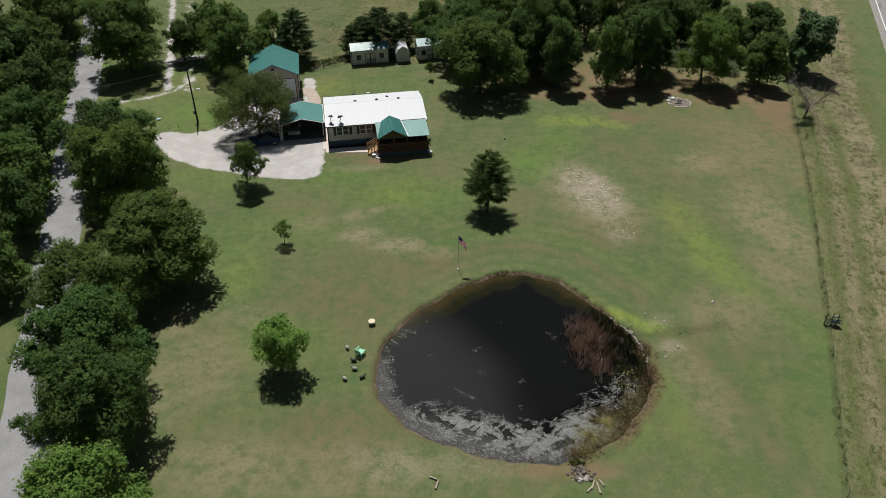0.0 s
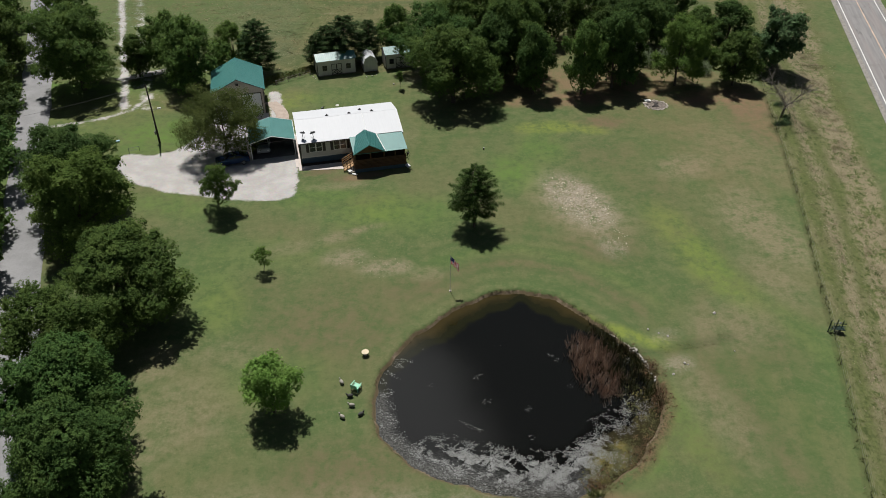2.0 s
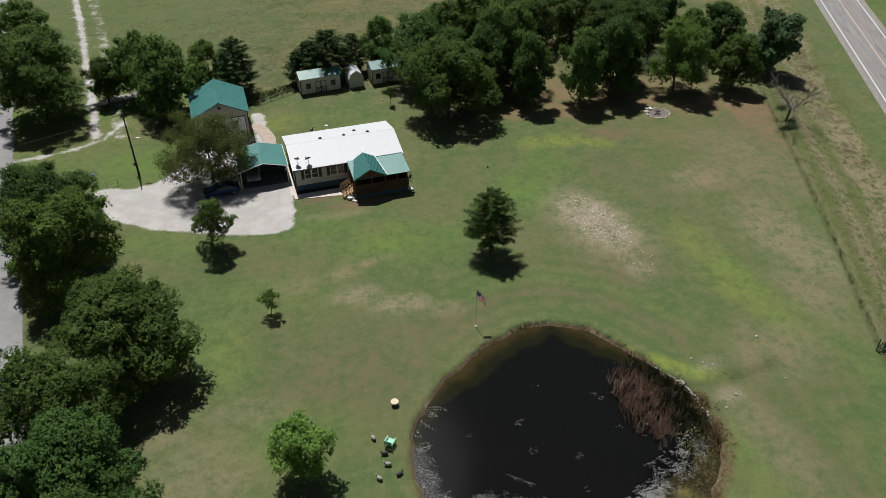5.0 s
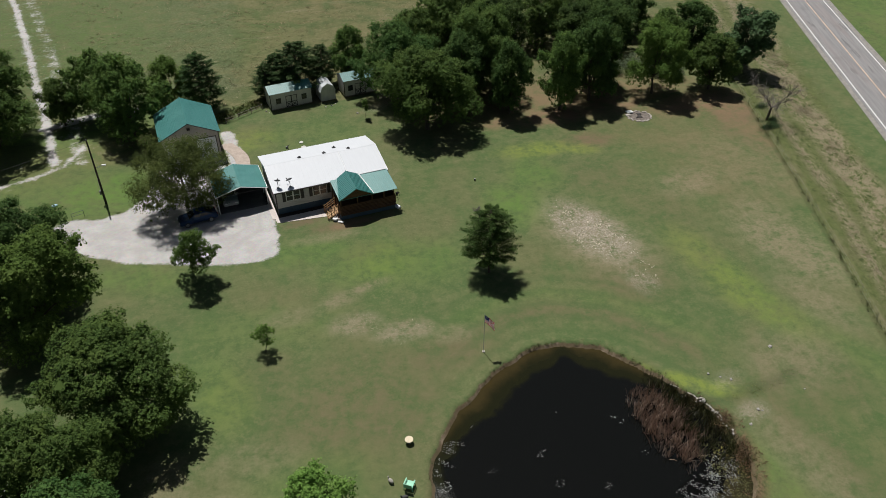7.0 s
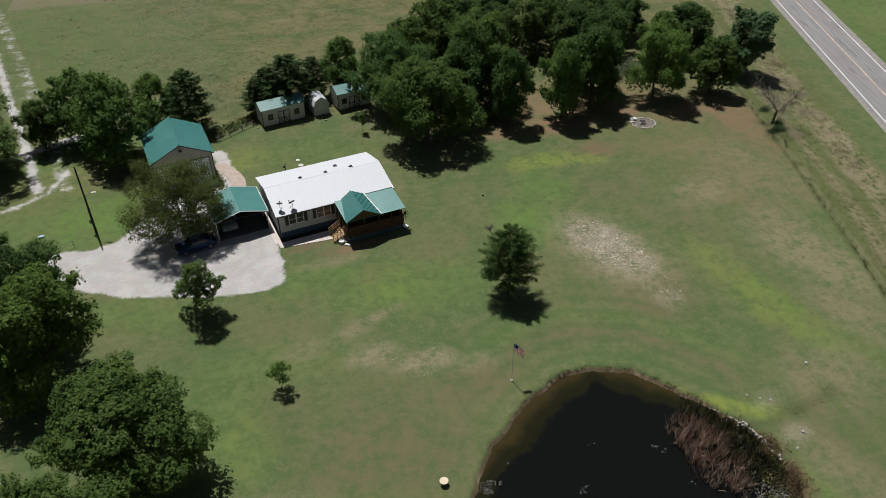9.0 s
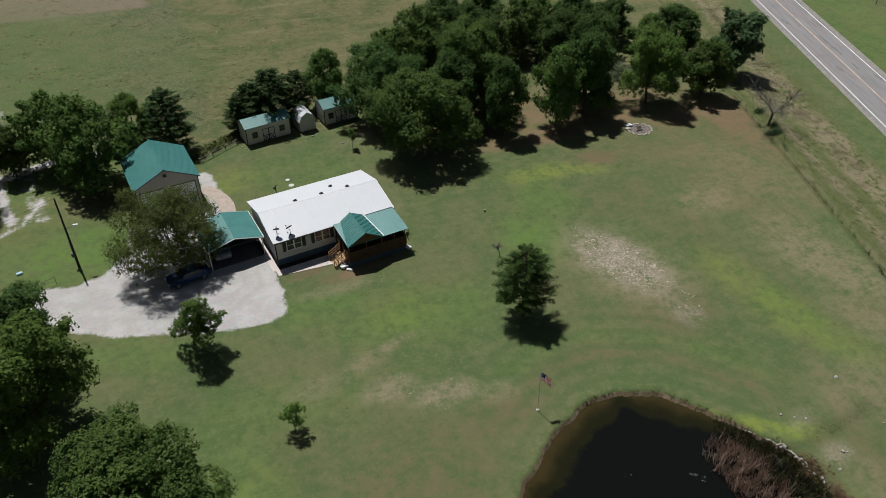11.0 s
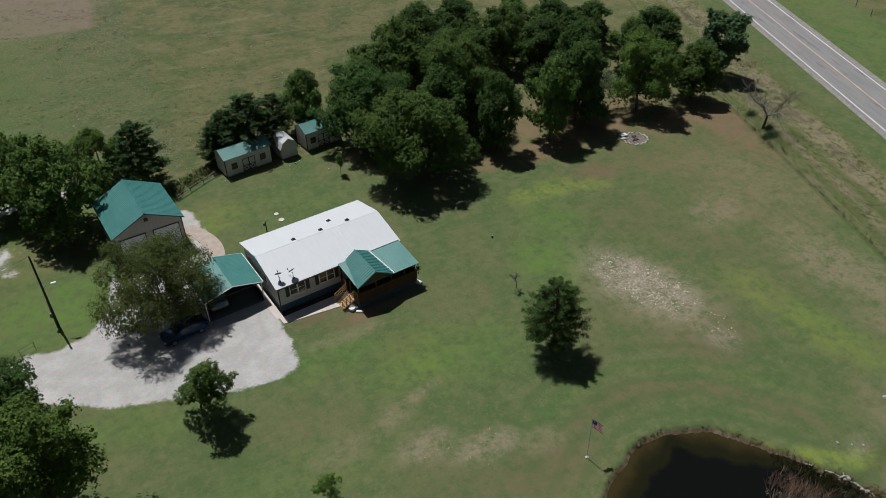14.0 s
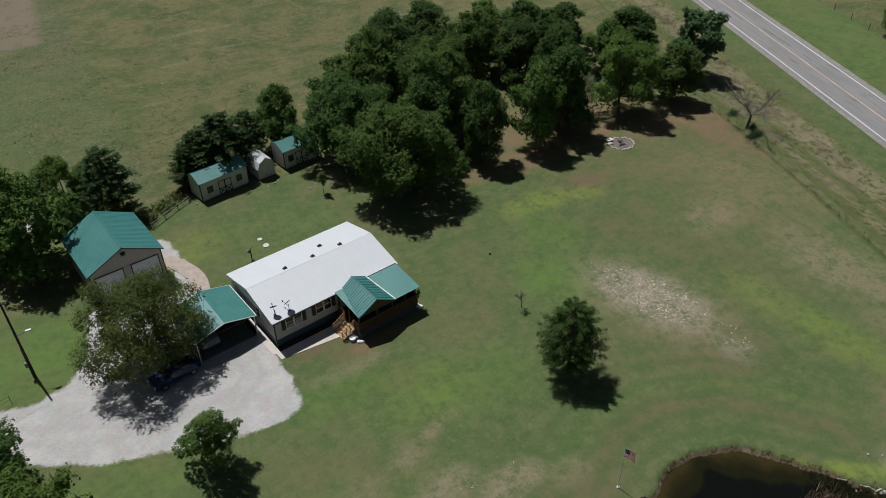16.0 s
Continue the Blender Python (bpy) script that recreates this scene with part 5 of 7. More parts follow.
def make_cedar(name, seed, h, r, count, leaf, mat, label, low=0.08, slim=1.0):
    """A cedar: tiers of drooping sprays round one stem, ragged at the edge."""
    rng = np.random.default_rng(seed)
    t = thing(name, Matrix(), label, "tree")
    bm = rod((0, 0, -0.1), (0, 0, h * 0.92), 0.16, 0.03, 8)
    pos, way = [], []
    n = 150
    for i in range(n):
        f = i / n
        z = h * (low + (1 - low) * f)
        reach = r * min(1.0, 0.62 + 1.3 * f) * (1 - f) ** 0.45 * rng.uniform(0.62, 1.12) + 0.12
        a = i * 2.399 + rng.uniform(-0.4, 0.4)
        tip = np.array([reach * math.cos(a), reach * math.sin(a), z + reach * 0.22])
        rod((0, 0, z), tuple(tip * (1, 1, 1)), 0.035, 0.008, 4, bm)
        k = max(4, int(count / n * (0.35 + reach / r) * 0.75))
        s = rng.uniform(0.25, 1.0, k) ** 0.7
        p = np.array([0, 0, z]) + (tip - (0, 0, z)) * s[:, None] + rng.uniform(-1, 1, (k, 3)) * (0.10 + 0.13 * reach * (1 - 0.5 * s[:, None])) * (1, 1, 0.5)
        pos.append(p)
        way.append(np.tile(tip / np.linalg.norm(tip), (k, 1)) * (1, 1, 0.4))
    part("trunk", bm, BARK, t)
    v = leaf_quads(rng, np.concatenate(pos), np.concatenate(way), leaf, 0.6, slim)
    raw("crown", v, np.arange(len(v)).reshape(-1, 4), mat, t)
    return t


def bare_tree(name, seed, h, m, label, r0=0.14, levels=5, stem=0.34, wild=0.55):
    rng = np.random.default_rng(seed)
    bm = bmesh.new()

    def grow(p, d, length, r, depth):
        q = p + d * length
        rod(p, q, max(r, 0.026), max(r * 0.62, 0.02), 6 if depth < 2 else 4, bm)
        if depth == levels:
            return
        for k in range(3 if depth in (1, 2, 3) else 2):
            e = d + Vector(rng.normal(0, wild, 3)) + Vector((0, 0, 0.12))
            grow(q, e.normalized(), length * rng.uniform(0.55, 0.8), r * 0.6, depth + 1)
    grow(Vector((0, 0, -0.1)), Vector((0.1, 0, 1)).normalized(), h * stem, r0, 0)
    t = thing(name, m, label, "tree")
    part("trunk", bm, BARK_GREY, t)
    return t


def plant(proto, rows, h0, r0):
    """Copies of a tree at (x, y, height, radius, turn)."""
    for i, (x, y, h, r, a) in enumerate(rows):
        m = pose(x, y, 0, 0, 0, a)
        s = Matrix.Diagonal((r / r0, r / r0, h / h0, 1))
        if proto["planted"]:
            ob = copy_thing(proto, m)
        else:
            ob = proto
            ob.matrix_basis = m
            proto["planted"] = True
        ob.matrix_basis = m @ s


def proto(ob):
    ob["planted"] = False
    return ob


FAR = [proto(make_tree("oak_tree", 91 + i, 11.5, 6.0, 24000, 0.165, LEAF_DEEP if i else LEAF, "large dark green oak tree in full leaf", 22, 0.26, 0.28)) for i in range(2)]
OAKS = [proto(make_tree("oak_tree", 11 + i, 11.5, 6.0, 74000, 0.098, LEAF if i % 2 else LEAF_DEEP, "large dark green oak tree in full leaf", 26 + 2 * i, 0.26, 0.28, 9, 0.22)) for i in range(4)]
MIDS = [proto(make_tree("oak_tree", 31 + i, 9.5, 4.5, 21000, 0.14, LEAF_DEEP if i else LEAF, "dark green broadleaf tree in full leaf", 18 + i, 0.22, 0.2, pointy=0.35)) for i in range(3)]
CEDS = [proto(make_cedar("cedar_tree", 51 + i, 8.0, 3.0, 17000, 0.13, LEAF_DARK, "dense dark green cedar tree", slim=0.6)) for i in range(2)]
LIMES = [proto(make_tree("elm_tree", 61 + i, 10.5, 5.0, 34000, 0.115, LEAF_LIME, "yellowish green broadleaf tree in full leaf", 20, 0.26, 0.2)) for i in range(2)]

# row along the lane, and the largest of the grove
plant(OAKS[0], [(-43.2, 86.3, 12.0, 6.3, 20), (-32.7, 50.2, 11.0, 5.8, 200)], 11.5, 6.0)
plant(OAKS[1], [(-31.6, 66.2, 10.5, 6.5, 0), (4.6, 113.9, 12.3, 7.1, 60)], 11.5, 6.0)
plant(OAKS[2], [(-29.6, 43.6, 10.8, 5.4, 45), (1.8, 125.0, 12.0, 6.2, 10)], 11.5, 6.0)
plant(OAKS[3], [(-35.2, 57.8, 10.8, 5.6, 100), (15.5, 125.0, 13.6, 6.4, 0), (-54.2, 122.3, 13.6, 7.3, 10)], 11.5, 6.0)
plant(LIMES[0], [(40.6, 117.6, 11.6, 4.9, 0), (-40.2, 78.8, 12.3, 5.9, 100)], 10.5, 5.0)
plant(LIMES[1], [(-26.6, 33.6, 10.2, 5.6, 0), (-31.4, 130.2, 8.0, 3.5, 20), (99.5, 117, 8, 3.6, 50)], 10.5, 5.0)
# behind them
plant(FAR[0], [(-41.3, 127.6, 10.4, 5.2, 60), (-36.0, 120.4, 11.8, 5.7, 150), (10.8, 136.0, 12.4, 6.2, 300), (30.0, 139.5, 10.0, 5.4, 100), (-71, 131, 12, 6.5, 40), (-63, 84, 10, 5.5, 77), (-61.5, 140, 12, 6.2, 20), (-76, 142, 12, 6.5, 110), (-79, 152, 12, 6.5, 0), (-70.5, 121, 11, 5.5, 0),
               (-54.0, 81.5, 9.5, 4.8, 30), (-48.5, 63.5, 8.5, 3.8, 60), (-66.5, 117.5, 11, 5.4, 10), (-69, 99, 12, 6.5, 200), (6.0, 131.0, 11.5, 5.6, 0)], 11.5, 6.0)
plant(FAR[1], [(-60.5, 101, 11, 6.0, 60), (40, 134, 9.5, 5.0, 200), (-68, 112, 12, 6.5, 140), (-78, 120, 12, 7, 0), (21.5, 137.5, 10.5, 5.6, 220), (17, 145, 9.5, 5.5, 70), (-86, 130, 12, 7, 50),
               (-50.5, 57.5, 9, 4.6, 0), (-63, 72, 10, 5.5, 300), (-80, 105, 12, 7, 90), (-56.8, 91, 10.5, 5.4, 80), (-50.8, 74.0, 9.0, 4.4, 10)], 11.5, 6.0)
plant(MIDS[0], [(-4.2, 133.2, 9.2, 3.6, 150), (24.9, 115.4, 12.4, 4.1, 0), (49.8, 117.0, 9.2, 4.4, 80), (-46.4, 126.6, 7.6, 3.2, 30), (47.5, 129.5, 9.0, 4.4, 10), (36, 147, 8.5, 4.8, 200), (-47.5, 47.5, 9, 4.5, 45)], 9.5, 4.5)
plant(MIDS[1], [(30.2, 117.4, 13.0, 4.7, 0), (33.5, 133.0, 10, 4.6, 100), (53.8, 131.5, 9.0, 5.0, 250), (47, 141, 8, 4.6, 0)], 9.5, 4.5)
plant(MIDS[2], [(33.0, 122.6, 12.6, 4.6, 0), (17.3, 116.0, 11.6, 3.8, 140), (11.5, 120.5, 11.5, 4.6, 60), (21, 152, 8, 5, 10), (28, 153, 8, 5, 90), (41, 143, 9, 5, 130)], 9.5, 4.5)
plant(CEDS[0], [(-12.6, 129.8, 8.2, 4.8, 0), (-15.6, 130.4, 6.4, 3.4, 160), (-26.7, 126.6, 9.0, 4.3, 70), (-8.6, 132.0, 6.6, 3.0, 120)], 8.0, 3.0)
plant(CEDS[1], [(-17.4, 129.0, 5.4, 2.7, 0)] , 8.0, 3.0)

BLUISH = make_tree("poplar_tree", 37, 10.4, 4.9, 15000, 0.20, LEAF_BLUE, "bluish green poplar tree with large pale leaves", 17, 0.22, 0.2, pointy=0.2)
BLUISH.matrix_world = pose(58.2, 122.2, 0, 0, 0, 60)
t = make_tree("pecan_tree", 71, 9.4, 5.9, 56000, 0.098, LEAF_OLIVE, "airy olive-green pecan tree over the gravel drive", 22, 0.27, 0.2, 7, 0.32, 0.0, (0.5, 1.05), fat=1.25, dense=False)
t.matrix_world = pose(-28.0, 100.5, 0, 0, 0, 30)
t = make_tree("maple_tree", 73, 6.3, 2.5, 22000, 0.088, LEAF_BRIGHT, "bright green round maple tree on the lawn", 30, 0.38, 0.12, 7, 0.17, 0.0, fat=1.45)
t.matrix_world = pose(-15.9, 52.4, 0)
t = make_tree("young_tree", 75, 7.5, 2.35, 19000, 0.082, LEAF, "young green tree leaning over the drive's edge", 18, 0.29, 0.09, 7, 0.16, 0.25, fat=1.3, dense=False)
lean = Matrix(((1, 0, 0.19, 0), (0, 1, -0.40, 0), (0, 0, 1, 0), (0, 0, 0, 1)))
for piece in t.children:
    piece.data.transform(lean)
t.matrix_world = pose(-26.86, 87.06, 0)
t = make_tree("sapling", 77, 3.9, 1.45, 2300, 0.075, LEAF_LIME, "thin young sapling on the lawn", 9, 0.34, 0.04, 6, 0.13, 0.3, (0.4, 1.0), fat=1.3, dense=False)
t.matrix_world = pose(-19.4, 72.8, 0)
t = make_tree("sapling", 79, 3.3, 0.85, 1100, 0.085, LEAF, "slim sapling behind the house", 6, 0.42, 0.03, 5, 0.12, 0.4, (0.4, 1.1), dense=False)
t.matrix_world = pose(-3.6, 119.2, 0)
t = make_cedar("cedar_tree", 81, 8.2, 3.7, 34000, 0.12, LEAF_DEEP, "lone ragged dark cedar on the lawn", low=0.2, slim=0.42)
t.matrix_world = pose(4.7, 80.1, 0)
bare_tree("dead_sapling", 83, 2.7, pose(6.0, 89.8, 0), "small dead bare sapling on the lawn", 0.06)


def dead_tree(m, label):
    """A short leaning trunk that forks low into wide limbs with sprays of fine dead twigs."""
    rng = np.random.default_rng(92)
    t = thing("dead_tree", m, label, "tree")
    bm = bmesh.new()
    fork = Vector((0.25, 0.0, 2.0))
    rod((0, 0, -0.1), fork, 0.20, 0.15, 8, bm)
    part("trunk", bm, BARK, t)
    for k in range(7):
        a = k * 0.9 + rng.uniform(-0.2, 0.2)
        rise = rng.uniform(0.55, 1.3)
        bm = bmesh.new()
        p, d, r = fork, Vector((math.cos(a), math.sin(a), rise)).normalized(), 0.10
        for step in range(5):
            q = p + d * rng.uniform(0.8, 1.15)
            rod(p, q, r, r * 0.72, 5, bm)
            for _ in range(4 + step):
                w = (d + Vector(rng.normal(0, 0.75, 3))).normalized()
                e = q + w * rng.uniform(0.6, 1.3)
                rod(q, e, max(r * 0.35, 0.022), 0.016, 3, bm)
                for _ in range(3):
                    rod(e, e + (w + Vector(rng.normal(0, 0.7, 3))).normalized() * rng.uniform(0.3, 0.7), 0.016, 0.01, 3, bm)
            p, r = q, r * 0.72
            d = (d + Vector(rng.normal(0, 0.28, 3))).normalized()
        part("limb", bm, BARK_GREY, t)


dead_tree(pose(53.0, 105.5, 0), "leafless grey dead tree on the verge")


# ---- water plants, bank and wild grass ----
def blades(name, pts, h, wide, lean, per, mat, seed, label, category, twig=False):
    """Tufts of upright blades at the given places, all one mesh of stuff."""
    rng = np.random.default_rng(seed)
    base = np.repeat(np.asarray(pts, float), per, 0)
    k = len(base)
    base[:, :2] += rng.normal(0, lean * 0.35, (k, 2))
    a = rng.uniform(0, 2 * math.pi, k)
    side = np.stack([np.cos(a), np.sin(a), np.zeros(k)], 1) * (wide * rng.uniform(0.6, 1.4, (k, 1)))
    tip = base + np.stack([rng.normal(0, lean, k), rng.normal(0, lean, k), h * rng.uniform(0.55, 1.25, k)], 1)
    mid = base * 0.45 + tip * 0.55 + np.stack([np.zeros(k), np.zeros(k), h * 0.08 * np.ones(k)], 1)
    v = np.stack([base - side, base + side, mid + side * 0.8, tip, mid - side * 0.8], 1).reshape(-1, 3)
    ob = raw(name, v, np.arange(len(v)).reshape(-1, 5), mat)
    return tagged(ob, label, category, kind="stuff")


def grass_mat(name, a, b, c):
    n = Nodes(name)
    r = n.island()
    col = n.mix(r, a, b)
    col = n.mix(n.step(n.noise(n.place(), 0.5, 3), 0.5, 0.65), col, c)
    return n.done(col, 0.85, 0, 0.15)


REED_BROWN = grass_mat("dead_reeds", (0.25, 0.162, 0.112), (0.56, 0.44, 0.35), (0.38, 0.26, 0.19))
REED_GREEN = grass_mat("green_reeds", (0.036, 0.044, 0.016), (0.110, 0.100, 0.042), (0.05, 0.06, 0.02))
STRAW = grass_mat("straw_grass", (0.16, 0.125, 0.065), (0.34, 0.285, 0.17), (0.10, 0.11, 0.04))
WEEDS = grass_mat("green_weeds", (0.075, 0.105, 0.032), (0.15, 0.18, 0.055), (0.17, 0.16, 0.065))
DARK_TUFT = grass_mat("dark_tufts", (0.040, 0.052, 0.018), (0.095, 0.095, 0.036), (0.06, 0.07, 0.022))
FIELD_TUFT = grass_mat("field_tufts", (0.050, 0.060, 0.024), (0.112, 0.112, 0.050), (0.085, 0.080, 0.038))
rng = np.random.default_rng(5)


def scatter(n, x0, x1, y0, y1, keep):
    p = np.stack([rng.uniform(x0, x1, n), rng.uniform(y0, y1, n)], 1)
    p = p[keep(p[:, 0], p[:, 1])]
    return np.c_[p, height(p[:, 0], p[:, 1]) - 0.02]


def on_water(p, z=WATER):
    p = p.copy()
    p[:, 2] = z
    return p


def wob(x, y, s, k=0.0):
    return np.sin(x * s + 1.7 * np.sin(y * s * 0.7 + k)) * np.cos(y * s * 1.1 + 1.3 * np.sin(x * s * 0.6 + k))


p = on_water(scatter(1900, 11.2, 19.5, 50.5, 62.5, lambda x, y: (spot(x, y, 14.2, 56.3, 2.0, 4.0, 8, 0.35) * (0.75 + 0.4 * wob(x, y, 2.4)) > rng.uniform(0, 1, len(x))) & (pond_depth(x, y) > 0.3)), WATER - 0.1)
blades("dead_reeds", p, 1.15, 0.022, 0.30, 5, REED_BROWN, 1, "red-brown dead reeds standing in the pond", "reeds")
p = on_water(scatter(2200, 12, 20, 50, 64, lambda x, y: (spot(x, y, 16.9, 56.6, 1.9, 5.2, 14, 0.35) * (0.7 + 0.5 * wob(x, y, 1.9, 2)) > rng.uniform(0, 1, len(x))) & (pond_depth(x, y) > 0.1)), WATER - 0.1)
blades("green_reeds", p, 0.85, 0.022, 0.26, 5, REED_GREEN, 2, "dark green and tan reeds along the east bank", "reeds")
a = rng.uniform(0, 2 * math.pi, 2600)
r = pond_radius(a) + rng.normal(-0.02, 0.10, len(a)) + np.where(np.sin(a) > 0.2, rng.normal(-0.10, 0.22, len(a)) * (np.cos(a) > 0.15), 0)
keep = rng.uniform(0, 1, len(a)) < np.where((np.sin(a) > -0.1) & (np.cos(a) > -0.2), 0.6, 0.2) * (0.55 + 0.45 * np.sin(9 * a + 2 * np.sin(4 * a)))
px, py = POND[0] + r[keep] * np.cos(a[keep]), POND[1] + r[keep] * np.sin(a[keep])
blades("bank_grass", np.c_[px, py, height(px, py) - 0.03], 0.075, 0.02, 0.12, 4, DARK_TUFT, 3, "dark ragged grass fringe on the pond bank", "grass")

# rusty low growth on the muddy eastern shore
a = rng.uniform(-1.25, 0.35, 1500)
r = pond_radius(a) + rng.normal(-0.35, 0.45, len(a))
keep = rng.uniform(0, 1, len(a)) < 0.45 + 0.5 * np.sin(11 * a + 3 * np.sin(5 * a))
px, py = POND[0] + r[keep] * np.cos(a[keep]), POND[1] + r[keep] * np.sin(a[keep])
RUSTY_WEED = grass_mat("rusty_weeds", (0.060, 0.042, 0.022), (0.170, 0.105, 0.060), (0.090, 0.080, 0.032))
blades("shore_weeds", np.c_[px, py, np.maximum(height(px, py), WATER) - 0.03], 0.16, 0.03, 0.22, 6, RUSTY_WEED, 16, "rusty brown weeds on the muddy pond shore", "weeds")

# floating scum and pads
def flakes(name, pts, lo, hi, mat, seed, label):
    r2 = np.random.default_rng(seed)
    k = len(pts)
    s = r2.uniform(lo, hi, (k, 1)) * np.ones((1, 6))
    s = s * r2.uniform(0.6, 1.25, (k, 6))
    ang = np.linspace(0, 2 * math.pi, 6, endpoint=False)[None] + r2.uniform(0, 6.28, (k, 1))
    v = np.stack([pts[:, :1] + s * np.cos(ang), pts[:, 1:2] + s * 0.8 * np.sin(ang), np.broadcast_to(pts[:, 2:3] + r2.uniform(0.006, 0.022, (k, 1)), s.shape)], -1).reshape(-1, 3)
    ob = raw(name, v, np.arange(len(v)).reshape(-1, 6), mat)
    return tagged(ob, label, "pond scum", kind="stuff")


def scum_keep(x, y):
    d = pond_depth(x, y)
    s = np.clip(1.15 - np.abs(d - 2.9) / 2.1, 0, 1) * np.clip((51.5 - y - 0.22 * np.abs(x - 8) - 3.2 * np.clip((x - 12) / 3, 0, 1)) / 3.0, 0, 1)
    s = s * np.clip(0.50 + 0.75 * wob(x, y, 1.7, 1) + 0.5 * wob(x, y, 4.3, 3), 0, 1)
    s = np.maximum(s, 0.10 * np.clip(2.4 - d, 0, 1) * (y < 60) * (x < 8) * (wob(x, y, 1.9) > 0.1))
    s = np.maximum(s, 0.4 * spot(x, y, 15.2, 50.0, 3.0, 1.4, 35) * (0.3 + 0.4 * wob(x, y, 2.3)))
    s = np.maximum(s, 0.05 * (d > 1) * (wob(x, y, 0.9) > 0.93))
    return (d > 0.35) & (rng.uniform(0, 1, len(x)) < s)


SCUM = grass_mat("grey_scum", (0.10, 0.102, 0.099), (0.31, 0.312, 0.305), (0.19, 0.192, 0.186))
ALGAE = grass_mat("yellow_algae", (0.034, 0.038, 0.015), (0.090, 0.086, 0.032), (0.125, 0.108, 0.030))
flakes("floating_scum", on_water(scatter(330000, -7, 20, 41, 60, scum_keep)), 0.014, 0.058, SCUM, 4, "grey-white floating scum and dead pads on the pond")
flakes("algae_mat", on_water(scatter(60000, 9, 20, 42, 56, lambda x, y: (pond_depth(x, y) > 0.3) & ((spot(x, y, 13.6, 45.0, 2.7, 1.7, 35, 0.5) * (0.75 + 0.5 * wob(x, y, 2.2, 4)) > rng.uniform(0, 1, len(x))) | (0.22 * spot(x, y, 17.7, 49.5, 1.6, 4.2, 10) * (0.6 + 0.5 * wob(x, y, 2.0)) > rng.uniform(0, 1, len(x)))))), 0.03, 0.085, ALGAE, 6, "yellow-green algae mat in the shallows")
blades("sedge_tuft", np.array([(10.6 + 0.12 * i % 0.9, 41.6 + 0.1 * (i * 7 % 5), -0.1) for i in range(28)]), 0.6, 0.02, 0.35, 9, WEEDS, 8, "pale green sedge tuft on the south bank", "grass")

# verge and field
def tangle(name, pts, lift, size, mat, seed, label, category="grass", per=4, roam=0.35, flat=0.5, slim=0.6):
    """Low matted growth: many small leaves at all angles, heaped round the given places."""
    r2 = np.random.default_rng(seed)
    c = np.repeat(np.asarray(pts, float), per, 0)
    c = c + r2.normal(0, roam, c.shape) * (1, 1, 0)
    c[:, 2] += np.abs(r2.normal(0, 1, len(c))) * lift * (1 - 0.3 * r2.uniform(0, 1, len(c)))
    v = leaf_quads(r2, c, r2.normal(0, 0.5, c.shape), size, flat, slim)
    return tagged(raw(name, v, np.arange(len(v)).reshape(-1, 4), mat), label, category, kind="stuff")


BRUSH = grass_mat("verge_brush", (0.17, 0.15, 0.09), (0.39, 0.345, 0.24), (0.20, 0.18, 0.10))
VERGE_GREEN = grass_mat("verge_green", (0.075, 0.098, 0.030), (0.150, 0.168, 0.058), (0.160, 0.155, 0.065))
MULCH = grass_mat("scattered_straw", (0.27, 0.23, 0.165), (0.56, 0.50, 0.40), (0.38, 0.33, 0.25))
p = scatter(9000, 10, 30, 66, 98, lambda x, y: np.maximum(spot(x, y, 18.3, 85.0, 2.7, 5.3, 20), 0.25 * spot(x, y, 20.6, 77.4, 1.8, 2.6, 10)) * (0.55 + 0.5 * wob(x, y, 1.4, 2)) > rng.uniform(0, 1, len(x)) * 1.3)
tangle("scattered_straw", p[::2], 0.02, 0.15, MULCH, 39, "pale straw and chaff strewn on the bare spot", "straw", per=4, roam=0.16, flat=3.0, slim=0.7)
p = scatter(2600, 18, 31, 55, 65, lambda x, y: np.exp(-(along(x, y, [(18.2, 57.9), (21.5, 57.8), (25.1, 58.6), (28.4, 59.4)]) / 0.5) ** 2) * (0.4 + 0.6 * wob(x, y, 1.3, 2)) > rng.uniform(0, 1, len(x)))
tangle("damp_tufts", p, 0.03, 0.08, VERGE_GREEN, 41, "dark coarse tufts along a damp line in the lawn", "grass", per=5, roam=0.15)
p = scatter(700, -18, 2, 66, 80, lambda x, y: np.maximum(spot(x, y, -9.3, 75.2, 2.6, 2.2, 0), spot(x, y, -6.0, 73.2, 2.8, 1.6, 0)) * (0.5 + 0.5 * wob(x, y, 1.1)) > rng.uniform(0, 1, len(x)) * 1.6)
tangle("dry_tufts", p, 0.02, 0.10, BRUSH, 40, "dry pale grass tufts in the thin lawn", "grass", per=3, roam=0.25, flat=3.0)
p = scatter(130000, 28, 95, 22, 150, lambda x, y: (verge_e(x, y) > -15.6) & (verge_e(x, y) < -5.0) & (rng.uniform(0, 1, len(x)) < np.clip(0.03 + 1.1 * np.exp(-(np.maximum(np.abs(verge_e(x, y) + 8.2 + 0.6 * wob(x, y, 0.3)) - 0.8, 0) / 0.6) ** 2) * (0.35 + 0.9 * wob(x, y, 0.75, 3)) + 0.95 * np.exp(-((verge_e(x, y) + 12.9) / 0.35) ** 2) * (0.6 + 0.5 * wob(x, y, 0.9, 2)), 0, 1)))
tangle("verge_brush", p, 0.07, 0.13, BRUSH, 9, "matted brown and straw-coloured growth on the roadside verge", per=7, roam=0.3, flat=1.2, slim=0.25)
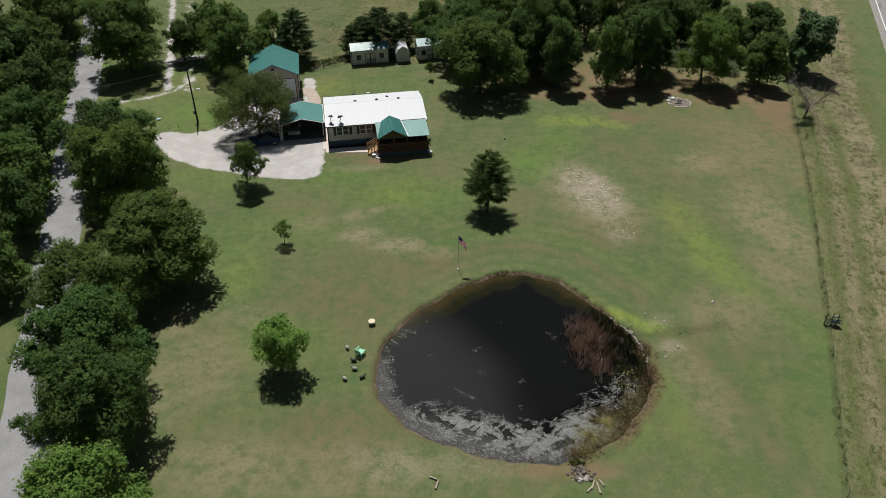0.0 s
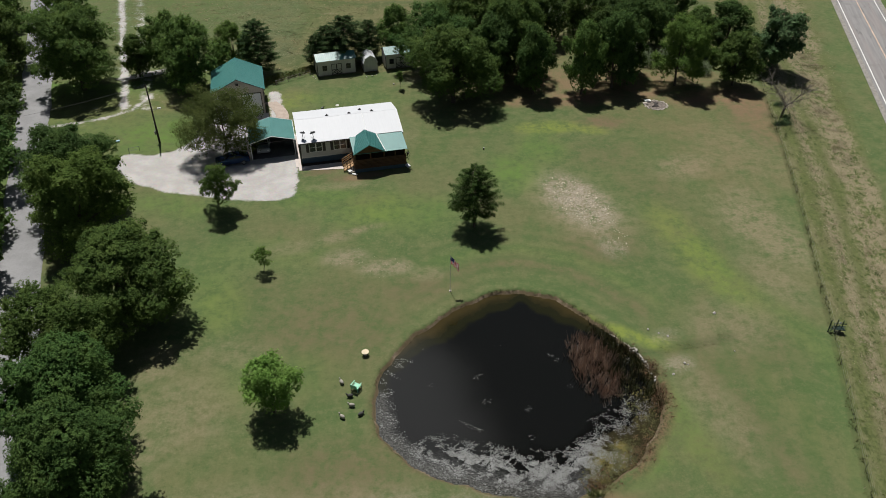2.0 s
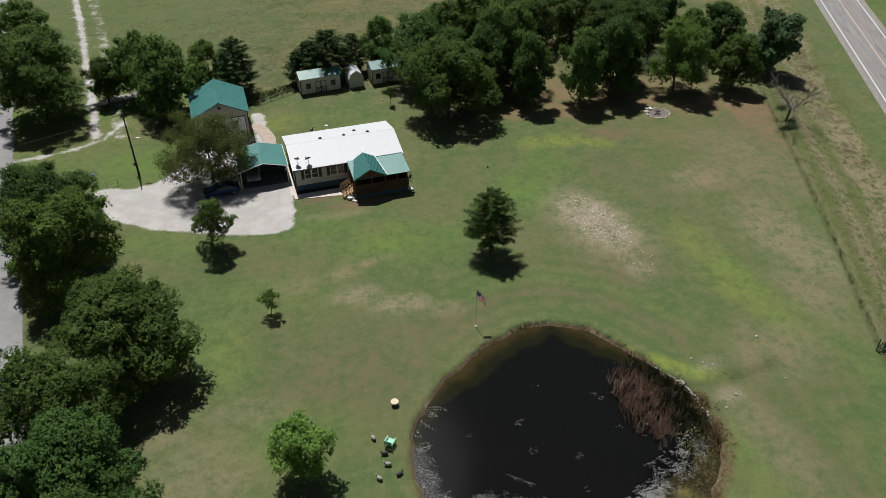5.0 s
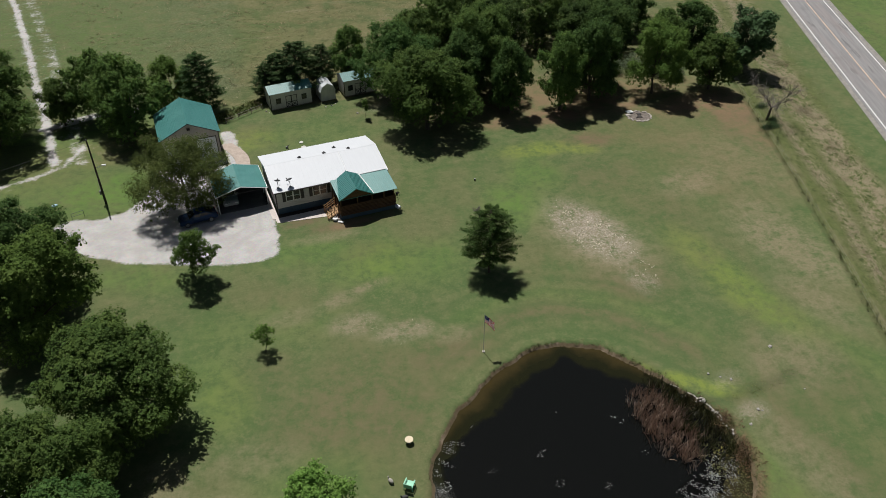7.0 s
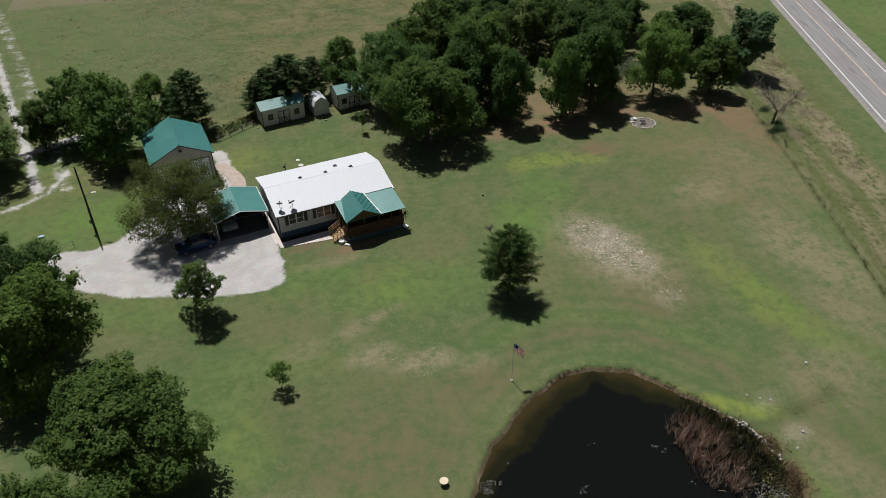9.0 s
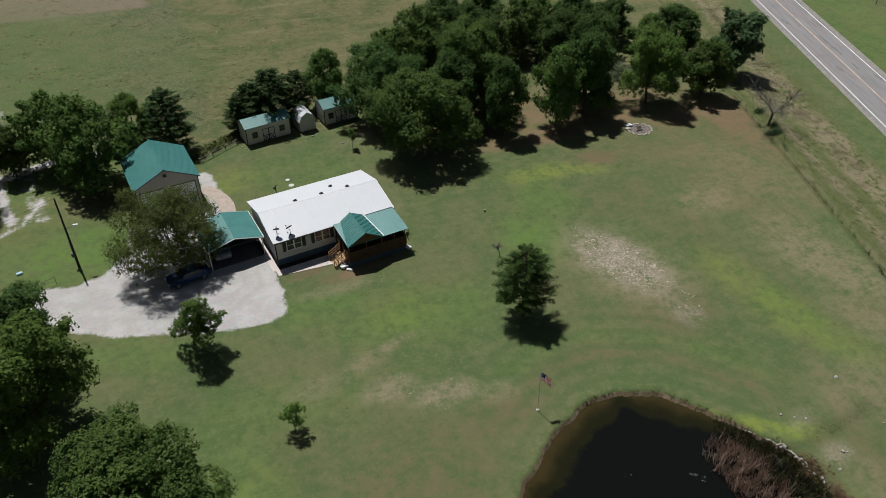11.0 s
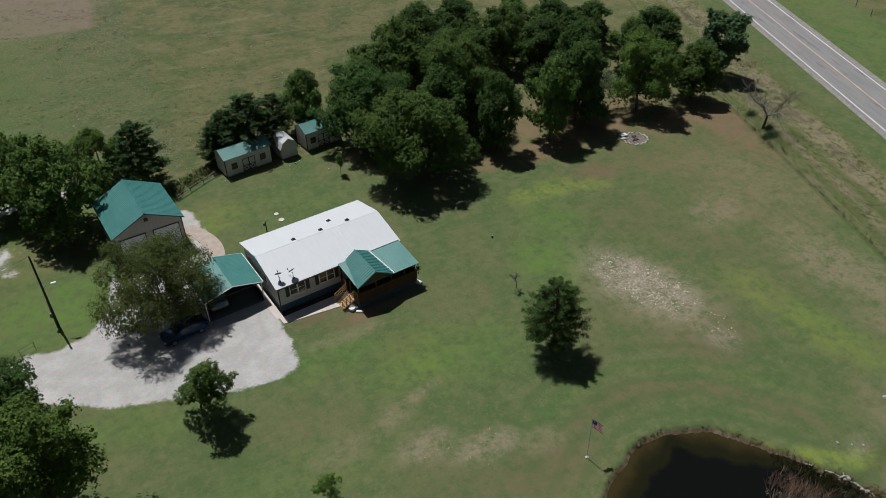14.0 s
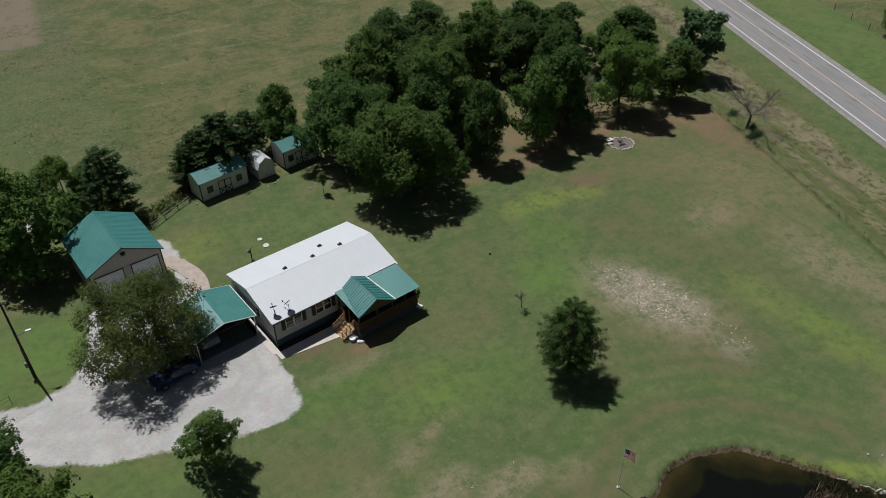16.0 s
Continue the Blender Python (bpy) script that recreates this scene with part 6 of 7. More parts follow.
p = scatter(36000, 28, 95, 22, 150, lambda x, y: (verge_e(x, y) > -15.9) & (verge_e(x, y) < -4.4) & (rng.uniform(0, 1, len(x)) < np.clip(0.22 + 0.6 * wob(x, y, 0.65, 1) + 0.6 * np.exp(-((verge_e(x, y) + 14.3) / 0.7) ** 2) + 0.4 * np.exp(-((verge_e(x, y) + 11.3) / 0.6) ** 2), 0, 1)))
tangle("verge_weeds", p, 0.06, 0.12, VERGE_GREEN, 19, "rank olive-green weeds on the roadside verge", per=6, roam=0.35, flat=1.2, slim=0.25)
p = scatter(26000, 28, 95, 22, 135, lambda x, y: np.exp(-((verge_e(x, y) + 15.85) / 0.22) ** 2) * (0.75 + 0.5 * wob(x, y, 0.8, 2)) > rng.uniform(0, 1, len(x)))
tangle("fence_weeds", p, 0.30, 0.10, DARK_TUFT, 10, "dark rank weeds along the fence line", per=9, roam=0.13)
p = scatter(26000, -62, 45, 126, 205, lambda x, y: (east(x, y) < -20) & (y > 128.5 + 0.03 * x) & (rng.uniform(0, 1, len(x)) < np.clip(0.10 + 0.28 * wob(x, y, 0.16, 2) + 0.25 * wob(x, y, 0.55) + 0.25 * spot(x, y, -22, 140, 24, 12), 0.01, 1)))
tangle("field_tufts", p, 0.02, 0.12, FIELD_TUFT, 11, "dark grass tufts dotting the rough pasture", per=7, roam=0.2, flat=2.5, slim=0.6)
p = scatter(9000, -50, 40, 128, 200, lambda x, y: (east(x, y) < -20) & (rng.uniform(0, 1, len(x)) < np.clip(0.5 * spot(x, y, 10, 158, 12, 14, 20) + 0.45 * spot(x, y, -16, 134, 12, 5, 5) + 0.3 * spot(x, y, -34, 165, 8, 20, -20), 0, 1) * (0.4 + 0.7 * wob(x, y, 0.5, 3))))
tangle("pasture_straw", p, 0.02, 0.14, BRUSH, 13, "pale dead grass streaked through the rough pasture", per=6, roam=0.3, flat=2.5, slim=0.35)
p = scatter(15000, -62, 60, 126, 215, lambda x, y: (east(x, y) < -18) & (y > 128 + 0.03 * x) & (rng.uniform(0, 1, len(x)) < np.clip(0.05 + 0.6 * wob(x, y, 0.2, 5) + 0.2 * wob(x, y, 0.7), 0.01, 1)))
blades("dry_field_grass", p, 0.14, 0.04, 0.30, 4, STRAW, 12, "dry seeding grass in the rough pasture", "grass")

# ---- stones ----
ROCK = plain("pale_rock", (0.36, 0.34, 0.31), 0.9, vary=0.3, scale=3, fine=16, relief=0.02)
ROCK_DARK = plain("grey_brown_rock", (0.13, 0.115, 0.10), 0.9, vary=0.35, scale=3, fine=16, relief=0.02)


def rock_mesh(seed):
    r2 = np.random.default_rng(seed)
    bm = bmesh.new()
    bmesh.ops.create_icosphere(bm, subdivisions=2, radius=1)
    for v in bm.verts:
        v.co *= 1 + 0.28 * noise.noise(v.co * 1.3 + Vector((seed, 0, 0))) + 0.08 * r2.normal()
        v.co.z *= 0.62
    me = bpy.data.meshes.new("rock")
    bm.to_mesh(me)
    bm.free()
    return me


ROCKS = [rock_mesh(i) for i in range(4)]


def rock(x, y, s, seed, mat, label, group, z=None, name="rock"):
    me = ROCKS[seed % 4]
    key = me.copy() if mat is not ROCK else me
    key.materials.clear()
    key.materials.append(mat)
    ob = new(name, key)
    z = float(height(np.array([x]), np.array([y]))[0]) if z is None else z
    ob.matrix_world = pose(x, y, z + s * 0.22, seed * 13 % 30, seed * 29 % 25, seed * 71 % 360) @ Matrix.Diagonal((s, s * (0.7 + 0.1 * (seed % 4)), s, 1))
    return tagged(ob, label, "rock", group)


for i in range(15):
    t = i / 14
    x, y = 15.9 + 2.6 * t, 60.7 - 2.6 * t ** 0.8
    rock(x + 0.1 * math.sin(i * 5), y + 0.1 * math.cos(i * 7), 0.13 + 0.06 * (i * 7 % 5) / 4, i, ROCK, "pale stone edging the pond bank", "stones along the pond bank")
for i in range(11):
    t = i / 10
    rock(18.75 + 0.75 * t ** 0.7 + 0.08 * math.sin(i * 3), 57.6 - 3.4 * t, 0.12 + 0.07 * (i * 5 % 4) / 3, i + 20, ROCK, "pale stone edging the pond bank", "stones along the pond bank")
for i in range(22):
    a, d = i * 2.4, 0.16 * math.sqrt(i)
    rock(11.2 + d * 1.6 * math.cos(a), 40.7 + d * math.sin(a), 0.12 + 0.09 * (i % 4) * 0.6, i + 40, ROCK_DARK if i % 5 else ROCK, "rough grey stone in a heap by the pond", "heap of stones")
for i, (x, y) in enumerate([(21.5, 60.4), (22.3, 59.9), (22.8, 56.1), (23.1, 55.9), (21.3, 54.7), (28.1, 63.0), (28.2, 57.4), (20.6, 61.0), (-8.1, 124.4), (-7.5, 124.9), (-9.0, 124.1), (-4.6, 121.0), (-17.4, 124.0), (-17.8, 124.6), (0.6, 127.2), (1.6, 127.6)]):
    rock(x, y, 0.10 + 0.04 * (i % 3), i + 70, ROCK, "small pale stone lying in the grass", "stray stones")

BOARD = plain("bleached_timber", (0.40, 0.34, 0.26), 0.85, vary=0.35, stretch=(0.5, 5, 5))
for x, y, a, L in ((12.1, 39.7, 70, 0.9), (12.5, 39.4, 100, 1.1), (11.8, 39.3, 50, 0.8), (12.8, 39.9, 120, 0.7), (-1.1, 40.2, 160, 0.7), (-0.75, 39.6, 75, 0.9)):
    bm = rod((-L / 2, 0, 0.09), (L / 2, 0, 0.11), 0.09, 0.065, 8)
    ob = part("driftwood", bm, BOARD)
    ob.matrix_world = pose(x, y, 0, 0, 0, a)
    tagged(ob, "bleached short log lying by the pond", "log", "logs by the pond")

# ---- lawn things ----
flag_pole = thing("flagpole", pose(1.03, 68.35, 0), "thin white flagpole flying a striped flag by the pond", "flagpole")
part("pole", rod((0, 0, -0.1), (0, 0, 4.7), 0.032, 0.022), WHITE_TRIM, flag_pole)
part("finial", rod((0, 0, 4.68), (0, 0, 4.8), 0.05, 0.01), STEEL, flag_pole)
part("footing", rod((0, 0, -0.05), (0, 0, 0.08), 0.16, 0.13, 10), CONCRETE, flag_pole)
n = Nodes("striped_flag_cloth")
uv = n.node("ShaderNodeSeparateXYZ")
uvn = n.node("ShaderNodeUVMap")
n.tree.links.new(uvn.outputs[0], uv.inputs[0])
bar = n.math("GREATER_THAN", n.math("FRACT", n.math("MULTIPLY", uv.outputs[1], 6.5)), 0.5)
canton = n.math("MULTIPLY", n.math("LESS_THAN", uv.outputs[0], 0.42), n.math("GREATER_THAN", uv.outputs[1], 0.46))
star = n.step(n.cells(n.stretched(uvn.outputs[0], (19, 10, 1)), 1.0), 0.32, 0.22)
FLAG = n.done(n.mix(canton, n.mix(bar, (0.42, 0.025, 0.035), (0.66, 0.64, 0.62)), n.mix(star, (0.012, 0.02, 0.09), (0.6, 0.6, 0.6))), 0.8, 0, 0.2)
glow = n.node("ShaderNodeBsdfTranslucent")
n.tree.links.new(n.bsdf.inputs["Base Color"].links[0].from_socket, glow.inputs[0])
both = n.node("ShaderNodeMixShader")
both.inputs[0].default_value = 0.45
for a, b in ((n.bsdf.outputs[0], both.inputs[1]), (glow.outputs[0], both.inputs[2]), (both.outputs[0], n.out.inputs[0])):
    n.tree.links.new(a, b)
bm = bmesh.new()
uvl = bm.loops.layers.uv.new("UVMap")
gridv = [[bm.verts.new((0.04 + 0.92 * (i / 14) * 0.92 + 0.03 * math.sin(j), 0.12 * math.sin(i * 0.9 + j * 0.3) * i / 14 - 0.40 * i / 14, 4.62 - 0.85 * (1 - j / 8) - 0.85 * (i / 14) ** 1.2)) for i in range(15)] for j in range(9)]
for j in range(8):
    for i in range(14):
        f = bm.faces.new((gridv[j][i], gridv[j][i + 1], gridv[j + 1][i + 1], gridv[j + 1][i]))
        for lo, (a, b) in zip(f.loops, ((i, j), (i + 1, j), (i + 1, j + 1), (i, j + 1))):
            lo[uvl].uv = (a / 14, b / 8)
part("flag", bm, FLAG, flag_pole, "red and white striped flag with a blue corner", True)

pole = thing("utility_pole", pose(-37.9, 103.6, 0), "tall dark wooden utility pole with a lamp arm", "utility pole")
part("shaft", rod((0, 0, -0.3), (0, 0, 8.8), 0.135, 0.085, 12), POLE_WOOD, pole)
part("lamp_arm", rod((0.1, 0, 5.05), (1.0, -0.15, 5.45), 0.035), STEEL, pole)
part("lamp_head", box(0.85, 1.35, -0.28, -0.05, 5.38, 5.52, 0.03), WHITE_TRIM, pole, "pale lamp head")
part("conduit", rod((-0.17, 0.05, 0.0), (-0.15, 0.05, 3.6), 0.03), STEEL, pole)
part("meter_box", box(-0.35, -0.15, -0.14, 0.14, 1.4, 1.9), GREY_PAINT, pole)
part("insulator", rod((0, 0, 8.78), (0, 0, 8.98), 0.05), GREY_PAINT, pole)
far = copy_thing(pole, pose(-68.5, 90.5, 0))
wire = bpy.data.curves.new("power_line", "CURVE")
wire.dimensions, wire.bevel_depth = "3D", 0.012
sp = wire.splines.new("POLY")
sp.points.add(24)
for i in range(25):
    t = i / 24
    sp.points[i].co = (-37.9 - 30.6 * t, 103.6 - 13.1 * t, 8.9 - 1.1 * (1 - (2 * t - 1) ** 2), 1)
wire.materials.append(BLACK)
tagged(new("power_line", wire), "thin black power line between utility poles", "cable")

MINT = plain("mint_plastic", (0.24, 0.55, 0.38), 0.45, vary=0.12)
chair = thing("garden_chair", pose(-8.60, 54.75, 0, 0, 0, 150), "mint green plastic garden chair on the lawn", "chair")
part("seat", box(-0.36, 0.36, -0.34, 0.34, 0.36, 0.42, 0.02), MINT, chair)
part("backrest", box(-0.36, 0.36, 0.32, 0.38, 0.42, 0.98, 0.02, turn=Matrix.Rotation(radians(-8), 4, "X")), MINT, chair)
for x in (-0.36, 0.36):
    part("armrest", box(x - 0.05, x + 0.05, -0.34, 0.36, 0.62, 0.66, 0.015), MINT, chair)
    for y in (-0.32, 0.32):
        part("leg", rod((x * 0.9, y * 0.9, 0.4), (x * 1.02, y * 1.08, 0.0), 0.04), MINT, chair)
table = thing("round_table", pose(-7.86, 59.1, 0), "small round cream garden table on the lawn", "table")
part("tabletop", rod((0, 0, 0.42), (0, 0, 0.48), 0.36, sides=20), plain("cream_stone", (0.62, 0.53, 0.38), 0.8, vary=0.12), table)
part("pedestal", rod((0, 0, 0), (0, 0, 0.43), 0.14, 0.12, 12), ROCK, table)
ORN = [plain("ornament_grey", (0.33, 0.31, 0.27), 0.85, vary=0.3), plain("ornament_dark", (0.06, 0.06, 0.055), 0.8, vary=0.3)]
for i, (x, y, a) in enumerate([(-10.0, 55.5, 120), (-9.15, 53.75, 180), (-8.95, 52.6, 170), (-9.75, 51.3, 140), (-8.1, 51.5, 30)]):
    bm = bmesh.new()
    bmesh.ops.create_icosphere(bm, subdivisions=3, radius=1)
    bmesh.ops.scale(bm, vec=(0.30, 0.17, 0.19), verts=bm.verts)
    bmesh.ops.translate(bm, vec=(0, 0, 0.22), verts=bm.verts)
    rod((0.24, 0, 0.28), (0.34, 0, 0.52), 0.07, 0.05, 8, bm)
    rod((0, 0, 0), (0, 0, 0.1), 0.1, 0.1, 8, bm)
    ob = part("lawn_ornament", bm, ORN[i % 4 == 1 or i == 4], None, "", True)
    ob.matrix_world = pose(x, y, 0, 0, 0, a)
    tagged(ob, "small rounded grey lawn ornament in the grass" if not (i % 4 == 1 or i == 4) else "small rounded dark lawn ornament in the grass", "ornament", "lawn ornaments")

# driftwood on the north-east bank
BLEACHED = plain("bleached_wood", (0.50, 0.46, 0.40), 0.85, vary=0.3, stretch=(1, 5, 5))
for x, y, a, s in ((17.05, 60.2, -50, 1.4), (17.95, 58.95, -55, 1.2), (18.7, 57.6, -60, 1.5), (19.15, 56.4, -70, 1.0), (19.45, 55.0, -80, 1.4), (18.4, 58.3, -10, 0.8)):
    bm = rod((-s / 2, 0, 0.03), (s * 0.1, 0.06, 0.07), 0.05, 0.065, 7)
    rod((s * 0.1, 0.06, 0.07), (s / 2, -0.03, 0.05), 0.065, 0.035, 7, bm)
    rod((s * 0.05, 0.05, 0.06), (s * 0.2, 0.32, 0.14), 0.03, 0.015, 5, bm)
    ob = part("driftwood", bm, BLEACHED)
    ob.matrix_world = pose(x, y, float(height(np.array([x]), np.array([y]))[0]), 0, 0, a)
    tagged(ob, "bleached pale driftwood branch on the pond bank", "driftwood", "driftwood on the bank")

# fire ring
ring = thing("fire_pit", pose(35.6, 110.75, 0), "round fire pit edged with low pale blocks", "fire pit")
PIT_STONE = plain("pale_pit_block", (0.40, 0.36, 0.32), 0.9, vary=0.4, scale=1, fine=16)
for i in range(30):
    if i % 7 == 5 or i in (9, 10):
        continue
    a = i / 30 * 2 * math.pi
    ob = part("stone", box(-0.13, 0.13, -0.17, 0.17, -0.02, 0.10 + 0.03 * math.sin(i * 2.3), 0.02), PIT_STONE, ring)
    ob.matrix_basis = pose((1.68 + 0.1 * math.sin(i * 2.9)) * math.cos(a), (1.58 + 0.1 * math.sin(i * 2.9)) * math.sin(a), 0.0, 0, 0, math.degrees(a) + 6 * math.sin(i * 1.7))
bm = bmesh.new()
bmesh.ops.create_cone(bm, cap_ends=True, segments=24, radius1=1.6, radius2=1.5, depth=0.06)
part("ash_bed", bm, plain("ash_and_char", (0.17, 0.145, 0.125), 0.95, vary=0.6, scale=2.5, fine=9), ring)
for i in range(6):
    part("charred_log", rod((-0.7 + 0.2 * i, -0.5, 0.08), (0.5 - 0.15 * i, 0.55, 0.16 + 0.02 * i), 0.06), DARK_TRIM, ring)
part("slab", box(-1.5, -0.5, 1.0, 1.7, 0.13, 0.27, 0.03), WHITE_TRIM, ring, "pale flat slab")
part("slab", box(-1.9, -1.2, 0.3, 0.8, 0.13, 0.22, 0.03), PIT_STONE, ring, "pale flat slab")

# gate and pipe rail
gate = thing("pipe_gate", pose(39.1, 59.4, 0, 0, 0, -8), "small dark green metal pipe gate in the fence", "gate")
for x in (-0.62, 0.0, 0.55):
    part("gate_post", rod((x, 0, -0.1), (x, 0, 1.75 - 0.2 * abs(x)), 0.05), DARK_GREEN, gate)
for z, x0, x1 in ((0.45, -0.62, 0.75), (0.8, -0.62, 0.95), (1.15, -0.30, 0.95)):
    part("bar", rod((x0, 0.05, z), (x1, 0.05, z), 0.045), DARK_GREEN, gate)
for k in (-1, 1):
    part("brace", rod((-0.62 * k, -0.06, 0.1), (0.3 * k, -0.06, 1.1), 0.035), DARK_GREEN, gate)
part("step", box(-0.1, 0.85, -0.35, 0.3, 0.60, 0.66, 0.01), DARK_GREEN, gate)
part("tag", box(0.12, 0.36, -0.10, -0.07, 1.2, 1.5), WHITE_TRIM, gate, "small white plate")
part("tag", box(-0.30, -0.12, -0.10, -0.07, 0.5, 0.85), WHITE_TRIM, gate, "small white plate")
rail = thing("pipe_rail", pose(-40.7, 100.9, 0, 0, 0, 25), "green pipe rail at the drive's edge", "railing")
for x in (-0.7, 0.7):
    part("upright", rod((x, 0, 0), (x, 0, 0.9), 0.025), DARK_GREEN, rail)
for z in (0.55, 0.98):
    part("bar", rod((-0.7, 0, z - 0.08), (0.7, 0, z - 0.08), 0.022), DARK_GREEN, rail)
tub = part("plastic_tub", box(-0.32, 0.32, -0.2, 0.2, 0.0, 0.22, 0.05), plain("pale_blue_plastic", (0.35, 0.52, 0.62), 0.5, vary=0.15))
tub.matrix_world = pose(-44.0, 104.3, 0.0, 0, 0, 20)
tagged(tub, "pale blue plastic tub lying on the grass", "tub")
for x, y, r in ((-13.1, 112.4, 0.38), (-13.35, 113.85, 0.3)):
    lid = part("septic_lid", rod((0, 0, -0.02), (0, 0, 0.09), r, r * 0.92, 18), plain("pale_concrete_lid", (0.55, 0.54, 0.50), 0.85, vary=0.15))
    lid.matrix_world = pose(x, y, 0)
    tagged(lid, "round pale concrete lid set in the lawn", "lid", "septic lids")
st = thing("standpipe", pose(-15.2, 110.9, 0), "dark yard standpipe post behind the house", "standpipe")
part("post", rod((0, 0, -0.05), (0, 0, 1.3), 0.06), DARK_TRIM, st)
part("box", box(-0.3, -0.02, -0.12, 0.12, 0.9, 1.25), GREY_PAINT, st)
part("handle", rod((-0.1, 0, 1.3), (0.35, 0, 1.45), 0.03), DARK_TRIM, st)
pot = part("white_planter", rod((0, 0, 0), (0, 0, 0.35), 0.24, 0.32, 14), WHITE_TRIM)
pot.matrix_world = at_house(6.25, -3.45)
tagged(pot, "white planter at the foot of the porch steps", "planter")
bag = part("white_sack", box(-0.38, 0.38, -0.15, 0.15, 0.0, 0.18, 0.06), WHITE_TRIM)
bag.matrix_world = at_house(6.75, -4.15, 0, -35)
tagged(bag, "white sack lying by the porch", "sack")
blk = part("white_block", box(-0.25, 0.25, -0.4, 0.4, 0.0, 0.22, 0.04), WHITE_TRIM)
blk.matrix_world = at_house(14.05, -3.6, 0, 20)
tagged(blk, "white block at the porch's corner", "block")
pipe = thing("standpipe", pose(7.77, 98.75, 0), "short dark pipe with a pale cap standing in the lawn", "pipe")
part("pipe_body", rod((0, 0, -0.05), (0, 0, 0.26), 0.10, 0.09, sides=12), DARK_TRIM, pipe)
part("cap", rod((0, 0, 0.255), (0, 0, 0.31), 0.10, 0.08, sides=12), STEEL, pipe, "pale cap")
hang = thing("hanging_basket", at_house(14.1, -3.6, 0), "dark trailing plant hung at the porch end", "plant")
part("chain", rod((0, 0, 2.1), (0, 0, 2.9), 0.012), DARK_TRIM, hang)
part("pot", rod((0, 0, 1.85), (0, 0, 2.1), 0.13, 0.2, 12), DARK_TRIM, hang)
r2 = np.random.default_rng(3)
v = leaf_quads(r2, r2.normal(0, 0.16, (90, 3)) * (1, 1, 2.2) + (0, 0, 1.75), r2.normal(0, 1, (90, 3)), 0.08)
raw("foliage", v, np.arange(len(v)).reshape(-1, 4), LEAF_DARK, hang)

# ---- fences ----
RUSTY = plain("rusty_steel", (0.13, 0.105, 0.075), 0.8, vary=0.3)
fence = thing("wire_fence", Matrix(), "old wire fence on steel posts along the verge", "fence")
tops = []
for i in range(30):
    y = 22.0 + i * 4.2
    x, y = on_road(-float(fence_line(y)) + 0.1, (y - 93.7 - 16 * 0.302) / 0.953)
    z = float(height(np.array([x]), np.array([y]))[0])
    part("post", rod((x, y, z - 0.1), (x + 0.05 * math.sin(i * 3), y, z + 0.95 + 0.1 * math.sin(i * 1.9)), 0.02, sides=6), RUSTY if i % 5 else WEATHERED, fence)
    tops.append((x, y, z))
for a, b in zip(tops[:-1], tops[1:]):
    for h in (0.45, 0.8, 1.1):
        part("wire", rod((a[0], a[1], a[2] + h), (b[0], b[1], b[2] + h), 0.006, sides=3), STEEL, fence)
fence = thing("wire_fence", Matrix(), "wire fence on wooden posts across the highway", "fence")
for i in range(16):
    x, y = on_road(21.5, -10 + i * 5.0)
    part("post", rod((x, y, -0.1), (x, y, 1.25), 0.07, sides=6), WEATHERED, fence)
rails = thing("rail_fence", Matrix(), "low weathered rail fence at the back of the yard", "fence")
pts = [(-23.6, 122.0), (-21.8, 123.3), (-20.0, 124.6), (-18.4, 125.6)]
for x, y in pts:
    part("post", rod((x, y, -0.1), (x, y, 0.8), 0.06), WEATHERED, rails)
for (a, b), (c, d) in zip(pts[:-1], pts[1:]):
    for z in (0.35, 0.7):
        part("rail", rod((a, b, z), (c, d, z + 0.02), 0.04), WEATHERED, rails)
p = scatter(700, -26, -17, 121, 129, lambda x, y: np.abs((y - 122) - (x + 23.6) * 0.72 - 2.4) < 1.6)
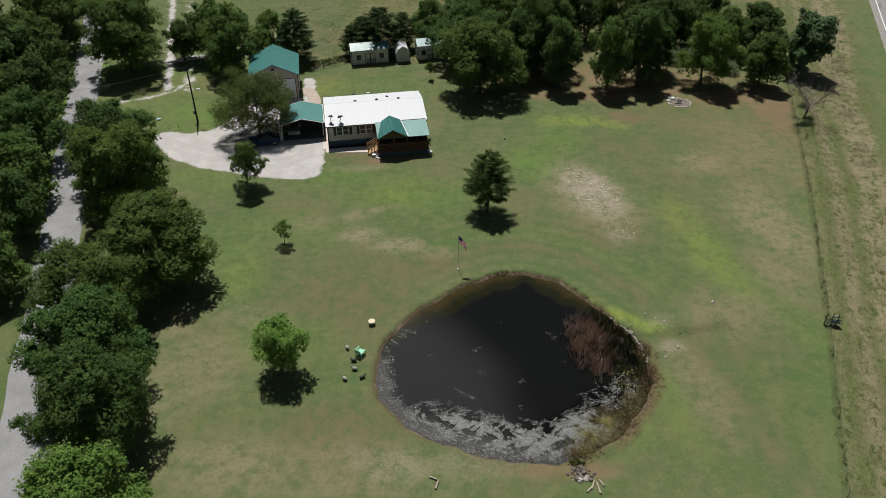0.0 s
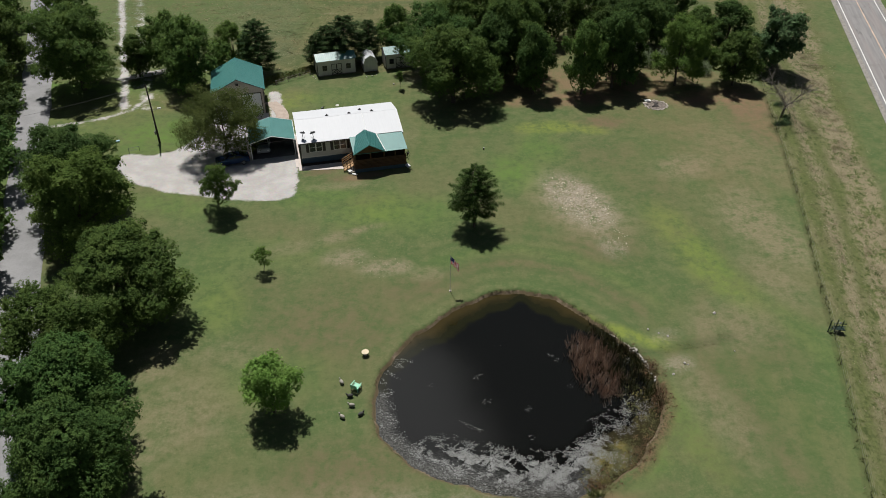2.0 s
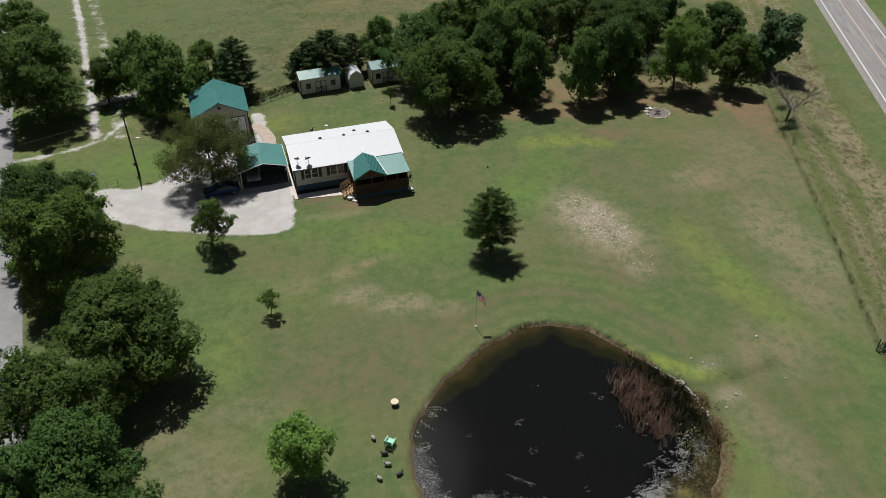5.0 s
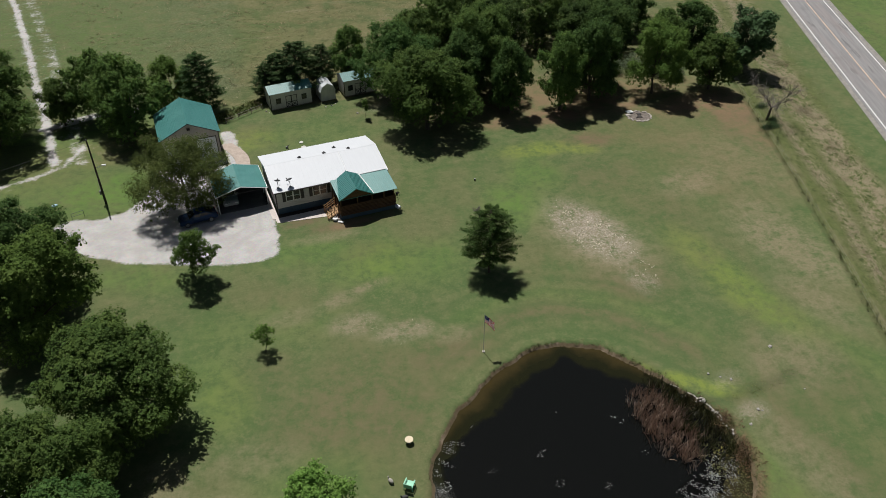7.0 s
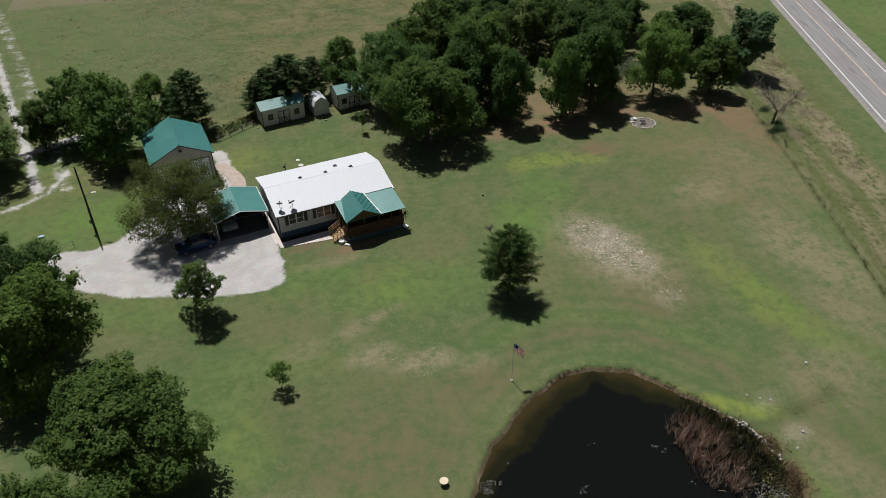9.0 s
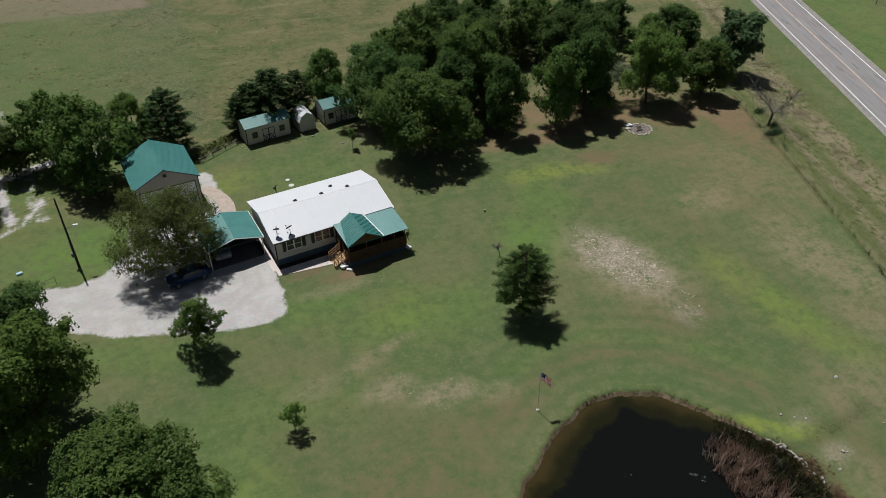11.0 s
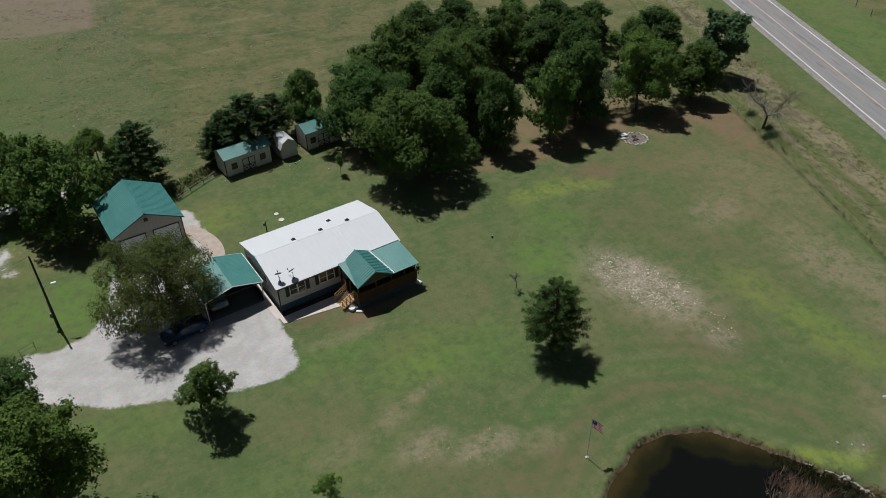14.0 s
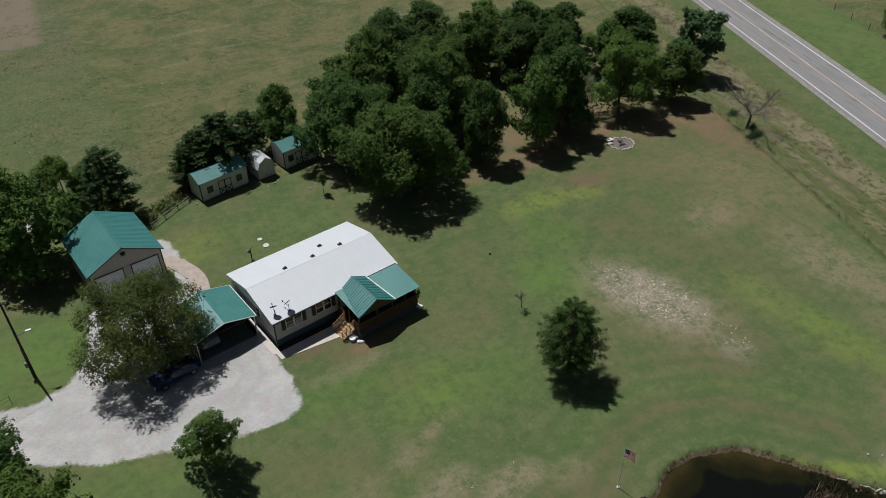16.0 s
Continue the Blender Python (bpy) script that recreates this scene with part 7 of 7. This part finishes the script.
blades("back_weeds", p, 0.35, 0.05, 0.30, 7, WEEDS, 14, "rank weeds behind the rail fence", "grass")
r2 = np.random.default_rng(15)
BUSH_LEAF = foliage("bush_leaves", (0.040, 0.085, 0.030), (0.105, 0.165, 0.075), (0.16, 0.22, 0.12))
for x, y, w, h in ((52.7, 103.4, 1.1, 0.7), (51.6, 103.4, 0.7, 0.45), (54.4, 109.4, 0.9, 0.55), (53.6, 105.0, 0.8, 0.6)):
    k = int(900 * w * w)
    v = leaf_quads(r2, r2.normal(0, 0.45, (k, 3)) * (w, w * 0.8, 0) + np.stack([np.zeros(k), np.zeros(k), np.abs(r2.normal(0, 0.45, k)) * h], 1), r2.normal(0, 0.5, (k, 3)), 0.07)
    bush = thing("bush", pose(x, y, float(height(np.array([x]), np.array([y]))[0])), "low leafy green bush by the verge fence", "bush", "bushes on the verge")
    raw("foliage", v, np.arange(len(v)).reshape(-1, 4), BUSH_LEAF, bush)
PALE_LEAF = foliage("pale_brush_leaves", (0.10, 0.13, 0.07), (0.19, 0.23, 0.13), (0.26, 0.29, 0.19))
for x, y, w, h in ((37.6, 126.5, 2.2, 3.2), (41.5, 127.0, 2.0, 2.6), (44.5, 124.0, 2.2, 2.6), (46.5, 122.0, 1.8, 2.2), (38.5, 131.0, 2.4, 3.0), (26.0, 148.0, 2.6, 3.2), (36.0, 153.0, 2.6, 3.4)):
    k = int(700 * w)
    d = r2.normal(0, 1, (k, 3))
    d /= np.linalg.norm(d, axis=1, keepdims=True)
    d[:, 2] = np.abs(d[:, 2])
    v = leaf_quads(r2, d * (w, w, h) * r2.uniform(0.55, 1.0, (k, 1)) + r2.normal(0, 0.15, (k, 3)) * (1, 1, 0.3) + (0, 0, 0.1), d, 0.11)
    bush = thing("bush", pose(x, y, 0), "pale grey-green brush behind the grove", "bush", "brush behind the grove")
    part("stem", rod((0, 0, -0.1), (0.1, 0, h * 0.7), 0.06, 0.02, 6), BARK, bush)
    raw("foliage", v, np.arange(len(v)).reshape(-1, 4), PALE_LEAF, bush)
